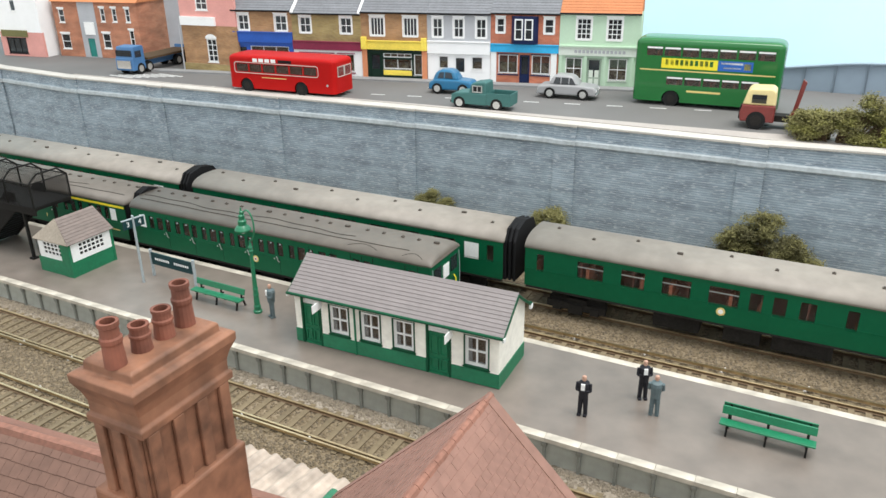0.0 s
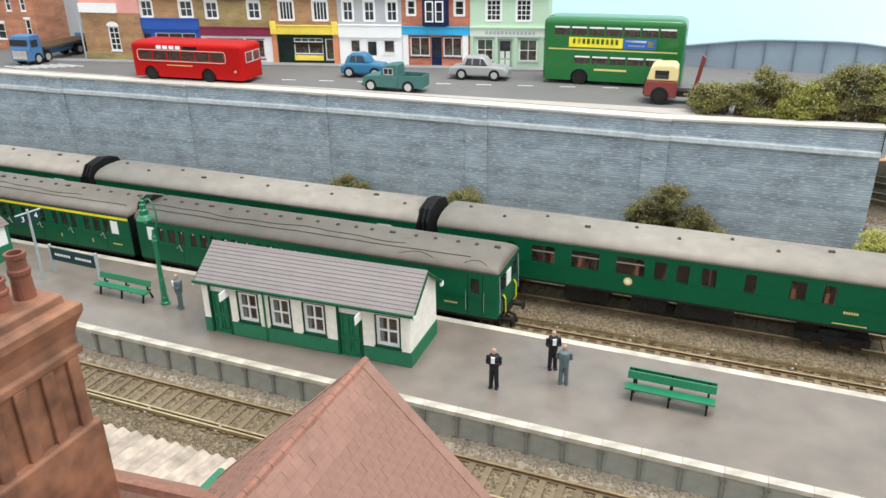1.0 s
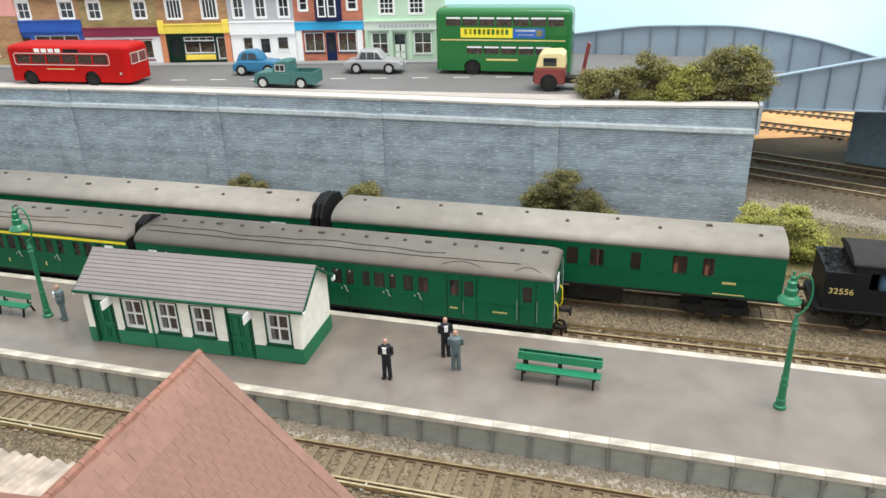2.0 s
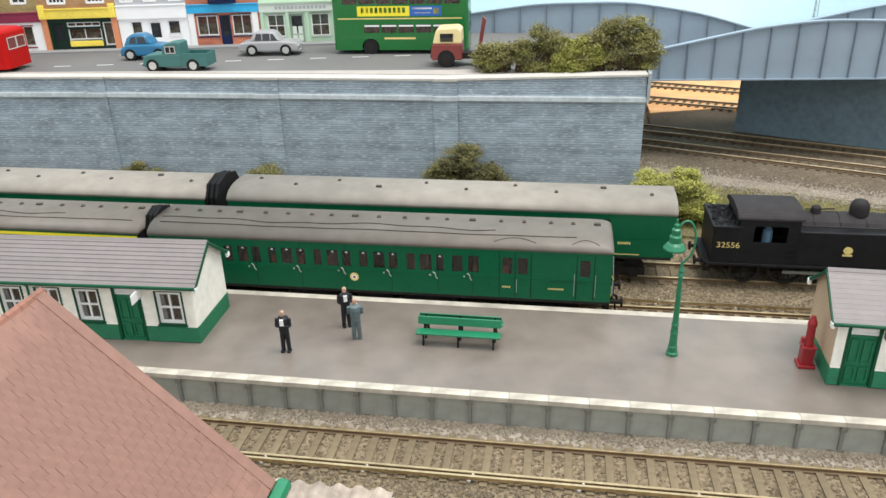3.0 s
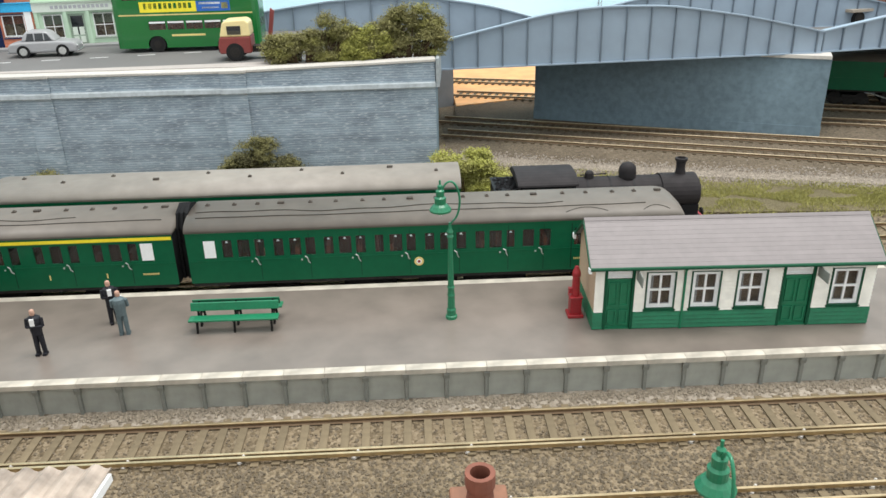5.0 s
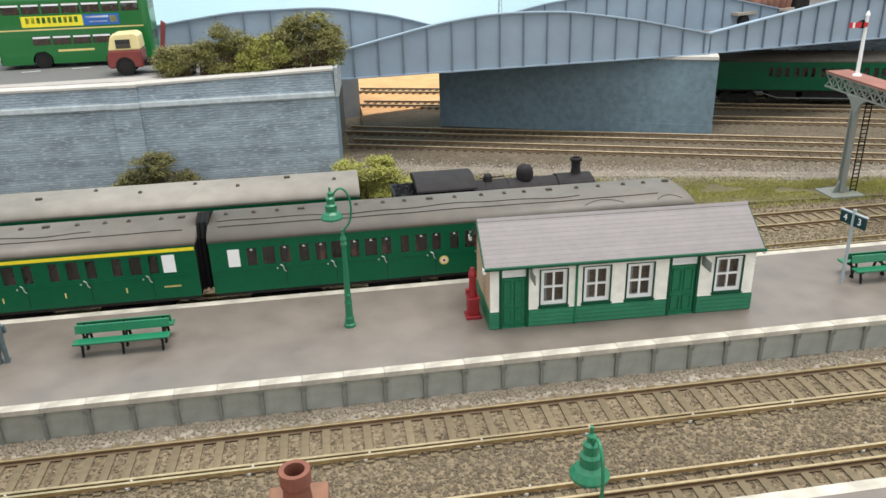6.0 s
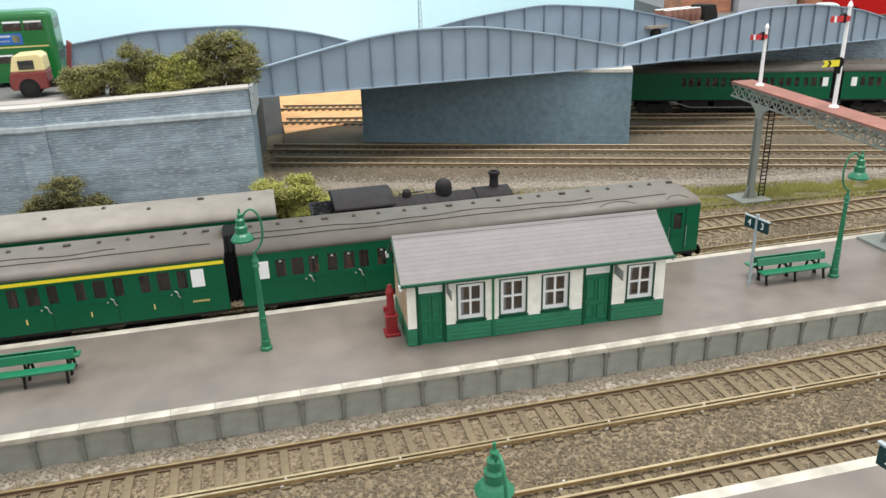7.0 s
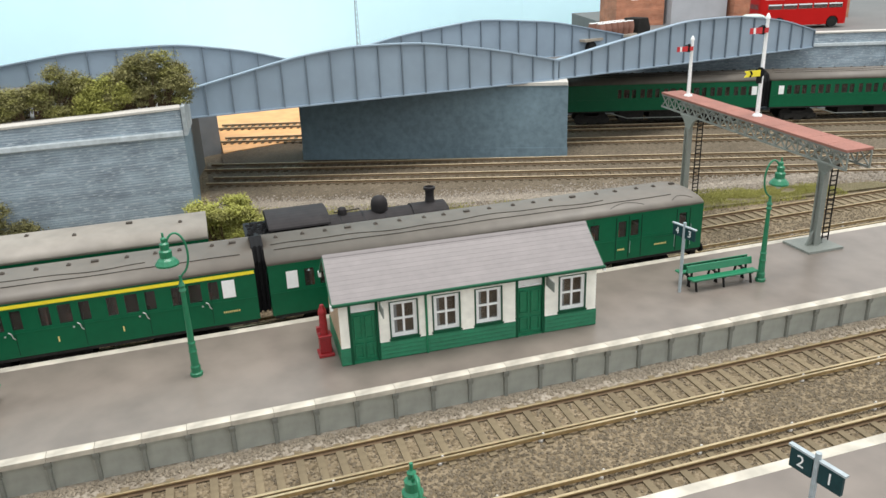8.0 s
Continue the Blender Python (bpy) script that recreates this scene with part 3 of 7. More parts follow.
def retaining_wall(name, line, top, pilasters, label, rise=0.0):
    """A brick wall along a line of points; rise lifts the parapet over the last stretch."""
    t = thing(name, 0, 0, 0, 0, label, "retaining wall", "", "structure")
    for k, ((xa, ya), (xb, yb)) in enumerate(zip(line, line[1:])):
        L = math.hypot(xb - xa, yb - ya)
        a = math.degrees(math.atan2(yb - ya, xb - xa))
        up = rise if k == len(line) - 2 else 0.0
        seg = thing("wall_panel", xa, ya, 0, a, "", "")
        seg.parent = t
        b = bmesh.new()
        box(b, 0, 0, 0, L, 10, top - 14.5)
        ext(b, [(0, top - 11), (L, top - 11), (L, top - 2.0 + up), (0, top - 2.0)], "y", 0.3, 10)
        part("brickwork", b, M["bluebrick"], seg)
        b = bmesh.new()
        ext(b, [(-2.4, top - 14.0), (-2.0, top - 11.6), (0.4, top - 11.0), (9, top - 11.0), (9, top - 14.5), (-2.2, top - 14.5)], "x", 0, L)
        part("string_course", b, M["bluecoping"], seg)
        b = bmesh.new()
        ext(b, [(-0.3, top - 1.7), (L + 0.3, top - 1.7 + up), (L + 0.3, top + up), (-0.3, top)], "y", -1.0, 10.5)
        part("capstone", b, M["capstone"], seg, bevel=0.3)
        for xp in pilasters:
            if not xa - 0.5 < xp <= xb - 0.5:
                continue
            x = (xp - xa) * L / (xb - xa)
            b = bmesh.new()
            box(b, x - 8, -1.2, 0, x + 8, 0, top - 14.5)
            box(b, x - 8, -1.0, top - 11, x + 8, 0.3, top - 1.8)
            part("pilaster", b, M["bluebrick"], seg)
            b = bmesh.new()
            ext(b, [(-3.5, top - 14.0), (-3.1, top - 11.6), (-0.4, top - 11.1), (-0.4, top - 14.6), (-3.3, top - 14.6)], "x", x - 8.3, x + 8.3)
            part("pilaster_band", b, M["bluecoping"], seg)
            b = bmesh.new()
            box(b, x - 8.4, -2.2, top - 1.8, x + 8.4, 3, top + 0.25)
            part("pilaster_cap", b, M["capstone"], seg, bevel=0.3)
    return t


retaining_wall("wall_south", WALL, RZ, PILASTERS, "blue-grey brick retaining wall with pilasters and pale coping", 3.5)
# end return of the wall
b = bmesh.new()
ext(b, [(88, 501), (91, 540), (91, 640), (80, 640), (80, 510)], "z", 0, RZ + 1.4)
solid("wall_end", b, M["pier"], "grey rendered end of the retaining wall", "wall", "structure")
b = bmesh.new()
ext(b, [(88.4, 498.5), (90.6, 500), (93.6, 541), (91.2, 541)], "z", RZ - 14.5, RZ + 3.6)
solid("wall_end_band", b, M["bluecoping"], "grey stone band turning the wall end", "trim", "structure")

# road on the embankment
road = [(-1100, 563), (-769, 501), (-656, 492), (-541, 496), (-414, 501), (-290, 507), (-163, 509), (-40, 509), (79.5, 511), (79.5, 642), (90, 642), (97, 688), (-150, 700), (-210, 780), (-700, 784), (-1040, 636)]
b = bmesh.new()
ext(b, road, "z", 0.1, RZ - 0.6)
solid("road", b, M["road"], "grey asphalt high street on the embankment", "road", "structure")
b = bmesh.new()
ext(b, [(-656, 491.6), (-541, 495.6), (-414, 500.6), (-290, 506.6), (-163, 508.6), (-40, 508.6), (79.6, 510.6), (79.6, 545), (-40, 524), (-160, 517), (-290, 510), (-414, 502.5), (-541, 497.5), (-656, 493.5)], "z", RZ - 0.6, RZ + 0.4)
solid("pavement", b, M["paving"], "pinkish grey kerbside pavement along the wall", "pavement", "structure")


def along(s, d=0.0):
    """A point s millimetres along the shop fronts, d in front of them."""
    a = math.radians(11.5)
    return (-521 + s * math.cos(a) + d * math.sin(a), 565 + s * math.sin(a) - d * math.cos(a))


b = bmesh.new()
ext(b, [along(-90, 12), along(400, 13), along(400, 0.5), along(-90, 0.5)], "z", RZ - 0.6, RZ + 0.9)
solid("pavement", b, M["pavegrey"], "grey pavement in front of the shops", "pavement", "structure")
b = bmesh.new()
for i in range(16):
    ax, ay = -500 + i * 31.4, 500 + i * 6.05
    e = (math.cos(math.radians(10.9)) * 12, math.sin(math.radians(10.9)) * 12)
    ext(b, [(ax, ay), (ax + e[0], ay + e[1]), (ax + e[0] - 0.25, ay + e[1] + 1.5), (ax - 0.25, ay + 1.5)], "z", RZ - 0.6, RZ - 0.4)
for i in range(7):
    ext(b, [(-622 + i * 6.5, 505 + i * 4), (-590 + i * 6.5, 503 + i * 4), (-590 + i * 6.5, 505.2 + i * 4), (-622 + i * 6.5, 507.2 + i * 4)], "z", RZ - 0.6, RZ - 0.4)
solid("road_marking", b, M["line"], "white dashes and zebra stripes on the road", "road marking", "structure")

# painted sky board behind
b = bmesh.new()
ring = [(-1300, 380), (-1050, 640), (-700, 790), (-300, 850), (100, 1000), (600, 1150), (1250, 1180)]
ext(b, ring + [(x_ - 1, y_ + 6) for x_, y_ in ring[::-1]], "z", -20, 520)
solid("backdrop", b, M["sky"], "pale blue painted sky board with added glow", "backdrop", "structure")

# ---- bridge ----


def girder(t, x0, y0, x1, y1, zb0, zb1, tops, ribs, first=0.0):
    """An arched plate girder with upright ribs; tops are (share of the length, height)."""
    L = math.hypot(x1 - x0, y1 - y0)
    g = thing("girder", x0, y0, 0, math.degrees(math.atan2(y1 - y0, x1 - x0)), "grey painted arched plate girder", "")
    g.parent = t

    def top(s):
        for (a, za), (c, zc) in zip(tops, tops[1:]):
            if s <= c:
                k = (s - a) / (c - a)
                return za + (zc - za) * k
        return tops[-1][1]
    # smooth the outline with a few passes
    N = 48
    zs = [top(i / N) for i in range(N + 1)]
    for _ in range(6):
        zs = [zs[0]] + [(zs[i - 1] + 2 * zs[i] + zs[i + 1]) / 4 for i in range(1, N)] + [zs[-1]]
    pts = [(L * i / N, zs[i]) for i in range(N + 1)]
    b = bmesh.new()
    ext(b, [(0, zb0), (L, zb1)] + pts[::-1], "y", -0.6, 0.6)
    part("plate", b, M["bridge"], g)
    b = bmesh.new()
    for (xa, za), (xb, zb) in zip(pts, pts[1:]):
        ext(b, [(xa, za), (xb, zb), (xb, zb + 1.1), (xa, za + 1.1)], "y", -2.6, 2.6)
    part("top_flange", b, M["bridge"], g)
    b = bmesh.new()
    ext(b, [(0, zb0 - 1), (L, zb1 - 1), (L, zb1), (0, zb0)], "y", -2.6, 2.6)
    part("bottom_flange", b, M["bridge"], g)
    for i in range(ribs + 1):
        s = min(max((i + first) / ribs, 0.0), 1.0)
        x = min(max(L * s, 0.6), L - 0.6)
        zt = np.interp(s, np.linspace(0, 1, N + 1), zs)
        b = bmesh.new()
        box(b, x - 0.4, -2.4, zb0 + (zb1 - zb0) * s, x + 0.4, 2.4, zt)
        part("rib", b, M["bridgerib"], g)
    return g


br = thing("road_bridge", 0, 0, 0, 0, "grey road bridge of arched plate girders on a rendered pier", "bridge", "", "structure")
girder(br, 91, 588, 389.5, 592, 61.5, 65.5, [(0, 80), (0.28, 98.5), (0.42, 103), (0.6, 102), (0.8, 93), (1, 80)], 16, -0.25)
girder(br, 390.5, 595, 700, 646, 65.5, 66.5, [(0, 80), (0.2, 90), (0.45, 102), (0.66, 102.5), (0.85, 95), (1, 82)], 18)
girder(br, -140, 690, 195, 690, 68, 69, [(0, 80), (0.2, 92), (0.45, 103), (0.68, 104), (0.85, 95), (1, 80.5)], 15, 0.1)
girder(br, 203, 690, 520, 712, 68, 69, [(0, 82), (0.25, 99), (0.5, 108), (0.75, 101), (1, 84)], 16)
b = bmesh.new()
ext(b, [(96, 592), (390, 596), (700, 650), (700, 720), (500, 708), (196, 686), (97, 686)], "z", 64.5, 68.5)
part("deck", b, M["road"], br)
b = bmesh.new()
ext(b, [(181, 670), (392, 577), (399, 598), (330, 700), (200, 700)], "z", 0, 62)
part("pier", b, M["pier"], br, "blue-grey rendered pier, streaked")
b = bmesh.new()
ext(b, [(180.4, 669.8), (392.2, 576.4), (393, 578), (182, 671)], "z", 0, 9.5)
part("pier_plinth", b, M["pier"], br)
b = bmesh.new()
ext(b, [(345, 596), (391, 575.5), (401, 598), (395, 606)], "z", 62, 64.5)
part("bearing_block", b, M["capstone"], br)
b = bmesh.new()
ext(b, [(84, 716), (113, 730), (113, 800), (70, 800)], "z", 0, 64)
part("abutment", b, M["abut"], br, "plain grey abutment")

# right-hand road and its wall
retaining_wall("wall_east", [(455, 752), (700, 662), (1150, 500)], RZ - 1, (545, 640, 790, 940), "blue-grey retaining wall behind the yard train")
b = bmesh.new()
ext(b, [(470, 760), (700, 676), (1160, 510), (1400, 700), (1400, 1100), (660, 1100), (592, 848)], "z", 0.6, RZ - 1.6)
solid("road", b, M["road"], "grey asphalt road beyond the bridge", "road", "structure")

# wooden fiddle-yard boards seen under the bridge
b = bmesh.new()
ext(b, [(114, 706), (190, 732), (330, 780), (330, 1010), (114, 1010)], "z", 0.6, 6)
solid("timber_board", b, M["wood"], "bare plywood board with storage tracks on it", "board", "structure")
for i, yy in enumerate((744, 812)):
    track("track_%d" % (i + 10), -36, 170, 0, 6, -18, (150, yy), "storage track on the plywood board", head="rustyhead", ties="darktie")
b = bmesh.new()
for x0, x1, ye in ((112, 131, 710), (131, 150, 716.5), (150, 169, 723), (169, 190, 729)):
    ext(b, [(ye - 60, 0.5), (ye, 0.5), (ye, 5.7), (ye - 20, 2.6)], "x", x0, x1)
solid("earth_bank", b, M["earth"], "dark earth bank against the plywood board", "ground", "structure")
mast = thing("lattice_mast", 254, 752, 0, 0, "thin pale lattice mast behind the bridge", "mast")
b = bmesh.new()
for k in range(3):
    a0 = k * 2.094
    tube(b, (4 * math.cos(a0), 4 * math.sin(a0), 0), (0.3 * math.cos(a0), 0.3 * math.sin(a0), 165), 0.3, 0.2, 5)
for i in range(30):
    z0, r0, r1 = i * 5.4, 4 - i * 0.12, 4 - (i + 1) * 0.12
    for k in range(3):
        a0, a1 = k * 2.094, (k + 1) * 2.094
        tube(b, (r0 * math.cos(a0), r0 * math.sin(a0), z0), (r1 * math.cos(a1), r1 * math.sin(a1), z0 + 5.4), 0.14, 0.14, 4)
part("lattice", b, M["bridge"], mast)

# ---- station huts ----
FR = dict(door=[(4, 14.8), (72.6, 84.4)], win=[(20, 30.8), (37.4, 48.2), (55, 66), (91.5, 103)])


def hut(x, y, rz, label, lift=0.62):
    t = thing("platform_building", x, y, PZ, rz, label, "building", "platform buildings")
    L, D, E, R = 108.0, 32.0, 28.5, 40.5
    holes = [(a, b, 0.6, 25.6) for a, b in FR["door"]] + [(a, b, 9, 24.4) for a, b in FR["win"]]
    b = bmesh.new()
    wall_cells(b, 0, L, 7.6, E, 0, 1.2, holes)
    box(b, 0.2, D - 1.2, 7.6, L - 0.2, D, E)
    z = 7.7
    while z < E - 0.8:
        spans = [(0.0, L)]
        for h in holes:
            if h[2] - 0.9 < z + 0.7 < h[3] + 0.6:
                spans = [q for s in spans for q in ((s[0], min(s[1], h[0] - 0.55)), (max(s[0], h[1] + 0.55), s[1])) if q[1] - q[0] > 0.2]
        for s in spans:
            ext(b, [(-0.85, z), (0, z), (0, z + 1.5), (-0.1, z + 1.5)], "x", s[0], s[1])
        z += 1.55
    part("boarding", b, M["cream"], t, "cream clapboards")
    # left gable in the darker tan, right gable in cream
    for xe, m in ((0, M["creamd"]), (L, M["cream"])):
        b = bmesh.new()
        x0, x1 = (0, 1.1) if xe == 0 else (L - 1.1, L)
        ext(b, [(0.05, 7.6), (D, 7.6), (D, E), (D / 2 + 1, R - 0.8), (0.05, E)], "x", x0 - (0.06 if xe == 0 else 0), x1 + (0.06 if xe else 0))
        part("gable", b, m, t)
    b = bmesh.new()
    wall_cells(b, -0.4, L + 0.4, 0, 7.6, -0.5, 1.2, holes)
    box(b, -0.4, 1.2, 0, 1.2, D, 7.6)
    box(b, L - 1.2, 1.2, 0, L + 0.4, D, 7.6)
    box(b, 1.2, D - 1, 0, L - 1.2, D + 0.3, 7.6)
    zz = 0.6
    while zz < 7:
        spans = [(-0.4, L + 0.4)]
        for h in holes[:2]:
            spans = [q for s in spans for q in ((s[0], min(s[1], h[0] - 0.6)), (max(s[0], h[1] + 0.6), s[1])) if q[1] - q[0] > 0.2]
        for s in spans:
            ext(b, [(-1.0, zz), (-0.5, zz), (-0.5, zz + 1.5), (-0.62, zz + 1.5)], "x", s[0], s[1])
        zz += 1.75
    part("plinth", b, M["greenlt"], t, "green boarded plinth")
    # roof in courses of slate
    k = (R - E + 1.4) / (D / 2 + 2.2)
    n = 11
    for side in (0, 1):
        for i in range(n):
            a0, a1 = i / n, (i + 1.12) / n
            ya, yb = -2.2 + a0 * (D / 2 + 2.2), -2.2 + min(a1, 1.0) * (D / 2 + 2.2)
            za, zb = E - 1.4 + (ya + 2.2) * k, E - 1.4 + (yb + 2.2) * k
            b = bmesh.new()
            q = [(ya, za), (yb, zb - 0.25), (yb, zb + 0.15), (ya, za + lift)]
            if side:
                q = [(D - p[0], p[1]) for p in q][::-1]
            ext(b, q, "x", -2.4, L + 2.4)
            part("slate_course", b, M["slate"], t)
    b = bmesh.new()
    ext(b, [(D / 2 - 1.1, R - 0.4), (D / 2, R + 0.25), (D / 2 + 1.1, R - 0.4), (D / 2, R + 0.7)], "x", -2.5, L + 2.5)
    part("ridge_tile", b, M["slate"], t)
    for xg in (-2.9, L + 2.2):
        b = bmesh.new()
        ext(b, [(-2.6, E - 2.9), (D / 2, R - 1.6), (D + 2.6, E - 2.9), (D + 2.6, E - 1.6), (D / 2, R - 0.2), (-2.6, E - 1.6)], "x", xg, xg + 0.7)
        part("bargeboard", b, M["gutterg"], t)
        for yy in (-2.8, D + 0.4):
            b = bmesh.new()
            box(b, xg - 0.2, yy, E - 3.2, xg + 0.9, yy + 2.4, E - 1.2)
            part("barge_end", b, M["white"], t)
    b = bmesh.new()
    for yy in (-3.0, D + 3.0):
        tube(b, (-2.6, yy, E - 1.3), (L + 2.6, yy, E - 1.3), 0.75, 0.75, 8)
    part("gutter", b, M["gutterg"], t)
    b = bmesh.new()
    path_tube(b, [(34.4, -3.0, E - 1.5), (34.4, -1.0, E - 3.4), (34.4, -1.0, 0.1)], 0.5)
    part("downpipe", b, M["greenlt"], t)
    for a, c in FR["win"]:
        w = window(t, a, c, 9, 24.4, 0.05, M["white"], 2, 2, 0.8, 1.5, glass=M["glass"])
        b = bmesh.new()
        wall_cells(b, a - 0.3, c + 0.3, 8.6, 24.7, -1.0, 0.1, [(a + 0.05, c - 0.05, 9, 24.4)])
        box(b, a - 0.9, -1.2, 8.0, c + 0.9, -0.2, 8.5)
        part("surround", b, M["gutterg"], w)
    for a, c in FR["door"]:
        b = bmesh.new()
        box(b, a + 0.6, 0.2, 0.6, c - 0.6, 1.0, 21.6)
        d = part("door", b, M["greenlt"], t)
        b = bmesh.new()
        xm = (a + c) / 2
        for x0, x1 in ((a + 1.5, xm - 0.5), (xm + 0.5, c - 1.5)):
            for z0, z1 in ((2, 8.4), (10.2, 20.2)):
                box(b, x0, -0.4, z0, x1, 0.2, z0 + 0.5)
                box(b, x0, -0.4, z1 - 0.5, x1, 0.2, z1)
                box(b, x0, -0.4, z0 + 0.5, x0 + 0.5, 0.2, z1 - 0.5)
                box(b, x1 - 0.5, -0.4, z0 + 0.5, x1, 0.2, z1 - 0.5)
        part("door_panel_moulding", b, M["greenlt"], d)
        b = bmesh.new()
        wall_cells(b, a - 0.4, c + 0.4, 0, 26.1, -0.8, 0.9, [(a + 0.6, c - 0.6, -1, 25.6)])
        part("door_frame", b, M["gutterg"], t)
        window(t, a + 0.6, c - 0.6, 22, 25.6, 0.1, M["white"], 1, 1, 0.4, 0.6, glass=M["white"], name="fanlight")
        b = bmesh.new()
        ext(b, [(c + 0.9, 26.0), (c + 1.3, 26.0), (c + 1.3, 21.8), (c + 0.9, 21.8)], "y", -8.6, -0.8)
        part("hanging_sign", b, M["white"] if x < 0 else M["gantrygrey"], t, "small blank projecting sign")
    b = bmesh.new()
    box(b, 1.3, 4.5, 0.05, L - 1.3, 5.5, E - 1)
    box(b, 1.3, 1.2, 0.05, L - 1.3, 4.5, 1)
    part("inner_wall", b, M["creamd"], t)
    # curtains and sills behind the panes
    for a, c in FR["win"]:
        b = bmesh.new()
        box(b, a + 0.9, 1.35, 10, a + 2.9, 1.7, 23.5)
        part("curtain", b, M["white"], t)
        b = bmesh.new()
        box(b, a + 0.9, 1.3, 9.2, c - 0.9, 2.6, 9.9)
        part("inner_sill", b, M["white"], t)
    return t


hut(-220.5, 263.6, 2.0, "cream clapboard platform building with green plinth, white projecting signs", 0.5)
hut(139.8, 266.9, -2.0, "cream clapboard platform building with green plinth beside a hydrant", 0.22)


def kiosk(x, y, rz):
    """Small square kiosk; its window side looks to -y, its hipped end to -x."""
    t = thing("kiosk", x, y, PZ, rz, "small white and green wooden kiosk with brown-grey hipped roof", "kiosk")
    W, D, E, R = 30.5, 28.5, 22.0, 33.5
    b = bmesh.new()
    wall_cells(b, 0, W, 9.5, E, 0, 1, [(6, 25, 11.5, 20.5)])
    box(b, 0, D - 1, 9.5, W, D, E)
    ext(b, [(1, 9.5), (D - 1, 9.5), (D - 1, E), (D / 2, R - 1), (1, E)], "x", W - 1, W)
    part("boarding", b, M["white"], t)
    b = bmesh.new()
    wall_cells(b, 0, D - 1, 9.5, E, 0, 1, [(5, 22.5, 11.5, 20.5)])
    end = part("end_boarding", b, M["white"], t)
    end.matrix_basis = pose(0, D * MM, 0, 0, 0, -90)
    window(end, 5, 22.5, 11.5, 20.5, -0.1, M["white"], 5, 3, 0.7, 0.9)
    b = bmesh.new()
    box(b, -0.3, -0.3, 0, W + 0.3, D + 0.3, 9.5)
    part("plinth", b, M["greenlt"], t)
    for xx in (-0.6, W - 0.9):
        b = bmesh.new()
        box(b, xx, -0.6, 0, xx + 1.5, 0.9, E)
        part("corner_post", b, M["greenlt"], t)
    b = bmesh.new()
    box(b, -0.7, 0.9, 0.0, -0.02, 7, E)
    part("door", b, M["greenlt"], t)
    window(t, 6, 25, 11.5, 20.5, -0.1, M["white"], 6, 3, 0.7, 0.9)
    b = bmesh.new()
    box(b, 1.2, 1.2, 9.4, W - 1.2, D - 1.2, 10)
    box(b, 1.2, D / 2, 10, W - 1.2, D / 2 + 1, E)
    part("inner_wall", b, M["creamd"], t)
    # roof: two slopes in courses cut back to a hip at the -x end
    n, hip, o = 9, 5.0, 1.4
    for s in (0, 1):
        for i in range(n):
            a0, a1 = i / n, min(1.0, (i + 1.12) / n)
            ya, yb = -o + a0 * (D / 2 + o), -o + a1 * (D / 2 + o)
            za, zb = E - 1 + a0 * (R - E + 1), E - 1 + a1 * (R - E + 1)
            xa, xb = -o + a0 * (hip + o), -o + a1 * (hip + o)
            q = [(xa, ya, za), (xb, yb, zb - 0.25), (xb, yb, zb + 0.12), (xa, ya, za + 0.4)]
            q2 = [(W + o, p[1], p[2]) for p in q]
            if s:
                q, q2 = [(p[0], D - p[1], p[2]) for p in q2], [(p[0], D - p[1], p[2]) for p in q]
            b = bmesh.new()
            lo, hi = [b.verts.new(Vector(p) * MM) for p in q], [b.verts.new(Vector(p) * MM) for p in q2]
            b.faces.new(lo)
            b.faces.new(hi[::-1])
            for k in range(4):
                b.faces.new((lo[k], hi[k], hi[(k + 1) % 4], lo[(k + 1) % 4]))
            part("slate_course", b, M["slatebrown"], t)
    b = bmesh.new()
    q = [Vector(p) * MM for p in ((-o - 0.1, -o, E - 1), (-o - 0.1, D + o, E - 1), (hip, D / 2, R))]
    lo = [b.verts.new(p) for p in q]
    hi = [b.verts.new(p + Vector((-0.2, 0, 0.5)) * MM) for p in q]
    b.faces.new(lo[::-1])
    b.faces.new(hi)
    for k in range(3):
        b.faces.new((lo[k], lo[(k + 1) % 3], hi[(k + 1) % 3], hi[k]))
    part("hip_slope", b, M["hiptan"], t, "lighter tan end of the roof")
    return t


kiosk(-387.2, 264.0, 90)

# ---- trains ----


def bogie(t, x, spread=17.0):
    b = bmesh.new()
    for s in (-1, 1):
        box(b, x - spread, s * 13.2 - 0.8, 5.5, x + spread, s * 13.2 + 0.8, 9.5)
        for dx in (-11, 11):
            box(b, x + dx - 2.4, s * 13.8 - 1, 4.5, x + dx + 2.4, s * 13.8 + 1, 8.5)
        box(b, x - 4, s * 13.8 - 1, 3.5, x + 4, s * 13.8 + 1, 9)
    box(b, x - 6, -13, 7, x + 6, 13, 12)
    g = part("bogie", b, M["dirt"], t)
    for dx in (-11, 11):
        b = bmesh.new()
        for s in (-1, 1):
            tube(b, (x + dx, s * 8.2, 8.3), (x + dx, s * 10.4, 8.3), 5.8, 5.8, 20)
        tube(b, (x + dx, -9, 8.3), (x + dx, 9, 8.3), 1, 1, 8)
        part("wheelset", b, M["dirt"], g)


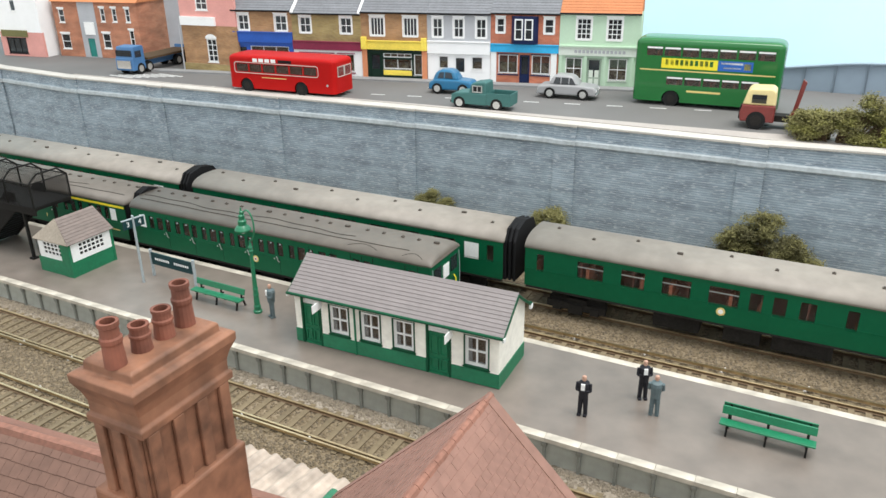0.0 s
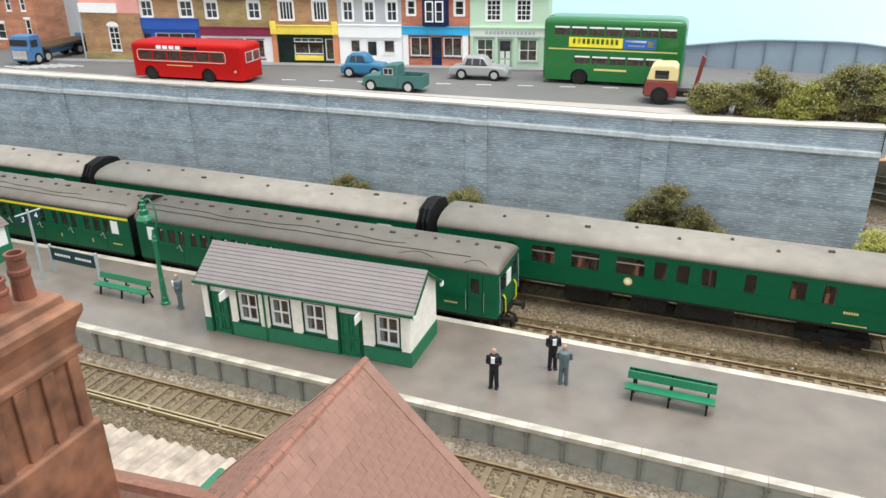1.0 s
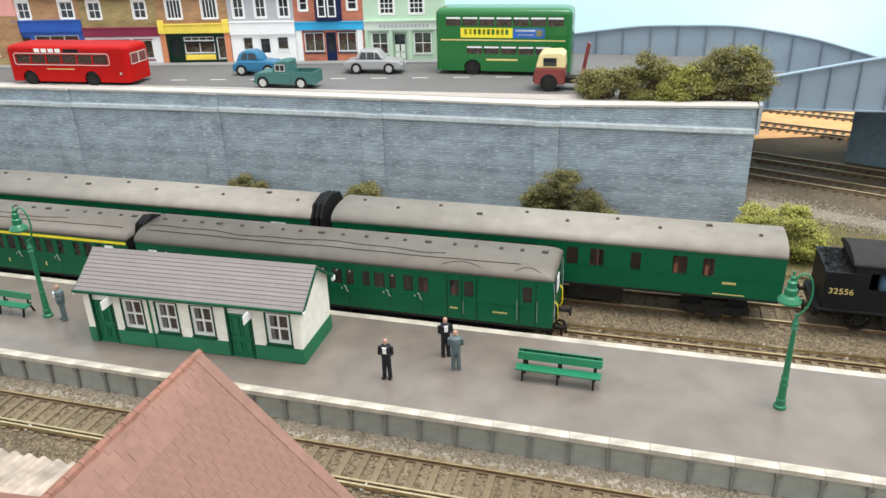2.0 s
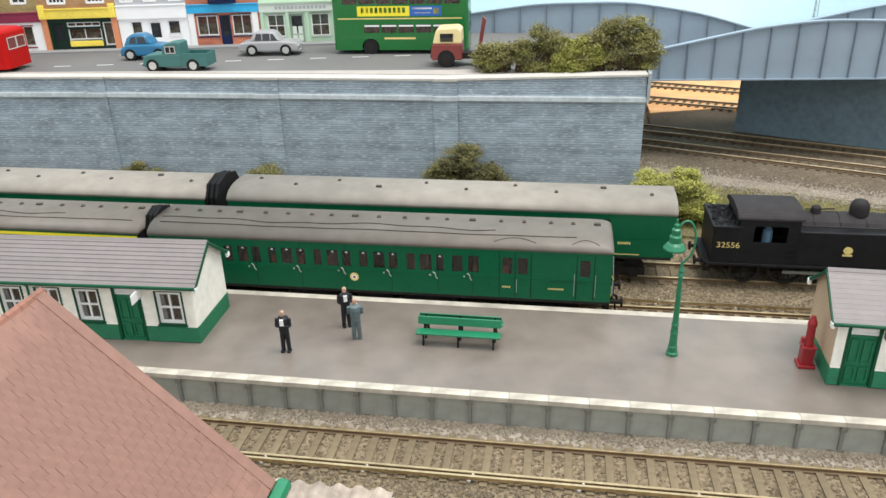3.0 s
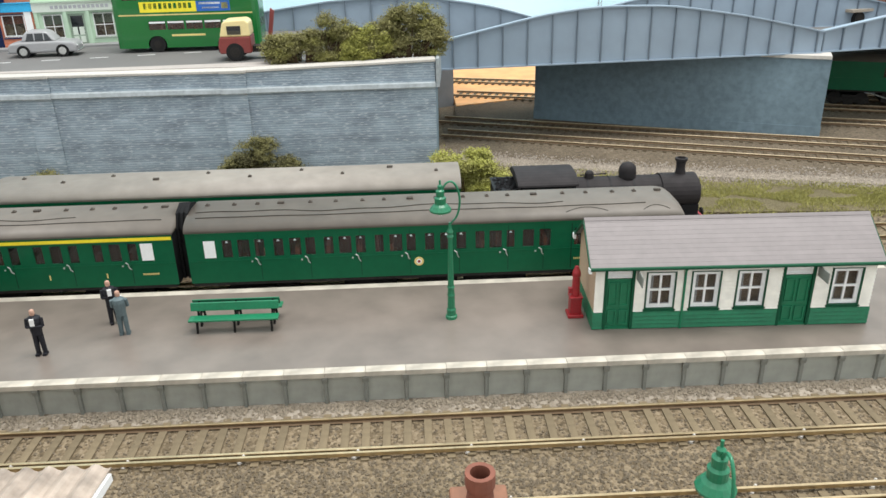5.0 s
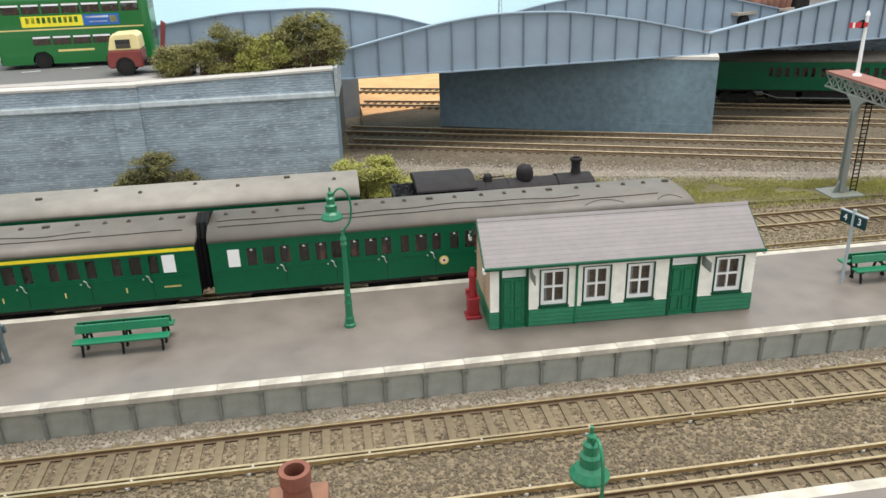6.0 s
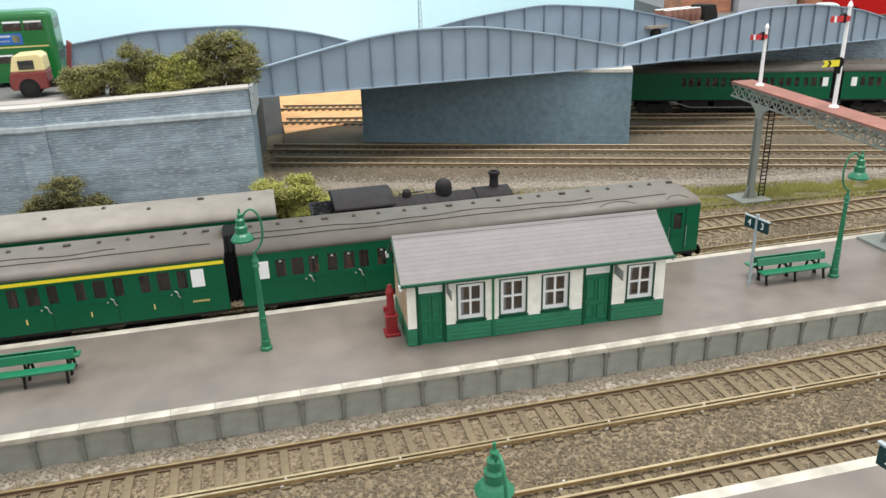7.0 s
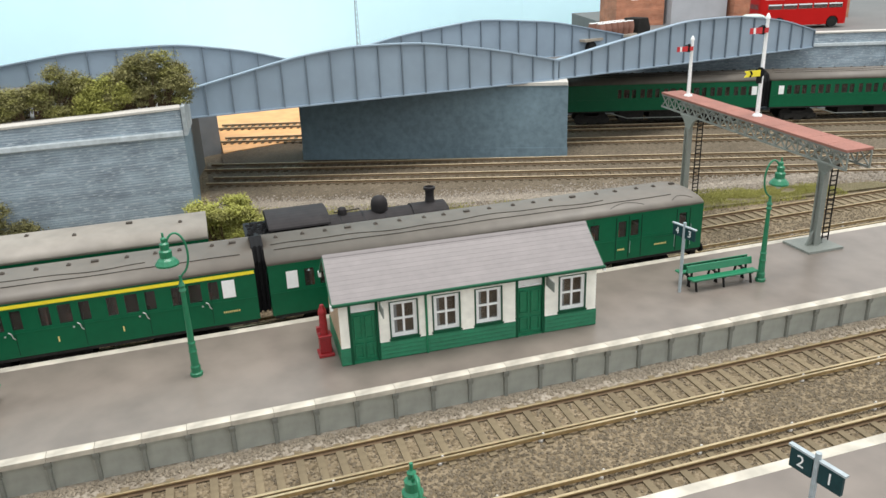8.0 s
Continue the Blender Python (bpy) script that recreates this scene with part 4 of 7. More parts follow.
def coach(t, L, wins, blanks, roof_mat, seats, top=50.5, gutter=42.5, dome=False, vents=9, stripe=False, zw=(29.3, 37.6), handles=(), name="carriage"):
    """A carriage along x from 0 to L with its floor over the rails; windows (x0, x1) cut in both sides."""
    c = thing(name, 0, 0, 0, 0, "", "")
    c.parent = t
    hw, base = 17.3, 17.2
    holes = [(a, b, *zw) for a, b in wins]
    for s in (-1, 1):
        b = bmesh.new()
        wall_cells(b, 0, L, base, gutter, -0.45, 0.45, holes)
        box(b, 0.05, -0.7, gutter - 0.8, L - 0.05, -0.45, gutter)
        box(b, 0.05, -0.62, 27.6, L - 0.05, -0.45, 28.0)
        ob = part("side", b, M["green"], c)
        ob.matrix_basis = pose(0 if s < 0 else L * MM, s * (hw - 0.45) * MM, 0, 0, 0, 0 if s < 0 else 180)
        for (a, w) in wins:
            b = bmesh.new()
            box(b, a, -0.05, zw[0], w, 0.2, zw[1])
            pane = part("window_pane", b, M["glass"] if vents > 14 else M["clearglass"], ob)
            if w - a > 10:
                b = bmesh.new()
                box(b, a, -0.3, zw[1] - 3.4, w, -0.06, zw[1] - 2.9)
                part("vent_bar", b, M["silver"], pane)
            if dome and int(a) % 3 != 1 and a < 150:
                b = bmesh.new()
                xm = (a + w) / 2
                ext(b, [(xm - 0.7, zw[1] - 1.3), (xm + 0.7, zw[1] - 1.3), (xm, zw[1] - 0.4)], "y", -0.16, -0.08)
                part("window_label", b, M["white"], ob)
        for (a, w) in blanks:
            b = bmesh.new()
            box(b, a, -0.62, zw[0] + 0.1, w, -0.46, zw[1] - 0.1)
            part("white_window", b, M["white"], ob, "whitened lavatory window", bevel=0.05)
        for hx in handles:
            b = bmesh.new()
            path_tube(b, [(hx - 0.6, -0.7, 28.8), (hx + 0.5, -1.2, 28.3), (hx + 0.9, -1.2, 26.4), (hx + 1.5, -0.7, 25.4)], 0.22, 6)
            tube(b, (hx - 2.0, -0.9, 27.2), (hx - 2.0, -0.5, 27.2), 0.4, 0.4, 6)
            part("door_handle", b, M["silver"], ob)
            b = bmesh.new()
            box(b, hx + 1.6, -0.53, base + 1, hx + 1.75, -0.46, gutter - 1.5)
            part("door_joint", b, M["black"], ob)
        if stripe:
            b = bmesh.new()
            box(b, L * (1 - stripe) if s < 0 else 0.3, -0.85, gutter - 2.4, L - 0.3 if s < 0 else L * stripe, -0.7, gutter - 0.9)
            part("yellow_band", b, M["yellow"], ob)
    for x0 in (0, L - 0.9):
        b = bmesh.new()
        pts = [(-hw + 0.1, base), (hw - 0.1, base), (hw - 0.1, gutter)]
        lift = 0.3 if dome and x0 > 0 else 1.0
        pts += [(hw * math.cos(a) * (1.0 if lift == 1.0 else 0.95), gutter + (top - gutter - 0.5) * lift * math.sin(a)) for a in np.linspace(0.15, math.pi - 0.15, 11)]
        pts += [(-hw + 0.1, gutter)]
        ext(b, pts, "x", x0, x0 + 0.9)
        part("end", b, M["green"] if dome else M["black"], c)
    # roof
    b = bmesh.new()
    xs = [-0.3, L + 0.3] if not dome else [-0.3, L - 9, L - 6, L - 3.5, L - 1.5, L - 0.2, L + 0.4]
    ks = [1, 1] if not dome else [1, 1, 0.985, 0.93, 0.82, 0.66, 0.4]
    ang = np.linspace(0, math.pi, 19)
    rings = []
    for x, k in zip(xs, ks):
        rings.append([b.verts.new((x * MM, (hw + 0.4) * (0.93 + 0.07 * k) * math.copysign(abs(math.cos(a)) ** 0.8, math.cos(a)) * MM, (gutter + (top - gutter) * k * math.sin(a) ** 0.9) * MM)) for a in ang])
    for p, q in zip(rings, rings[1:]):
        for i in range(len(ang) - 1):
            b.faces.new((p[i], q[i], q[i + 1], p[i + 1]))
    for r_ in (rings[0], rings[-1][::-1]):
        b.faces.new(r_)
    for i in range(len(rings) - 1):
        b.faces.new((rings[i][0], rings[i][-1], rings[i + 1][-1], rings[i + 1][0]))
    part("roof", b, roof_mat, c, smooth=True)
    def on_roof(x, yy, up=0.0):
        return (x, yy, gutter + (top - gutter) * max(0.0, 1 - (abs(yy) / (hw + 0.4)) ** 2.5) ** 0.45 + up)

    for i in range(vents):
        x = L * (i + 0.5) / vents + random.uniform(-1.5, 1.5)
        big = i % 5 == 3
        b = bmesh.new()
        yy = 2.5 if vents > 14 else (2.0, -5.5)[i % 2]
        zt = on_roof(x, yy)[2]
        box(b, x - (1.5 if big else 0.9), yy - 0.9, zt - 0.5, x + (1.5 if big else 0.9), yy + 0.9, zt + (0.9 if big else 0.6))
        tube(b, (x, yy, zt + 0.4), (x, yy, zt + 1.0), 0.6, 0.5, 8)
        part("roof_ventilator", b, M["ventgrey"], c, bevel=0.2)
    end_x = L - (16 if dome else 5)
    for yy, x0, x1, wob in ((-7.0, 3, end_x * 0.82, 1.1), (-11.5, 4, end_x, 0.25)) if vents > 14 else ():
        b = bmesh.new()
        path_tube(b, [on_roof(x, yy + wob * (math.sin(x * 0.07) + 0.5 * math.sin(x * 0.19)), 0.12) for x in np.linspace(x0, x1, 40)], 0.17, 5)
        part("roof_conduit", b, M["dirt"], c)
    if dome:
        for x0, x1 in ((168, 187), (203, 215)):
            b = bmesh.new()
            path_tube(b, [on_roof(x0 + (x1 - x0) * k / 12, -15.6 + 2.6 * math.sin(math.pi * k / 12), 0.1) for k in range(13)], 0.11, 5)
            part("rain_strip", b, M["dirt"], c)
    # inside
    b = bmesh.new()
    box(b, 1, -15.5, base, L - 1, 15.5, base + 1.5)
    box(b, 1, -3, base + 1.5, L - 1, -2.2, gutter - 0.3)
    for i in range(9):
        x = 4 + i * (L - 8) / 8
        box(b, x - 0.4, -15.8, base + 1.5, x + 0.4, 15.8, 40)
    part("compartment", b, M["maroon"], c)
    b = bmesh.new()
    for i in range(16):
        x = 6 + i * (L - 12) / 15
        box(b, x - 2.4, -15, base + 1.5, x + 2.4, -3.1, base + 8)
        box(b, x - 0.9, -15, base + 8, x + 0.9, -3.1, base + 15)
    part("seat", b, seats, c)
    # underneath
    b = bmesh.new()
    box(b, 2, -15.5, 15.4, L - 2, 15.5, 17.2)
    box(b, 1, -17.4, 15.9, L - 1, -15.5, 17.0)
    for k, x in ((0.36, 12), (0.5, 9), (0.62, 14)):
        box(b, L * k - x, -14, 7, L * k + x, 14, 15.4)
    part("underframe", b, M["dirt"], c)
    bogie(c, 30)
    bogie(c, L - 30)
    return c


EW = [(375, 392), (402, 423), (432, 449), (465, 482), (493, 513), (521, 538), (554, 570), (580, 602), (610, 627), (644, 659), (670, 692), (700, 716), (733, 749), (760, 781), (789, 806), (823, 839), (848, 870), (879, 893), (908, 928), (938, 958)]
EW = [((a - 313) / 4.0, (b - 313) / 4.0) for a, b in EW] + [(172, 176.6), (179, 183.6), (207, 211.5)]
EH = [30, 52, 74.5, 96.5, 118.5, 140.5, 156.5]


def gangway(t, x, name="gangway", r=13.5, step=1.8):
    b = bmesh.new()
    for i in range(5):
        xx = x + i * step
        k = 1.0 if i % 2 == 0 else 0.86
        ext(b, [(-r * k, 17), (r * k, 17), (r * k, 41), (r * k * 0.72, 47.4), (0, 49.8), (-r * k * 0.72, 47.4), (-r * k, 41)], "x", xx, xx + step)
    part(name, b, M["black"], t)


emu = thing("electric_train", 0, 335.5, 0, 0, "green two-car electric train with grey roofs, moving", "train")
c1 = coach(emu, 221.0, EW, [(7.5, 12.5)], M["roofdark"], M["tan"], dome=True, vents=19, top=47.0, gutter=41.3, handles=EH, name="driving_carriage")
c1.location.x = -221.0 * MM
# cab front
b = bmesh.new()
for y0, y1 in ((-13.6, -5.6), (5.6, 13.6)):
    box(b, 0.05, y0, 30, 0.3, y1, 38.4)
part("cab_window", b, M["glassd"], emu)
b = bmesh.new()
box(b, 0.05, -3.4, 29.2, 0.42, 3.4, 37.0)
part("headcode_panel", b, M["white"], emu, "white headcode panel")
for yy in (-11, -8.6, 9.5):
    b = bmesh.new()
    path_tube(b, [(0.2, yy, 27), (1.4, yy, 25), (1.6, yy, 18), (0.4, yy, 15.5)], 0.4, 6)
    part("jumper_cable", b, M["yellow"] if yy > -9 else M["black"], emu)
b = bmesh.new()
path_tube(b, [(0.3, -15.6, 39.5), (0.8, -15.6, 30), (0.8, -15.6, 20)], 0.2, 5)
path_tube(b, [(0.3, 15.6, 39.5), (0.8, 15.6, 30), (0.8, 15.6, 20)], 0.2, 5)
part("front_handrail", b, M["palepost"], emu)
b = bmesh.new()
for s in (-1, 1):
    tube(b, (0, s * 9, 13.5), (5.5, s * 9, 13.5), 1.1, 1.1, 10)
    tube(b, (5.5, s * 9, 13.5), (6.3, s * 9, 13.5), 2.6, 2.6, 16)
box(b, -3, -14, 11.5, 0, 14, 16)
part("buffer", b, M["dirt"], emu)
b = bmesh.new()
path_tube(b, [(0, 0, 13), (4, 0, 12), (5, 0, 8)], 0.7, 6)
path_tube(b, [(0, -5, 15), (3, -5, 12), (3.5, -5, 7)], 0.5, 6)
part("coupling_hose", b, M["black"], emu)
for xa, za, zb in ((170.6, 18, 40), (177.8, 18, 40), (185.0, 18, 40), (205.4, 18, 40), (213.2, 18, 40)):
    b = bmesh.new()
    box(b, xa, -17.52, za, xa + 0.22, -17.36, zb)
    part("door_joint", b, M["black"], c1)
for xa, za, zb in ((204.6, 20, 31), (214.0, 20, 31), (178.6, 20.5, 27), (193, 26.5, 26.8)):
    b = bmesh.new()
    if zb - za > 1:
        tube(b, (xa, -17.8, za), (xa, -17.8, zb), 0.11, 0.11, 6)
    else:
        box(b, xa, -17.55, za, xa + 17, -17.36, zb)
    part("handrail", b, M["palepost"] if zb - za > 1 else M["gutterg"], c1)
gangway(c1, -5.4, r=10.5, step=1.05)
TW2 = [(221 + a - k * 25.5, 221 + b_ - k * 25.5) for k in range(7) for a, b_ in [(-35.0, -31.0), (-28.0, -23.0), (-20.0, -16.0)]]
TW2 = [w for w in TW2 if w[0] > 6]
c2 = coach(emu, 221.0, TW2, [(221 - 14.3, 221 - 9.0)], M["roofdark"], M["maroon"], dome=False, vents=19, top=47.0, gutter=41.3, stripe=0.62, handles=[221 -21.2 - k * 25.5 for k in range(7)], name="trailer_carriage")
c2.location.x = -(221.0 * 2 + 5.6) * MM
for c, sgn in ((c1, 1),):
    b = bmesh.new()
    tube(b, (102, -17.55, 24.2), (102, -17.35, 24.2), 2.1, 2.1, 24)
    e = part("emblem", b, M["gold"], c, "round gilt emblem")
    b = bmesh.new()
    tube(b, (102, -17.65, 24.2), (102, -17.55, 24.2), 1.2, 1.2, 20)
    part("emblem_centre", b, M["white"], e)
    b = bmesh.new()
    tube(b, (102, -17.72, 24.2), (102, -17.65, 24.2), 0.7, 0.7, 16)
    part("emblem_device", b, M["hydrant"], e)
for c, xs in ((c1, ((172, 176), (193, 199.5))), (c2, ((206, 213),))):
    b = bmesh.new()
    for xa, xb in xs:
        x = xa
        while x < xb:
            box(b, x, -17.45, 22.4, x + 0.5, -17.3, 23.2)
            x += 0.8
    part("lettering", b, M["gold"], c, "small gilt number, unreadable")
for c, xs in ((c2, (190, 165, 140)),):
    b = bmesh.new()
    for x in xs:
        box(b, x, -17.5, 21.5, x + 0.5, -17.3, 23.8)
    part("class_figure", b, M["gold"], c)

# far train: corridor carriages and a tank engine
MW = [(7.0, 11.2), (30.6, 45), (54.8, 67.3), (76.5, 91), (100, 114.5), (119.5, 125.5), (130.5, 136.5), (142.6, 149.6), (163, 168), (183.5, 190.5), (198, 203.5)]
FY, FL = 386.5, 236.0
ft = thing("passenger_train", 95, FY, 0, 0.0, "green corridor carriages with weathered grey roofs", "train")
FW = dict(top=46.8, gutter=40.2, vents=10, zw=(27.0, 37.2))
m1 = coach(ft, FL, MW, [], M["rooflight"], M["tan"], name="corridor_carriage", **FW)
m1.location.x = -FL * MM
gangway(ft, -FL - 13.4, r=16, step=1.4)
m2 = coach(ft, FL, [(FL - b_, FL - a_) for a_, b_ in MW[1:]] + [(225.8, 230)], [(211.5, 220.7)], M["rooflight"], M["tan"], name="corridor_carriage", **FW)
m2.location.x = -(FL * 2 + 13.5) * MM
gangway(ft, -FL * 2 - 26.9, r=16, step=1.4)
m3 = coach(ft, FL, MW, [(211.5, 220.7)], M["rooflight"], M["tan"], name="corridor_carriage", **FW)
m3.location.x = -(FL * 3 + 27) * MM
b = bmesh.new()
tube(b, (106.8, -17.55, 24.0), (106.8, -17.3, 24.0), 2.2, 2.2, 24)
e = part("emblem", b, M["gold"], m1, "round gilt emblem")
b = bmesh.new()
tube(b, (106.8, -17.65, 24.0), (106.8, -17.55, 24.0), 1.3, 1.3, 20)
part("emblem_centre", b, M["white"], e)
b = bmesh.new()
for i in range(6):
    box(b, 208 + i * 1.1, -17.5, 24, 208.8 + i * 1.1, -17.3, 25.2)
box(b, 204, -17.5, 18.2, 219, -17.3, 18.6)
part("lettering", b, M["gold"], m1, "small gilt number, unreadable")


def tank_engine(x, y):
    """Small black tank engine along x, bunker to the rear at 0, chimney ahead."""
    t = thing("tank_engine", x, y, 0, 0, "weathered black 0-6-2 tank engine with cream number", "locomotive")
    b = bmesh.new()
    box(b, -2, -16, 14.6, 111, 16, 16.2)
    box(b, 2, -7.2, 9, 106, 7.2, 14.6)
    part("frame", b, M["loco"], t, bevel=0.3)
    b = bmesh.new()
    box(b, 0, -15.4, 16.2, 14, 15.4, 36.5)
    box(b, -0.6, -15.9, 36.5, 14, 15.9, 37.3)
    part("bunker", b, M["loco"], t, bevel=0.5)
    b = bmesh.new()
    rnd = random.Random(4)
    for _ in range(160):
        cx, cy = rnd.uniform(1, 13), rnd.uniform(-14, 14)
        s = rnd.uniform(0.5, 1.3)
        cz = 36.8 + (1 - (cy / 15) ** 2) * 1.8 * rnd.random()
        lathe(b, [(s * .4, -s * .5), (s, 0), (s * .4, s * .7)], cx, cy, cz, 5)
    tagged(part("coal", b, M["black"], t), kind="stuff")
    for s in (-1, 1):
        b = bmesh.new()
        wall_cells(b, 12, 40, 16.2, 41.4, -0.5, 0.5, [(19, 34.5, 28.5, 37.8)])
        ob = part("cab_side", b, M["loco"], t)
        ob.location.y = s * 15 * MM
    for x0 in (12, 39):
        b = bmesh.new()
        pts = [(-15, 16.2), (15, 16.2), (15, 41.4)] + [(15 * math.cos(a), 41.4 + 4.6 * math.sin(a)) for a in np.linspace(0.1, math.pi - 0.1, 11)] + [(-15, 41.4)]
        ext(b, pts, "x", x0, x0 + 1)
        part("cab_sheet", b, M["loco"], t)
    b = bmesh.new()
    ang = np.linspace(0, math.pi, 15)
    lo = [(16.2 * math.cos(a), 41.4 + 5.0 * math.sin(a)) for a in ang]
    ext(b, lo, "x", 10.5, 41.5)
    part("cab_roof", b, M["locotop"], t, bevel=0.3)
    for s in (-1, 1):
        b = bmesh.new()
        box(b, 40, s * 15.4 if s < 0 else 8, 16.2, 84, -8 if s < 0 else 15.4, 35.5)
        part("side_tank", b, M["loco"], t, bevel=0.5)
    b = bmesh.new()
    tube(b, (40, 0, 31), (87, 0, 31), 9.6, 9.6, 28)
    tube(b, (87, 0, 31), (106, 0, 31), 10.4, 10.4, 28)
    tube(b, (106, 0, 31), (107.5, 0, 31), 9.4, 8.0, 28)
    part("boiler", b, M["locotop"], t, smooth=False)
    b = bmesh.new()
    for xx in (48, 60, 72, 86.8):
        tube(b, (xx, 0, 31), (xx + 0.8, 0, 31), 9.85, 9.85, 28)
    part("boiler_band", b, M["loco"], t)
    b = bmesh.new()
    box(b, 88, -10, 16.2, 106, 10, 26)
    part("saddle", b, M["loco"], t)
    b = bmesh.new()
    lathe(b, [(4.6, 38.5), (4.4, 41), (4.6, 43.6), (4.2, 46.2), (3.0, 48.0), (1.2, 48.8)], 70, 0, 0, 20)
    part("dome", b, M["locotop"], t, smooth=True)
    b = bmesh.new()
    lathe(b, [(4.0, 39.5), (2.7, 41.5), (2.3, 45), (2.5, 48.2), (3.2, 49.0), (3.2, 50.3), (2.3, 50.5), (1.9, 47.6)], 98, 0, 0, 20)
    part("chimney", b, M["locotop"], t)
    b = bmesh.new()
    lathe(b, [(2.6, 39.5), (2.2, 43.5), (1.4, 44.5)], 50, 0, 0, 12)
    path_tube(b, [(42, -11, 37), (60, -11.5, 37.2), (80, -10.5, 36.6)], 0.5, 6)
    path_tube(b, [(46, 3, 41), (60, 4, 41.2)], 0.4, 6)
    part("fitting", b, M["locotop"], t)
    for i, (xw, r) in enumerate(((18, 7.5), (38, 9.5), (60, 9.5), (82, 9.5))):
        b = bmesh.new()
        for s in (-1, 1):
            n = 28
            for k in range(n):
                a0, a1 = 2 * math.pi * k / n, 2 * math.pi * (k + 1) / n
                q = [(xw + math.cos(a0) * r, 2.5 + r + math.sin(a0) * r), (xw + math.cos(a1) * r, 2.5 + r + math.sin(a1) * r), (xw + math.cos(a1) * r * .84, 2.5 + r + math.sin(a1) * r * .84), (xw + math.cos(a0) * r * .84, 2.5 + r + math.sin(a0) * r * .84)]
                ext(b, q, "y", s * 9.4 - 1.2, s * 9.4 + 1.2)
            for k in range(10):
                a = math.pi * 2 * k / 10
                tube(b, (xw, s * 9.6, 2.5 + r), (xw + math.cos(a) * r * .88, s * 9.6, 2.5 + r + math.sin(a) * r * .88), 0.45, 0.35, 5)
            tube(b, (xw, s * 8.2, 2.5 + r), (xw, s * 10.8, 2.5 + r), 1.8, 1.8, 12)
        part("wheel", b, M["dirt"], t)
    b = bmesh.new()
    for s in (-1, 1):
        box(b, 36, s * 11.4 - 0.5, 9.4, 84, s * 11.4 + 0.5, 11)
    part("coupling_rod", b, M["gantrygrey"], t)
    b = bmesh.new()
    for s in (-1, 1):
        for x0, d in ((111, 1), (-2, -1)):
            tube(b, (x0, s * 9, 14), (x0 + 4 * d, s * 9, 14), 1.1, 1.1, 10)
            tube(b, (x0 + 4 * d, s * 9, 14), (x0 + 4.8 * d, s * 9, 14), 2.5, 2.5, 16)
    part("buffer", b, M["dirt"], t)
    for x0 in (110.5, -3):
        b = bmesh.new()
        box(b, x0, -15, 11, x0 + 1.5, 15, 16.2)
        part("buffer_beam", b, M["hydrant"] if x0 > 0 else M["loco"], t)
    b = bmesh.new()
    lathe(b, [(2.2, 20), (2.6, 28), (2.4, 33), (1.2, 34.2)], 27, -8, 0, 10)
    lathe(b, [(1.3, 34.2), (1.5, 35.5), (0.8, 37)], 27, -8, 0, 8)
    part("crew_figurine", b, mat("crew_blue", (0.12, 0.22, 0.32), 0.7), t)
    writing("number", "32556", 4.5, M["gold"], t, (7.5, -15.62, 26.5))
    b = bmesh.new()
    tube(b, (63, -15.9, 26), (63, -15.5, 26), 2.1, 2.1, 20)
    box(b, 60.8, -15.85, 22.8, 65.2, -15.5, 23.8)
    part("emblem", b, M["gold"], t, "small gilt lion-and-wheel style crest as a plain shape")
    b = bmesh.new()
    for i in range(5):
        box(b, 36, -15.9, 18 + i * 3.5, 38.5, -15.4, 18.8 + i * 3.5)
    part("cab_step", b, M["loco"], t)
    return t


engine = tank_engine(113.5, FY)
engine.matrix_basis = engine.matrix_basis @ Matrix.Diagonal((1.015, 1, 0.94, 1))

# yard train beyond the bridge
YW = [(a, b_) for a, b_ in EW[:20]]
yt = thing("yard_train", 444 + 0.36 * 18, 679 + 0.94 * 18, 0, -20.5, "green electric carriages standing in the yard", "train")
y1 = coach(yt, 190.0, [(221 - b_ - 22, 221 - a_ - 22) for a_, b_ in EW[:18]], [(182, 187)], M["roofdark"], M["maroon"], dome=False, vents=15, name="yard_carriage")
y1.location.x = -6 * MM
gangway(yt, 184.5)
y2 = coach(yt, 221.0, EW[:20], [(7.5, 12.5)], M["roofdark"], M["maroon"], dome=False, vents=15, name="yard_carriage")
y2.location.x = 194 * MM

for c, ln in ((y1, 190), (y2, 221)):
    for xa in (58, ln - 58):
        b = bmesh.new()
        d = 1 if xa < ln / 2 else -1
        path_tube(b, [(xa - 14 * d, -15.6, 15.5), (xa + 6 * d, -15.6, 9.5), (ln / 2, -15.6, 9.5)], 0.5, 6)
        part("truss_rod", b, M["gantrygrey"], c)

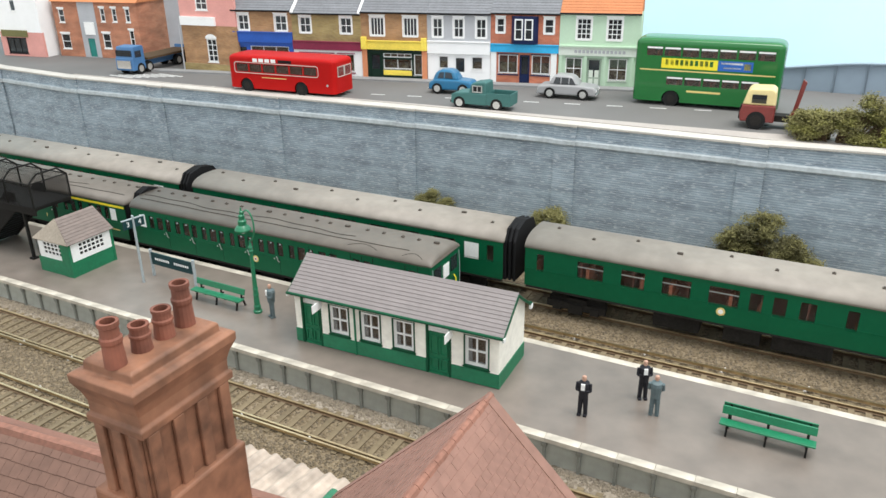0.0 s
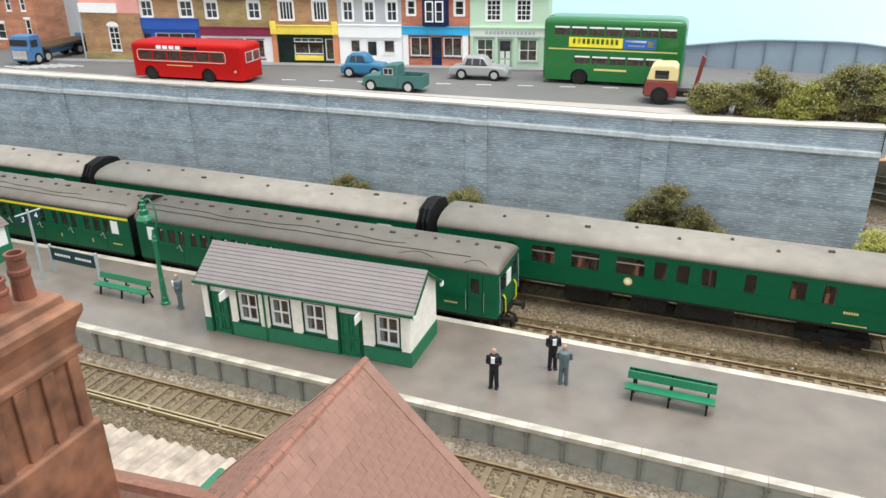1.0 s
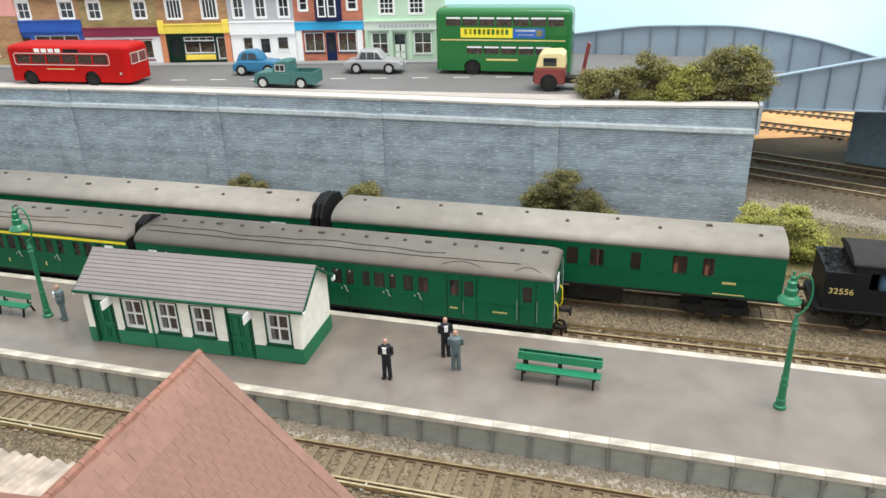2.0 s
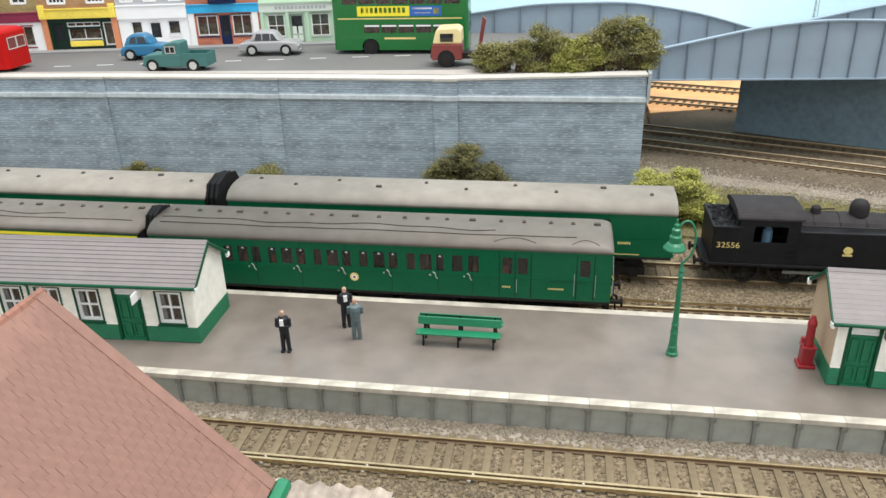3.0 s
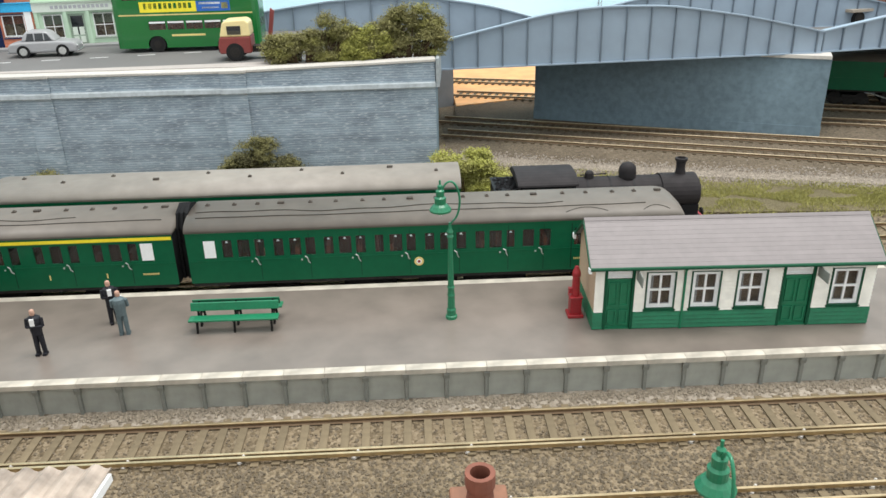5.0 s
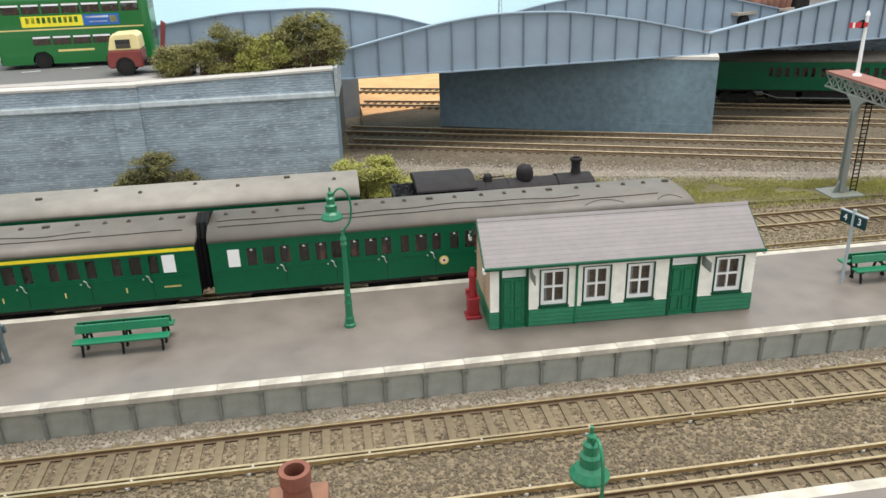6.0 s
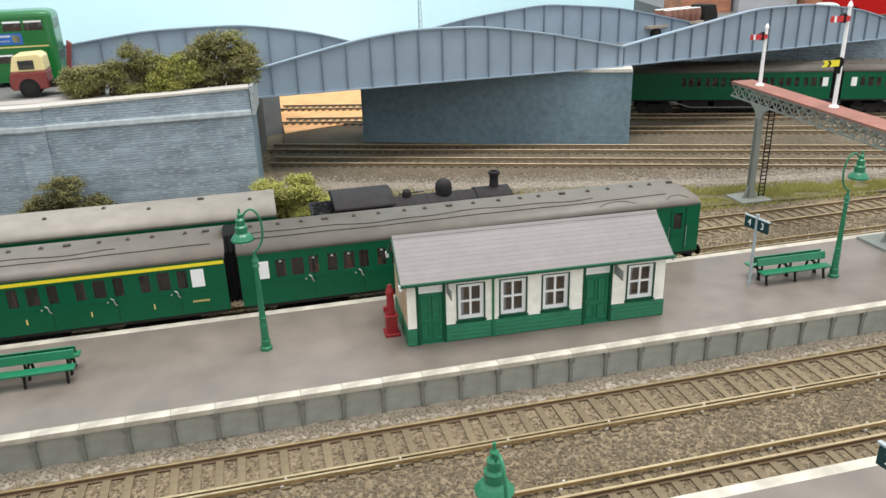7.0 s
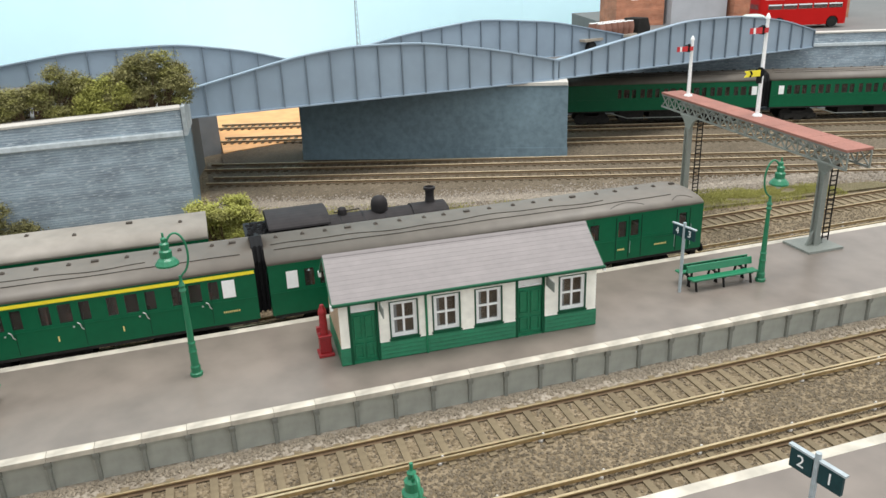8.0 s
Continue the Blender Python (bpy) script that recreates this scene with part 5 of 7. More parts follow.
# ---- shops along the high street ----
BR = dict(
    brown=brick_mat("brown_brick", (0.35, 0.18, 0.08), (0.45, 0.25, 0.115), (0.38, 0.25, 0.15), 1.0, 3.0, 0.4),
    olive=brick_mat("olive_brick", (0.31, 0.22, 0.08), (0.39, 0.3, 0.12), (0.33, 0.26, 0.15), 1.0, 3.0, 0.4),
    red=brick_mat("red_brick", (0.47, 0.12, 0.06), (0.55, 0.17, 0.09), (0.5, 0.25, 0.17), 1.0, 3.0, 0.4),
    orange=brick_mat("orange_brick", (0.4, 0.14, 0.075), (0.48, 0.19, 0.105), (0.5, 0.29, 0.19), 1.0, 3.0, 0.4),
    grey=mat("grey_painted_brick", (0.43, 0.44, 0.465), 0.8, var=0.08),
    mint=mat("mint_render", (0.5, 0.66, 0.5), 0.8, var=0.05),
    pink=mat("pink_render", (0.72, 0.34, 0.3), 0.8, var=0.08),
    paleboard=mat("pale_signboard", (0.68, 0.74, 0.66), 0.6, var=0.04),
    sage=mat("sage_door", (0.3, 0.38, 0.3), 0.6),
    blue=mat("shop_blue", (0.01, 0.085, 0.42), 0.5),
    maroonp=mat("shop_maroon", (0.24, 0.02, 0.06), 0.5),
    yellowp=mat("shop_yellow", (0.9, 0.7, 0.1), 0.5),
    peach=mat("shop_peach", (0.7, 0.27, 0.13), 0.6),
    whitep=mat("shop_white", (0.9, 0.9, 0.9), 0.6, var=0.02, grain=150),
    cyan=mat("shop_cyan", (0.03, 0.42, 0.75), 0.5),
    navy=mat("shop_navy", (0.01, 0.02, 0.07), 0.4),
    darkg=mat("shop_dark_green", (0.01, 0.03, 0.02), 0.5),
    teal=mat("shop_teal", (0.01, 0.2, 0.17), 0.5),
    otile=random_mat("orange_pantile", (0.5, 0.19, 0.08), 0.2, 0.8),
    wares=stone_mat("shop_wares", [(0.4, 0.3, 0.15), (0.15, 0.1, 0.06), (0.5, 0.45, 0.3), (0.2, 0.12, 0.1)], 400, 0.2),
)


def shop(s0, s1, wall, roof, upper, fascia, front, label, fascia_z=(24, 32), eave=60.0, lintel=None, corner_top=None):
    """A terrace shop between s0 and s1 along the street; upper: windows (x0, x1, z0, z1, cols, rows); front: openings of the shopfront."""
    x, y = along(s0)
    t = thing("shop", x, y, RZ - 0.5, 11.5, label, "shop", "high street shops")
    W = s1 - s0 - 0.15
    hol = [u[:4] for u in upper]
    b = bmesh.new()
    wall_cells(b, 0, W, fascia_z[0], eave, 0, 2, hol)
    box(b, 0, 2, 0, 2, 50, eave)
    box(b, W - 2, 2, 0, W, 50, eave)
    box(b, 2, 6, 0, W - 2, 7, eave)
    part("wall", b, wall, t)
    b = bmesh.new()
    wall_cells(b, 0, W, 0, fascia_z[0], 0, 2, [f[:4] for f in front["holes"]])
    part("shopfront", b, front["mat"], t)
    b = bmesh.new()
    box(b, -0.0, -1.4, fascia_z[0], W, -0.02, fascia_z[1])
    box(b, 0.2, -2.2, fascia_z[1] - 0.8, W - 0.2, -1.4, fascia_z[1])
    fs = part("fascia", b, fascia, t, bevel=0.15)
    if front.get("bars"):
        b = bmesh.new()
        x0 = W * 0.2
        while x0 < W * 0.8:
            box(b, x0, -1.55, fascia_z[0] + 2.2, x0 + W * 0.035, -1.4, fascia_z[1] - 2.4)
            x0 += W * 0.05
        part("shop_sign", b, front["bars"], fs, "unreadable lettering")
    for (x0, x1, z0, z1, c, r) in upper:
        window(t, x0, x1, z0, z1, 0.4, M["white"], c, r, 0.55, 0.9, sill=0.8)
        b = bmesh.new()
        box(b, x0 - 0.7, -0.5, z1, x1 + 0.7, 0.3, z1 + 1.6)
        box(b, x0 - 1.3, -1.0, z1 + 1.6, x1 + 1.3, 0.3, z1 + 2.3)
        part("lintel", b, lintel or M["white"], t)
        b = bmesh.new()
        for xa in (x0 - 1.0, x1):
            box(b, xa, -0.25, z0, xa + 1.0, 0.2, z1)
        part("window_surround", b, lintel or M["white"], t)
    for h in front["holes"]:
        x0, x1, z0, z1, c, r, kind = h
        if kind == "door":
            b = bmesh.new()
            wall_cells(b, x0, x1, z0, z1, 1.0, 1.8, [(x0 + 1.6, x1 - 1.6, z0 + 8, z1 - 1.6)])
            d = part("door", b, front["door"], t)
            b = bmesh.new()
            box(b, x0 + 1.6, 1.2, z0 + 8, x1 - 1.6, 1.5, z1 - 1.6)
            part("pane", b, M["glassd"], d)
        else:
            window(t, x0, x1, z0, z1, 0.6, front["frame"], c, r, 0.5, 0.8, sill=0.6, glass=M["glass"])
            b = bmesh.new()
            box(b, x0 + 1, 3, z0, x1 - 1, 5.8, z0 + (z1 - z0) * 0.55)
            part("display", b, BR["wares"], t)
            b = bmesh.new()
            box(b, x0 - 0.8, -0.5, z0 - 1.6, x1 + 0.8, 0.3, z0 - 0.7)
            box(b, x0 - 0.8, -0.5, z1, x1 + 0.8, 0.3, z1 + 0.8)
            part("window_border", b, front["door"], t)
    # roof in courses
    n, D = 10, 50.0
    for i in range(n):
        ya, yb = -1.5 + i / n * (D / 2 + 1.5), -1.5 + (i + 1.1) / n * (D / 2 + 1.5)
        b = bmesh.new()
        za, zb = eave + (ya + 1.5) * 0.75, eave + (yb + 1.5) * 0.75
        ext(b, [(ya, za), (yb, zb - 0.3), (yb, zb + 0.1), (ya, za + 0.5)], "x", 0, W)
        part("tile_course", b, roof, t)
    b = bmesh.new()
    ext(b, [(D / 2, eave), (D, eave), (D / 2, eave + 19.8)], "x", 0, W)
    part("back_roof", b, roof, t)
    b = bmesh.new()
    tube(b, (0, -2.0, eave - 0.2), (W, -2.0, eave - 0.2), 0.7, 0.7, 8)
    part("gutter", b, M["black"], t)
    if wall is BR["olive"]:
        for xv in (-0.2, W - 2.3):
            b = bmesh.new()
            ext(b, [(-2, eave), (D / 2, eave + 20.2), (D / 2, eave + 21.6), (-2, eave + 1.6)], "x", xv, xv + 2.5)
            part("verge", b, M["white"], t)
    return t


def F(m, holes, frame=None, door=None, bars=None):
    return dict(mat=m, holes=holes, frame=frame or M["white"], door=door or m, bars=bars)


shop(5, 66, BR["brown"], M["slateb"], [(6, 17, 40, 54, 2, 2), (44, 56, 40, 54, 2, 2)], BR["blue"], F(BR["blue"], [(16, 56, 12, 26, 3, 1, "win"), (3, 13, 0.5, 26, 1, 1, "door")], bars=None), "brown brick shop with a blue shopfront", (29, 39), 58)
shop(66, 134, BR["olive"], M["slateb"], [(8, 19, 39, 53, 2, 2), (48, 59, 39, 53, 2, 2)], BR["maroonp"], F(BR["whitep"], [(6, 40, 5, 21, 3, 1, "win"), (44, 60, 5, 21, 2, 1, "win")], door=BR["maroonp"]), "olive brick shop with a maroon fascia and white windows", (24, 32), 56)
shop(134, 196, BR["brown"], M["slateb"], [(9, 22, 38, 54, 4, 1), (40, 53, 38, 54, 4, 1)], BR["yellowp"], F(BR["darkg"], [(20, 47, 9, 18.4, 2, 1, "win"), (20, 47, 19.2, 23, 4, 1, "win"), (7, 18, 0.5, 22.5, 1, 1, "door"), (49, 57, 4, 22.5, 1, 1, "win")], door=BR["darkg"]), "brown brick shop with a yellow fascia and peach pilasters", (26, 34), 58)
shop(196, 253, BR["grey"], M["slateb"], [(5, 14, 38, 54, 2, 2), (24, 33, 38, 54, 2, 2), (44, 53, 38, 54, 2, 2)], BR["whitep"], F(BR["whitep"], [(10, 19, 11, 22, 1, 1, "win"), (24, 35, 0.5, 22, 1, 1, "door"), (40, 50, 11, 22, 1, 1, "win")], bars=None), "grey painted shop with a white shopfront", (24, 35), 58, lintel=BR["whitep"])
shop(253, 312, BR["red"], M["slateb"], [(5, 12, 43, 55, 1, 2), (46, 54, 43, 55, 1, 2)], BR["cyan"], F(BR["red"], [(7, 24, 9, 25, 2, 1, "win"), (25.5, 34.5, 0.5, 25, 1, 1, "door"), (36, 52, 9, 25, 2, 1, "win")], frame=M["white"], door=BR["navy"]), "red brick shop with a cyan fascia and navy bay window", (27, 34), 59)
shop(312, 378, BR["mint"], BR["otile"], [(14, 26, 39, 56, 3, 4), (39, 51, 39, 56, 3, 4)], BR["paleboard"], F(BR["mint"], [(6, 20, 6, 24, 2, 2, "win"), (24, 36, 0.5, 24, 1, 1, "door"), (42, 57, 6, 24, 2, 2, "win")], door=BR["sage"], bars=BR["grey"]), "mint green rendered shop with an orange tiled roof", (26, 33), 60)
x, y = along(312)
mint_trim = thing("shop_trim", x, y, RZ - 0.5, 11.5, "mint green pilasters and door panels of the rendered shop", "trim", "", "structure")
for x0 in (0.6, 21.2, 37.6, 59.6):
    b = bmesh.new()
    box(b, x0, -1.2, 0, x0 + 2.6, -0.05, 26)
    part("pilaster", b, BR["mint"], mint_trim, bevel=0.2)
b = bmesh.new()
box(b, 0.2, -2.6, 33, 65.4, -0.05, 34.4)
part("cornice", b, BR["mint"], mint_trim, bevel=0.2)
for z0, z1 in ((2, 7), (8, 14)):
    for x0 in (25.8, 30.6):
        b = bmesh.new()
        box(b, x0, 0.7, z0, x0 + 3.6, 1.0, z1)
        part("door_panel", b, BR["paleboard"], mint_trim, bevel=0.1)
# bay window of the red shop and its dressing
x, y = along(253)
bay = thing("bay_window", x, y, RZ - 0.5, 11.5, "navy first-floor bay window with white sashes", "window")
b = bmesh.new()
ext(b, [(18, 0), (21, -5), (38, -5), (41, 0)], "z", 34.5, 57)
part("bay_body", b, BR["navy"], bay)
for x0, x1 in ((21.6, 28.6), (30.2, 37.2)):
    window(bay, x0, x1, 38, 55, -5.7, M["white"], 1, 2, 0.5, 1.0)
b = bmesh.new()
for x0 in (0.3, 52.5):
    box(b, x0, -0.8, 0, x0 + 5, -0.05, 27)
part("white_pilaster", b, M["white"], bay)
x, y = along(134)
dr = thing("shop_dressing", x, y, RZ - 0.5, 11.5, "peach pilasters and pale consoles of the yellow shop", "trim", "", "structure")
b = bmesh.new()
for x0 in (0.2, 57):
    box(b, x0, -1.2, 0, x0 + 4.6, -0.05, 26)
part("pilaster", b, BR["peach"], dr)
b = bmesh.new()
for x0 in (0, 56.6):
    box(b, x0, -3, 26, x0 + 5, -0.05, 37)
box(b, 20, -0.9, 3.5, 47, -0.05, 8)
part("console", b, BR["yellowp"], dr, bevel=0.5)

# pink corner house and the brick houses farther along
ph = thing("corner_house", -576, 560, RZ - 0.5, 4, "pink rendered house over brown brick, arched window", "house")
b = bmesh.new()
wall_cells(b, 0, 65, 0, 43, 0, 3, [(28, 40, 9, 31)])
box(b, 0, 3, 0, 3, 60, 43)
box(b, 59, 3, 0, 62, 60, 43)
box(b, 3, 8, 0, 59, 9, 43)
part("lower_wall", b, BR["brown"], ph)
b = bmesh.new()
wall_cells(b, 0, 65, 43, 95, 0.1, 3, [(20, 34, 57, 75)])
box(b, 0.1, 3, 43, 3, 60, 95)
part("upper_wall", b, BR["pink"], ph)
window(ph, 28, 40, 9, 31, 0.6, M["white"], 2, 4, 0.6, 1.2, sill=1.0)
window(ph, 20, 34, 57, 75, 0.6, M["white"], 2, 3, 0.6, 1.2, sill=1.0)
b = bmesh.new()
box(b, 1, -2.5, 43, 42, 0, 51)
part("sign_board", b, M["white"], ph, "blank white board")
b = bmesh.new()
ext(b, [(34 + 6.6 * math.cos(a), 31 + 4.2 * math.sin(a)) for a in np.linspace(0, math.pi, 13)], "y", -0.5, 0.3)
part("window_arch", b, M["white"], ph)
b = bmesh.new()
box(b, -0.8, -1.2, 0, 62.5, -0.02, 7)
part("plinth", b, BR["olive"], ph)
b = bmesh.new()
tube(b, (-1.5, -1.5, 0), (-1.5, -1.5, 43), 0.7, 0.7, 8)
part("downpipe", b, BR["grey"], ph)

ch = thing("corner_shop", -776, 572, RZ - 0.5, 8, "orange brick corner shop with a teal door", "house")
b = bmesh.new()
wall_cells(b, 0, 40, 0, 58, 0, 3, [(6, 20, 8, 24), (8, 17, 36, 50)])
wall_cells(b, 66, 130, 0, 58, 0.1, 3.1, [(72, 84, 10, 26), (74, 81, 38, 52), (92, 99, 38, 52), (112, 119, 38, 52), (114, 121, 12, 30)])
box(b, 0, 3, 0, 3, 70, 58)
box(b, 127, 3, 0, 130, 70, 58)
box(b, 3, 9, 0, 127, 10, 58)
part("wall", b, BR["orange"], ch)
b = bmesh.new()
wall_cells(b, 40, 66, 0, 58, -0.2, 3, [(48, 59, 0.5, 20)])
part("corner_bay", b, BR["grey"], ch)
ch.matrix_basis = ch.matrix_basis @ Matrix.Diagonal((0.86, 1, 1, 1))
for w in ((6, 20, 8, 24), (8, 17, 36, 50), (72, 84, 10, 26), (74, 81, 38, 52), (92, 99, 38, 52), (112, 119, 38, 52), (114, 121, 12, 30)):
    window(ch, *w, 0.4, M["white"], 1, 2, 0.5, 1.0, sill=0.9)
    b = bmesh.new()
    box(b, w[0] - 1, -0.5, w[3], w[1] + 1, 0.3, w[3] + 2)
    part("lintel", b, M["white"], ch)
b = bmesh.new()
box(b, 48, 0.6, 0.5, 59, 1.6, 20)
part("door", b, BR["teal"], ch)
b = bmesh.new()
box(b, 47, -1.2, 24, 62, -0.2, 37)
part("sign_board", b, M["white"], ch, "blank white board")
b = bmesh.new()
ext(b, [(-2, 58), (35, 84), (72, 58)], "x", -2, 132)
part("roof", b, BR["otile"], ch)
wh = thing("white_house", -840, 548, RZ - 0.5, 8, "pale grey shop with a pink ground floor", "house")
b = bmesh.new()
wall_cells(b, 0, 60, 26, 95, 0, 3, [(22, 30, 48, 70)])
box(b, 57, 3, 0, 60, 60, 95)
part("upper_wall", b, BR["whitep"], wh)
b = bmesh.new()
wall_cells(b, 0, 60, 0, 26, 0.1, 3, [(8, 36, 3, 20)])
part("lower_wall", b, BR["pink"], wh)
window(wh, 22, 30, 48, 70, 0.5, M["white"], 1, 2, 0.5, 1, sill=0.8)
window(wh, 8, 36, 3, 20, 0.6, M["black"], 3, 1, 0.6, 1, sill=0.8)
b = bmesh.new()
box(b, 4, -1.5, 21, 40, 0, 28)
part("fascia", b, M["leafd"], wh)
# grey end wall between the houses
b = bmesh.new()
box(b, -650, 612, RZ - 0.5, -585, 620, 190)
solid("side_wall", b, BR["grey"], "plain pale grey end wall behind the lorry", "wall", "structure")

# brick buildings beyond the bridge
for i, (xx, w, m) in enumerate(((592, 60, "orange"), (654, 70, "grey"), (726, 150, "orange"))):
    t = thing("warehouse", xx, 850 - i * 22, RZ - 1.6, -10, "tall brick warehouse beyond the bridge", "building", "warehouses")
    b = bmesh.new()
    wall_cells(b, 0, w, 0, 150, 0, 4, [(w * .3, w * .45, 30, 60), (w * .6, w * .75, 30, 60)])
    box(b, 0, 4, 0, w, 60, 150)
    part("wall", b, BR[m], t)
    for k in (.3, .6):
        window(t, w * k, w * (k + .15), 30, 60, 0.6, M["white"], 2, 3, 0.6, 1)

# ---- road vehicles ----


def wheel(t, x, y, r, w=3.0, side=-1):
    b = bmesh.new()
    tube(b, (x, y, r), (x, y + w * -side, r), r, r, 20)
    o = part("wheel", b, M["tyre"], t)
    b = bmesh.new()
    tube(b, (x, y + 0.12 * side, r), (x, y + 0.5 * -side, r), r * 0.6, r * 0.62, 14)
    part("hub", b, M["silver"] if r < 5.6 else M["dirt"], o)


def body_shape(b, prof, w0, w1, top):
    """A side outline pushed across the width, drawn in towards the roof."""
    n = len(prof)
    lo, hi = [], []
    for x, z in prof:
        k = min(max((z - 6) / (top - 6), 0), 1)
        w = w0 + (w1 - w0) * k
        lo.append(b.verts.new((x * MM, -w * MM, z * MM)))
        hi.append(b.verts.new((x * MM, w * MM, z * MM)))
    b.faces.new(lo)
    b.faces.new(hi[::-1])
    for i in range(n):
        j = (i + 1) % n
        b.faces.new((lo[j], lo[i], hi[i], hi[j]))


def car(x, y, rz, colour, label, prof_body, prof_top, w, wheels, r, glass):
    t = thing("car", x, y, RZ - 0.58, rz, label, "car", "cars on the high street")
    top = max(p[1] for p in prof_top)
    b = bmesh.new()
    body_shape(b, prof_body, w, w * 0.96, top)
    part("body", b, colour, t, bevel=1.7)
    b = bmesh.new()
    body_shape(b, prof_top, w * 0.95, w * 0.74, top)
    part("cabin", b, colour, t, bevel=1.9)
    for s in (-1, 1):
        for g in glass:
            b = bmesh.new()
            lo = [b.verts.new((gx * MM, s * (w * 0.95 + (w * 0.74 - w * 0.95) * min(max((gz - 6) / (top - 6), 0), 1) + 0.08) * MM, gz * MM)) for gx, gz in g]
            b.faces.new(lo if s < 0 else lo[::-1])
            r_ = bmesh.ops.extrude_face_region(b, geom=b.faces[:])
            bmesh.ops.translate(b, verts=[v for v in r_["geom"] if isinstance(v, bmesh.types.BMVert)], vec=(0, -s * 0.25 * MM, 0))
            part("side_window", b, M["glassd"], t)
        for wx in wheels:
            wheel(t, wx, s * (w + 0.5), r, 2.6, s)
    L = max(p[0] for p in prof_body)
    b = bmesh.new()
    box(b, -0.7, -w * .9, 3.4, 0.4, w * .9, 4.6)
    box(b, L - 0.4, -w * .9, 3.4, L + 0.7, w * .9, 4.6)
    part("bumper", b, M["chrome"], t, bevel=0.2)
    for s in (-1, 1):
        b = bmesh.new()
        tube(b, (L - 0.6, s * w * .68, 7.2), (L + 0.35, s * w * .68, 7.2), 1.1, 1.0, 12)
        part("headlight", b, M["chrome"], t)
    return t


grey_paint = mat("grey_car_paint", (0.33, 0.33, 0.335), 0.35, var=0.03, coat=0.3)
blue_paint = mat("blue_car_paint", (0.012, 0.145, 0.29), 0.3, var=0.04, coat=0.3)
teal_paint = mat("teal_truck_paint", (0.042, 0.14, 0.13), 0.5, var=0.06)
car(-215, 583, 6, grey_paint, "pale grey saloon car parked by the shops", [(0, 3.2), (46.5, 3.2), (47, 8), (45, 10.3), (33, 11.2), (10, 11), (1.5, 10), (-0.3, 7)], [(9, 10.5), (33.5, 10.8), (28.5, 17.3), (25, 18.4), (15, 18.3), (12, 17)], 9.2, (10.5, 37), 4.4, [[(13, 11.6), (18.5, 11.6), (18.5, 16.6), (14.6, 16.6)], [(19.4, 11.6), (25, 11.6), (25, 16.6), (19.4, 16.6)], [(25.8, 11.6), (30.8, 11.6), (27.6, 16.4), (25.8, 16.6)]])
car(-303, 562, 8, blue_paint, "blue rounded saloon car by the kerb", [(0, 3.2), (38, 3.2), (38.5, 8), (36, 11), (25, 12), (6, 12), (0.5, 9)], [(3, 10), (26.5, 11.5), (22, 18.2), (18, 19.6), (10, 19.4), (6, 16.5)], 8.2, (8, 30), 4.4, [[(8, 12.6), (13.5, 12.6), (13.5, 17.6), (9.8, 17.2)], [(14.5, 12.6), (21.5, 12.6), (19.8, 17.2), (14.5, 17.6)]])
# pick-up truck
pk = thing("pickup_truck", -260, 521, RZ - 0.58, 3, "dull teal pick-up truck with a canvas-topped cab", "truck")
b = bmesh.new()
body_shape(b, [(0, 4), (32, 4), (32, 13.6), (17, 13.8), (15.5, 14.2), (3, 13.2), (0.2, 11.8), (-0.3, 8)], 9.6, 9.4, 21)
part("body", b, teal_paint, pk, bevel=0.8)
b = bmesh.new()
body_shape(b, [(15.5, 13), (31.8, 13), (31.4, 22.6), (28.5, 23.2), (20, 22.0), (18.0, 21.2)], 9.2, 8.4, 21.4)
part("cab", b, teal_paint, pk, bevel=0.9)
b = bmesh.new()
box(b, 32, -9.5, 4.5, 53, 9.5, 7)
for y0 in (-9.6, 8.6):
    box(b, 32, y0, 7, 53, y0 + 1.0, 14.6)
box(b, 52, -8.6, 7, 53, 8.6, 14.4)
box(b, 32, -8.6, 7, 32.6, 8.6, 14.6)
part("load_bed", b, teal_paint, pk, bevel=0.2)
for s in (-1, 1):
    b = bmesh.new()
    tube(b, (-0.6, s * 6.6, 9.6), (0.3, s * 6.6, 9.6), 1.2, 1.2, 12)
    part("headlight", b, M["silver"], pk)
b = bmesh.new()
box(b, -1.2, -9, 5, -0.2, 9, 6.4)
part("bumper", b, M["dirt"], pk, bevel=0.2)
b = bmesh.new()
ext(b, [(17.0, 15), (17.5, 15), (19.0, 21), (18.5, 21)], "y", -8, 8)
part("windscreen", b, M["glassd"], pk)
for s in (-1, 1):
    b = bmesh.new()
    wall_cells(b, 19.2, 28, 14.4, 20.2, s * 9.0 - 0.25, s * 9.0 + 0.25, [(20, 23.3, 15.2, 19.5), (24, 27.2, 15.2, 19.5)])
    wf = part("window_frame", b, M["silver"], pk)
    b = bmesh.new()
    box(b, 19.6, s * 8.95 - 0.15, 14.8, 27.6, s * 8.95 + 0.15, 19.8)
    part("side_window", b, M["glassd"], wf)
    wheel(pk, 7.5, s * 9.8, 5.2, 3, s)
    wheel(pk, 41, s * 9.8, 5.2, 3, s)

pk.matrix_basis = pk.matrix_basis @ Matrix.Scale(0.89, 4)


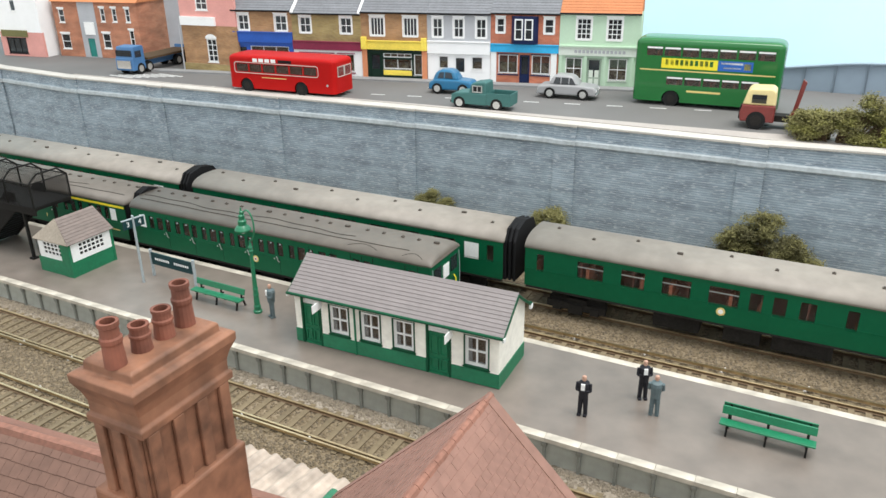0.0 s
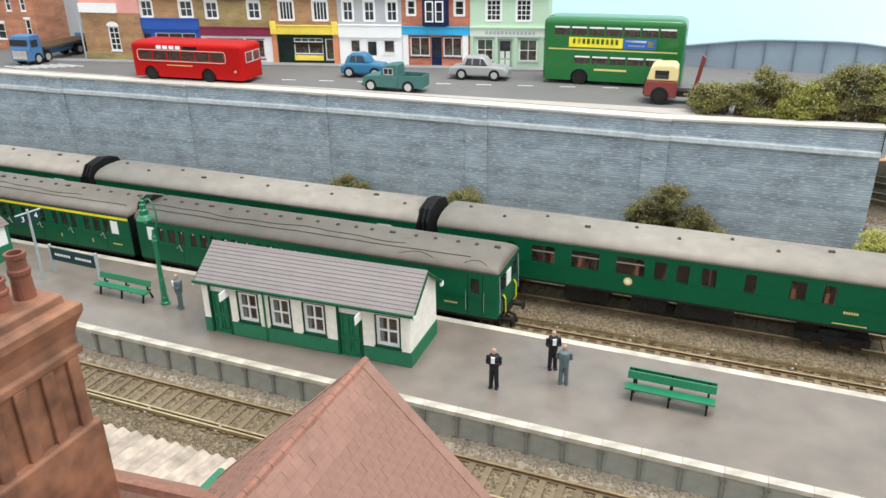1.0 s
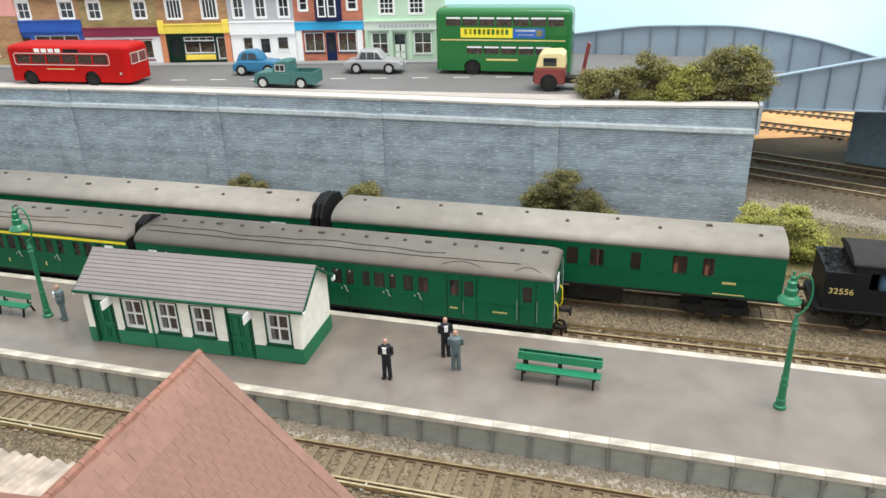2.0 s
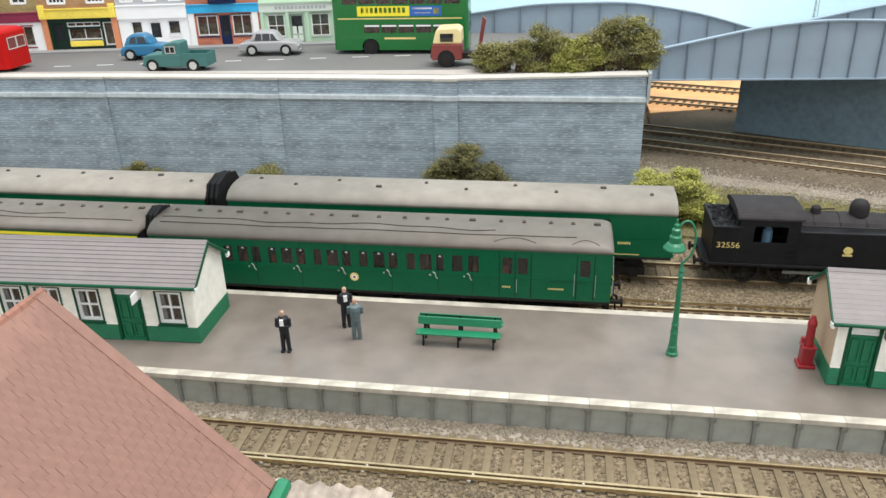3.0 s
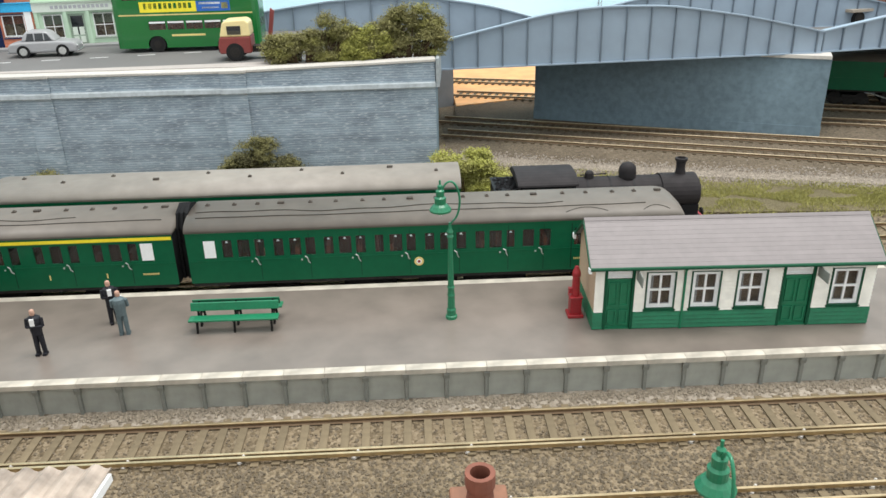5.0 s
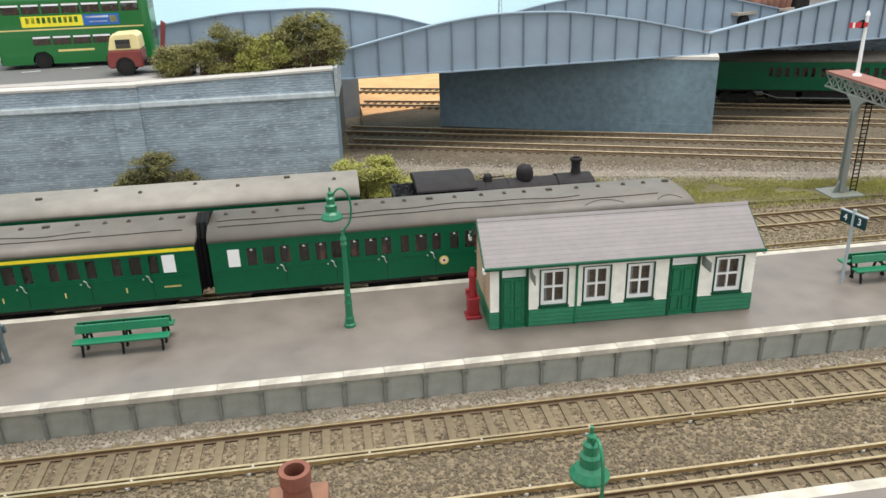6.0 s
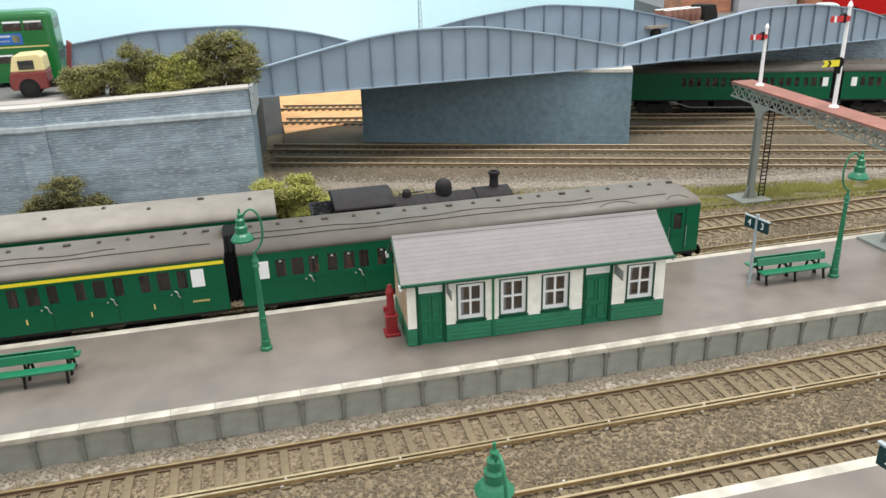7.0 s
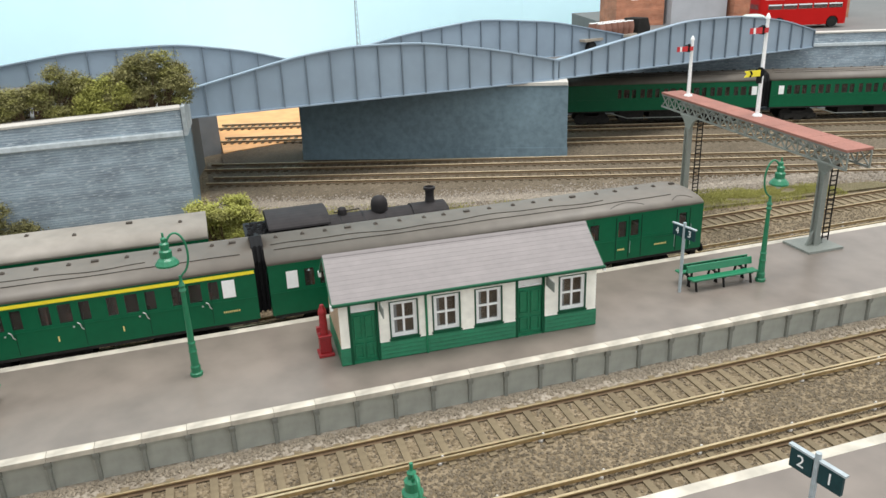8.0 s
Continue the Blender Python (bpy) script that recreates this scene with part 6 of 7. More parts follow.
def bus(x, y, rz, L, H, colour, decks, label, wheels, ads):
    t = thing("bus", x, y, RZ - 0.58, rz, label, "bus", "buses")
    W, rise = 15.5, 4.6 if H > 40 else 3.4
    bands = decks
    holes = [h for d in bands for h in d]
    for s in (-1, 1):
        b = bmesh.new()
        arch = [(wx - k_, wx + k_, 3.2, z_) for wx in wheels for k_, z_ in ((6.6, 6.6), (6.3, 8.2), (5.6, 9.6), (4.4, 10.8), (2.8, 11.6))]
        wall_cells(b, 4.5, L - 4.5, 3.2, H - rise, -0.5, 0.5, holes + arch)
        o = part("side", b, colour, t)
        o.matrix_basis = pose(0, s * (W - 0.5) * MM, 0)
        for h in holes:
            b = bmesh.new()
            box(b, h[0], -0.2, h[2], h[1], 0.2, h[3])
            part("window_pane", b, M["busglass"], o)
            if H < 40:
                continue
            # white strip paints the bright light showing through the top of the pane
            b = bmesh.new()
            box(b, h[0] + 0.3, -0.42 if s < 0 else 0.22, h[3] - 1.5, h[1] - 0.3, -0.22 if s < 0 else 0.42, h[3] - 0.3)
            part("sliding_light", b, M["white"], o)
        for wx in wheels:
            b = bmesh.new()
            tube(b, (wx, s * (W - 0.3), 5.6), (wx, s * (W - 4.5), 5.6), 5.6, 5.6, 22)
            wl = part("wheel", b, M["tyre"], t)
            b = bmesh.new()
            tube(b, (wx, s * (W - 0.1), 5.6), (wx, s * (W - 1), 5.6), 2.8, 2.8, 16)
            part("hub", b, M["dirt"], wl)
    for x0 in (0, L - 1.6):
        b = bmesh.new()
        plan = [(4.5, -W), (2.2, -W + 0.5), (0.9, -W + 1.6), (0.2, -W + 3.2), (0, -W + 5), (0, W - 5), (0.2, W - 3.2), (0.9, W - 1.6), (2.2, W - 0.5), (4.5, W)]
        ext(b, plan if x0 == 0 else [(L - p[0], p[1]) for p in plan], "z", 3.2, H - rise)
        part("end_panel", b, colour, t)
    for x0, x1 in ((-0.12, 0.1), (L - 0.1, L + 0.12)):
        for d in bands:
            for y0, y1 in ((-W + 5, -0.6), (0.6, W - 5)):
                b = bmesh.new()
                box(b, x0, y0, d[0][2], x1, y1, d[0][3])
                part("end_window", b, M["busglass"], t)
    # domed roof, drawn in at both ends
    b = bmesh.new()
    rings = []
    ang = np.linspace(0, math.pi, 17)
    ends = [(0.0, 0.7, 0.0), (0.5, 0.8, 0.4), (1.6, 0.92, 0.68), (3.6, 0.985, 0.88), (6.5, 1.0, 0.97), (11, 1.0, 1.0)]
    for x0, kw, kh in ends + [(L - e[0], e[1], e[2]) for e in ends[::-1]]:
        rings.append([b.verts.new((x0 * MM, kw * W * math.copysign(abs(math.cos(a)) ** 0.42, math.cos(a)) * MM, (H - rise + rise * kh * math.sin(a) ** 0.75) * MM)) for a in ang])
    for p, q in zip(rings, rings[1:]):
        for i in range(len(ang) - 1):
            b.faces.new((p[i], q[i], q[i + 1], p[i + 1]))
    part("roof", b, colour, t, smooth=True)
    b = bmesh.new()
    box(b, 2, -W + 2, 4, L - 2, W - 2, 5)
    for d in bands[1:]:
        box(b, 2, -W + 1.5, d[0][2] - 3, L - 2, W - 1.5, d[0][2] - 2)
    part("floor", b, M["dirt"], t)
    b = bmesh.new()
    for d in bands:
        for i in range(11):
            x0 = 8 + i * (L - 16) / 11
            box(b, x0, -W + 2, d[0][2] - 2, x0 + 1.5, W - 2, d[0][2] + 3)
    part("seat", b, M["tan"], t)
    for nm, m_, x0, x1, z0, z1 in ads:
        for ys in (-W - 0.12, W - 0.02):
            b = bmesh.new()
            box(b, max(x0, 4.6), ys, z0, min(x1, L - 4.6), ys + 0.14, z1)
            part(nm, b, m_, t)
    return t


def window_band(t, x0, x1, z0, z1, y, material):
    """A thin moulding with rounded ends round a row of side windows."""
    b = bmesh.new()
    r, n = 2.2, 6
    loop = []
    for cx, cz, a0 in ((x1 - r, z1 - r, 0), (x0 + r, z1 - r, 90), (x0 + r, z0 + r, 180), (x1 - r, z0 + r, 270)):
        loop += [(cx + r * math.cos(math.radians(a0 + 90 * k / n)), cz + r * math.sin(math.radians(a0 + 90 * k / n))) for k in range(n + 1)]
    for p, q in zip(loop, loop[1:] + loop[:1]):
        tube(b, (p[0], y, p[1]), (q[0], y, q[1]), 0.3, 0.3, 5)
    part("window_moulding", b, material, t)


def row(x0, x1, n, z0, z1, gap=1.3):
    w = (x1 - x0) / n
    return [(x0 + i * w + gap / 2, x0 + (i + 1) * w - gap / 2, z0, z1) for i in range(n)]


ad_blue = mat("advert_blue", (0.02, 0.12, 0.45), 0.5)
bus(-141, 600, 2, 104, 50, M["busgreen"], [row(24, 90, 5, 16, 22), row(8, 98.5, 7, 36.8, 43.4)], "green double-deck bus with yellow and blue advert panel", (29, 88), [
    ("cream_band", M["gold"], 1.5, 102.5, 26.0, 26.9), ("advert_panel", M["yellow"], 20, 60, 28.2, 35.4), ("advert_panel", ad_blue, 60.2, 84, 28.2, 35.4),
    ("fleet_name", M["gold"], 40, 64, 11.2, 12.6), ("advert_disc", M["yellow"], 78, 82.5, 29.6, 34)] + [("advert_lettering", M["busgreen"], 23 + i * 3.5, 25.2 + i * 3.5, 30.6, 34.4) for i in range(10)] + [("advert_lettering", M["white"], 62, 77, 33, 34.3), ("advert_lettering", M["white"], 64, 76, 30, 31)])
red_bus = bus(-464, 511.5, 4, 104, 31, M["busred"], [row(8, 88, 6, 17, 23.6)], "red single-deck bus with cream window moulding", (18, 72), [
    ("fleet_name", M["gold"], 34, 58, 12.6, 13.2), ("white_lettering", M["white"], 26, 30.5, 25.4, 28.2), ("white_lettering", M["white"], 32, 36.5, 25.4, 28.2), ("white_lettering", M["white"], 38, 42.5, 25.4, 28.2), ("white_lettering", M["white"], 44, 48.5, 25.4, 28.2), ("destination_blind", M["black"], 51, 64, 25.4, 28.0)])
for ys in (-15.6, 15.6):
    window_band(red_bus, 7, 89, 16, 24.6, ys, M["capstone"])
    for wx in (18, 72):
        b = bmesh.new()
        for k in range(12):
            a0, a1 = math.pi * k / 12, math.pi * (k + 1) / 12
            tube(b, (wx + 7 * math.cos(a0), ys, 4.6 + 7.4 * math.sin(a0)), (wx + 7 * math.cos(a1), ys, 4.6 + 7.4 * math.sin(a1)), 0.35, 0.35, 5)
        part("arch_moulding", b, M["busred"], red_bus)
    b = bmesh.new()
    tube(b, (97, ys * 0.985, 10), (97, ys * 1.01, 10), 1.0, 1.0, 12)
    part("lamp", b, M["silver"], red_bus)
for y0, y1 in ((-10.2, -0.4), (0.4, 10.2)):
    b = bmesh.new()
    for p, q in (((y0, 16.4), (y1, 16.4)), ((y1, 16.4), (y1, 24.2)), ((y1, 24.2), (y0, 24.2)), ((y0, 24.2), (y0, 16.4))):
        tube(b, (104.25, p[0], p[1]), (104.25, q[0], q[1]), 0.3, 0.3, 5)
    part("window_moulding", b, M["capstone"], red_bus)
bus(690, 726, -16, 96, 50, M["busred"], [row(8, 90, 5, 20, 25.5), row(8, 90, 5, 36, 42)], "red double-deck bus beyond the bridge", (22, 80), [("cream_band", M["white"], 1.5, 94, 30.2, 31.0)])
# lorry cab (tractor unit)
tr = thing("tractor_unit", -56, 546, RZ - 0.58, 3, "maroon and cream lorry tractor unit without trailer", "lorry")
cream_paint = mat("cream_cab_paint", (0.74, 0.61, 0.3), 0.4, var=0.04)
mar_paint = mat("maroon_cab_paint", (0.2, 0.035, 0.03), 0.4)
b = bmesh.new()
body_shape(b, [(0, 5), (21, 5), (21, 16), (0.5, 16), (-0.8, 10)], 10.5, 10.3, 28)
part("lower_cab", b, mar_paint, tr, bevel=0.8)
b = bmesh.new()
body_shape(b, [(0.6, 16), (21, 16), (20.5, 25), (18, 27), (5, 26.5), (3, 25)], 10.3, 9.4, 27)
part("upper_cab", b, cream_paint, tr, bevel=1.2)
for s in (-1, 1):
    b = bmesh.new()
    box(b, 6, s * 10.0 - 0.3, 17.5, 15, s * 10.0 + 0.3, 23)
    part("side_window", b, M["glassd"], tr, bevel=0.1)
    for wx in (10, 36):
        wheel(tr, wx, s * 10.8, 6, 4.5, s)
b = bmesh.new()
box(b, 18, -5, 5, 46, 5, 9)
part("chassis", b, M["dirt"], tr)
b = bmesh.new()
body_shape(b, [(30, 9), (44, 9), (44, 12), (34, 12), (37.5, 31), (35, 33), (31.5, 12)], 2.0, 2.0, 34)
part("jib", b, mar_paint, tr)
b = bmesh.new()
box(b, -1.2, -8, 6, -0.5, 8, 13)
part("radiator_grille", b, M["dirt"], tr)
# flatbed lorry
fl = thing("flatbed_lorry", -608, 513, RZ - 0.58, 97, "blue flatbed lorry with a bare timber deck", "lorry")
lor_blue = mat("lorry_blue", (0.06, 0.17, 0.36), 0.45)
b = bmesh.new()
body_shape(b, [(0, 4), (17, 4), (17, 25), (15, 26.5), (3, 26), (1, 17), (0, 15)], 10.5, 10, 26)
part("cab", b, lor_blue, fl, bevel=0.8)
b = bmesh.new()
box(b, 0.2, -9, 17.5, 0.9, 9, 23)
for s in (-1, 1):
    box(b, 4, s * 10.2 - 0.3, 16, 12, s * 10.2 + 0.3, 22)
part("cab_window", b, M["glassd"], fl)
b = bmesh.new()
box(b, -0.9, -8, 6, 0, 8, 13.5)
part("radiator_grille", b, M["chrome"], fl)
b = bmesh.new()
box(b, 19, -12, 12, 90, 12, 14)
part("deck", b, M["twig"], fl)
b = bmesh.new()
box(b, 16, -6, 6, 88, 6, 12)
box(b, 89, -12, 12, 90.5, 12, 17)
part("chassis", b, lor_blue, fl)
for s in (-1, 1):
    for wx in (10, 22, 66, 80):
        wheel(fl, wx, s * 10.6, 5.2, 4, s)
# flat wagon with barrels on the bridge
fw = thing("flat_truck", 468, 712, 68.5, 20, "flat lorry carrying brown barrels on the bridge", "lorry")
b = bmesh.new()
box(b, 0, -12, 12, 80, 12, 14.5)
part("deck", b, M["hiptan"], fw)
b = bmesh.new()
box(b, 4, -5, 5, 100, 5, 12)
part("chassis", b, M["dirt"], fw)
b = bmesh.new()
body_shape(b, [(82, 6), (102, 6), (104, 18), (100, 29), (84, 29)], 11, 10, 29)
part("cab", b, M["dirt"], fw, bevel=1)
for i in range(6):
    for j in (-1, 1):
        b = bmesh.new()
        lathe(b, [(4, 14.5), (4.8, 20), (4.8, 22), (4, 27)], 30 + i * 9, j * 5.5, 0, 14)
        barrel = part("barrel", b, M["ridge"], fw)
        b = bmesh.new()
        tube(b, (30 + i * 9, j * 5.5, 27.02), (30 + i * 9, j * 5.5, 27.5), 3.7, 3.7, 14)
        part("barrel_head", b, M["white"], barrel)
for s in (-1, 1):
    for wx in (12, 62, 92):
        wheel(fw, wx, s * 11, 6, 4, s)
# pale car whose roof shows over the girder end
pale_paint = mat("pale_car_paint", (0.62, 0.7, 0.64), 0.35, var=0.03, coat=0.2)
pc = car(640, 694, -14, pale_paint, "pale green-white saloon car beyond the bridge parapet", [(0, 3.2), (46.5, 3.2), (47, 8), (45, 10.3), (33, 11.2), (10, 11), (1.5, 10), (-0.3, 7)], [(7, 10.5), (35, 10.8), (29.5, 18.3), (25, 19.6), (14, 19.4), (10, 17.6)], 9.2, (10.5, 37), 4.4, [[(12, 11.8), (18.5, 11.8), (18.5, 17.2), (13.4, 17.0)], [(19.4, 11.8), (25, 11.8), (25, 17.2), (19.4, 17.2)], [(25.8, 11.8), (31.6, 11.8), (28.0, 17.0), (25.8, 17.2)]])
pc.location.z = (RZ - 1.58) * MM

# ---- platform furniture ----


def lamp(x, y, rz, label="green cast-iron swan-neck platform lamp", low=0.0):
    t = thing("platform_lamp", x, y, PZ, rz, label, "lamp post", "platform lamps")
    b = bmesh.new()
    lathe(b, [(2.4, low), (2.4, 1.2 + low), (1.9, 1.6), (1.9, 4), (1.6, 4.6), (1.45, 10), (1.65, 10.5), (1.45, 11.2), (1.3, 13.5), (1.55, 14), (1.25, 14.8), (0.85, 35), (1.4, 36), (0.9, 37), (1.3, 38), (0.7, 39.5), (0.5, 42)], n=14)
    part("post", b, M["lampgreen"], t)
    b = bmesh.new()
    pts = [(0, 0, 41)] + [(0.2 + 3.8 * math.cos(a), 0, 50.4 + 8.2 * math.sin(a)) for a in np.linspace(-1.3, 2.85, 18)]
    swept_tube(b, pts, 0.42, 8)
    part("swan_neck", b, M["lampgreen"], t, smooth=True)
    b = bmesh.new()
    lathe(b, [(4.2, 0), (4.3, 0.7), (3.2, 2.2), (2.2, 3.0), (2.3, 5.4), (1.6, 6.0), (1.7, 8.2), (0.9, 8.8), (1.0, 10.2), (0.4, 10.8), (0.4, 12.4)], -3.6, 0, 47.0, 16)
    part("shade", b, M["lampgreen"], t)
    b = bmesh.new()
    lathe(b, [(0.8, -1.6), (1.9, -0.6), (1.9, 0.1)], -3.6, 0, 46.9, 12)
    part("lamp_glass", b, M["lampglass"], t)
    for ch_ in t.children:
        ch_.location.z = -low * MM
    return t


lamp(84.8, 281, 8)
lamp(342, 274.5, 175)
lamp(-259, 278, 0)
lamp(131.6, 125.4, -90, low=7.0)


def bench(x, y, rz, label, L=35.5, sides=(1, -1)):
    """Wooden seats on three iron frames, back to back where there are two sides."""
    t = thing("bench", x, y, PZ, rz, label, "bench", "platform benches")
    for i in range(3):
        xc = 3 + i * (L - 6) / 2
        b = bmesh.new()
        for s in sides:
            for q in ([(-2.7, 0), (-1.9, 0), (-0.6, 5.0), (-1.4, 5.0)], [(2.6, 5.0), (3.4, 5.0), (5.2, 0.0), (4.4, 0.0)], [(-2.6, 4.8), (4.2, 4.8), (4.2, 5.4), (-2.6, 5.4)], [(2.0, 5.3), (2.7, 5.3), (3.2, 10.6), (2.6, 10.6)]):
                ext(b, [(p[0] if s > 0 else 8.4 - p[0], p[1]) for p in q], "x", xc - 0.4 + (0.0 if s > 0 else 0.06), xc + 0.4 + (0.0 if s > 0 else 0.06))
        part("leg", b, M["iron"], t)
    for s in sides:
        def m(v):
            return v if s > 0 else 8.4 - v
        b = bmesh.new()
        box(b, 0, min(m(-3.2), m(1.4)), 5.4, L, max(m(-3.2), m(1.4)), 6.2)
        part("seat_board", b, M["lampgreen"], t, bevel=0.2)
        b = bmesh.new()
        ext(b, [(m(1.7), 7.9), (m(2.3), 7.9), (m(3.2), 11.2), (m(2.5), 11.2)], "x", 0.2, L - 0.2)
        part("back_board", b, M["lampgreen"], t, bevel=0.2)
    return t


bench(-20, 278.5, -0.5, "green back-to-back wooden platform bench on iron legs")
bench(-303, 277, -1, "green wooden platform bench beside a lamp post", sides=(1,))
bench(304, 277, -1, "green back-to-back wooden platform bench under a platform number sign")


def number_sign(x, y, rz, left, right, z=PZ, h=36):
    t = thing("platform_sign", x, y, z, rz, "black platform number sign on a grey post", "sign", "platform number signs")
    b = bmesh.new()
    tube(b, (0, 0, 0), (0, 0, h), 0.75, 0.7, 10)
    part("post", b, M["palepost"], t)
    for s, txt in ((-1, left), (1, right)):
        b = bmesh.new()
        box(b, min(0.8 * s, 6.6 * s), -0.5, h - 7.2, max(0.8 * s, 6.6 * s), 0.5, h - 2.0)
        p = part("sign_plate", b, M["signteal"], t, bevel=0.1)
        b = bmesh.new()
        box(b, min(0.6 * s, 7.2 * s), -0.6, h - 2.0, max(0.6 * s, 7.2 * s), 0.6, h - 1.5)
        part("sign_rim", b, M["palepost"], p)
        writing("numeral", txt, 4.2, M["white"], p, (3.7 * s, -0.58, h - 4.6))
    return t


number_sign(-344.7, 278, 80, "3", "4", h=42)
number_sign(299.7, 277.5, -80, "4", "3", h=34)
number_sign(220.5, 113, -80, "2", "1", h=43)
nb = thing("name_board", -345, 288, PZ, -2, "dark green station name board on grey posts", "sign")
for xx in (-2, 33):
    b = bmesh.new()
    tube(b, (xx, 0, 0), (xx, 0, 17), 0.9, 0.9, 8)
    part("post", b, M["palepost"], nb)
b = bmesh.new()
box(b, -1, -0.8, 8, 32, 0, 15.5)
bd = part("board", b, M["signteal"], nb)
b = bmesh.new()
for i in range(16):
    if i not in (7, 8):
        box(b, 2.2 + i * 1.75, -0.95, 11.2, 3.3 + i * 1.75, -0.8, 12.6)
part("lettering", b, M["white"], bd, "unreadable white lettering")

hy = thing("hydrant", 135.2, 279, PZ, 0, "dark red cast-iron hydrant beside the building", "hydrant")
b = bmesh.new()
box(b, -3.2, -3.2, 0, 3.2, 3.2, 1.4)
box(b, -2.3, -2.3, 1.4, 2.3, 2.3, 8.5)
box(b, -2.7, -2.7, 8.5, 2.7, 2.7, 9.3)
part("base", b, M["hydrant"], hy, bevel=0.3)
b = bmesh.new()
lathe(b, [(1.7, 9.3), (1.5, 17.5), (1.8, 18), (1.7, 19.4), (1.0, 21.2), (0.8, 22)], 0, 0, 0, 14)
box(b, -3.0, -0.8, 10.5, -1.2, 0.8, 12.6)
part("barrel", b, M["hydrant"], hy)


def figure(x, y, rz, material, label, arms=True):
    """A painted figurine as one plain mesh."""
    b = bmesh.new()
    for s in (-1, 1):
        tube(b, (s * 1.3, 0, 0.3), (s * 0.9, 0, 9.5), 0.85, 1.15, 8)
        box(b, s * 1.3 - 0.7, -1.7, 0, s * 1.3 + 0.7, 0.9, 0.9)
        tube(b, (s * 2.6, 0, 15.6), (s * 2.9, -0.6, 12.4), 0.75, 0.65, 8)
        tube(b, (s * 2.9, -0.6, 12.4), (s * 0.4, -2.0, 12.9), 0.65, 0.5, 8)
    lathe(b, [(1.9, 9), (2.1, 11), (2.5, 14.5), (2.3, 16), (1.0, 16.8), (0.8, 17)], 0, 0, 0, 12)
    me = mesh_of("figurine", b, material, False)
    me.materials.append(M["skin"])
    me.materials.append(M["white"])
    b = bmesh.new()
    b.from_mesh(me)
    n0 = len(b.faces)
    lathe(b, [(0.45, 16.6), (0.9, 17.3), (1.0, 18.3), (0.85, 19.1), (0.3, 19.5)], 0, -0.2, 0, 10)
    b.faces.ensure_lookup_table()
    for f in b.faces[n0:]:
        f.material_index = 1
    n1 = len(b.faces)
    box(b, -0.8, -2.5, 13.4, 0.8, -1.6, 16.2)
    b.faces.ensure_lookup_table()
    for f in b.faces[n1:]:
        f.material_index = 2
    b.to_mesh(me)
    b.free()
    ob = new("figurine", me)
    ob.matrix_basis = pose(x * MM, y * MM, PZ * MM, 0, 0, rz)
    return tagged(ob, label, "figurine", "platform figurines")


figure(-73.2, 265, 5, M["suit"], "painted figurine in a dark suit on the platform")
figure(-53.5, 288, 25, M["suit"], "painted figurine in a black suit facing another")
figure(-46.2, 278, 190, M["greysuit"], "painted figurine in a grey suit facing another")
figure(-248, 277, -30, M["greysuit"], "painted figurine in a dark jacket by the lamp post")

# footbridge at the far end
fb = thing("footbridge", -420, 240, 0, 0, "dark iron mesh-sided footbridge with stairs down to the platform", "footbridge")
b = bmesh.new()
box(b, -120, 30, 50, 0, 56, 52)
box(b, -120, 30, 47, 0, 31, 50)
box(b, -120, 55, 47, 0, 56, 50)
part("deck", b, M["iron"], fb)
for xx, yy in ((-16, 33), (-16, 54), (-110, 33), (-110, 54)):
    b = bmesh.new()
    box(b, xx - 0.8, yy - 0.8, 15, xx + 0.8, yy + 0.8, 50)
    box(b, xx - 2, yy - 2, 15, xx + 2, yy + 2, 16)
    part("post", b, M["iron"], fb)


def mesh_side(name, p, q, h):
    """A fine crossed mesh between two points, h high."""
    p, q = Vector(p), Vector(q)
    L = (q - p).length
    b = bmesh.new()
    n = int(L / 1.7)
    for i in range(-int(h / 1.7), n):
        for s in (0, 1):
            a0, a1 = i * 1.7, i * 1.7 + h
            z0, z1 = 0.0, h
            if a0 < 0:
                z0, a0 = -a0, 0.0
            if a1 > L:
                z1, a1 = h - (a1 - L), L
            if s:
                z0, z1 = h - z0, h - z1
            if abs(a1 - a0) > 0.3:
                tube(b, p + (q - p) * (a0 / L) + Vector((0, 0, z0)), p + (q - p) * (a1 / L) + Vector((0, 0, z1)), 0.16, 0.16, 3)
    for z in (0, h):
        tube(b, p + Vector((0, 0, z)), q + Vector((0, 0, z)), 0.45, 0.45, 5)
    part(name, b, M["iron"], fb)


mesh_side("side_mesh", (-72, 30, 52), (0, 30, 52), 15)
mesh_side("side_mesh", (-72, 56, 52), (0, 56, 52), 15)
mesh_side("end_mesh", (0, 30, 52), (0, 56, 52), 15)
for xx in (0, -24, -48, -72):
    b = bmesh.new()
    path_tube(b, [(xx, 30, 52), (xx, 30, 67), (xx, 36, 72), (xx, 50, 72), (xx, 56, 67), (xx, 56, 52)], 0.6, 5)
    part("hoop", b, M["iron"], fb)
for i in range(14):
    b = bmesh.new()
    box(b, -29 - i * 2.9, 34, 49 - i * 2.5, -24 - i * 2.9, 54, 50 - i * 2.5)
    part("stair_tread", b, M["iron"], fb)
for yy in (33, 54):
    b = bmesh.new()
    ext(b, [(-22, 47), (-66, 13), (-72, 15), (-72, 20), (-30, 58), (-22, 58)], "y", yy, yy + 1)
    part("stair_string", b, M["iron"], fb)

# ---- signal gantry ----
ga = thing("signal_gantry", 397, 301, PZ, 0, "grey lattice signal gantry with red-brown walkway spanning the lines", "signal gantry")
WZ = 72.0 - PZ


def gant(y):
    return 0.0 + (y - 0) * 0.09


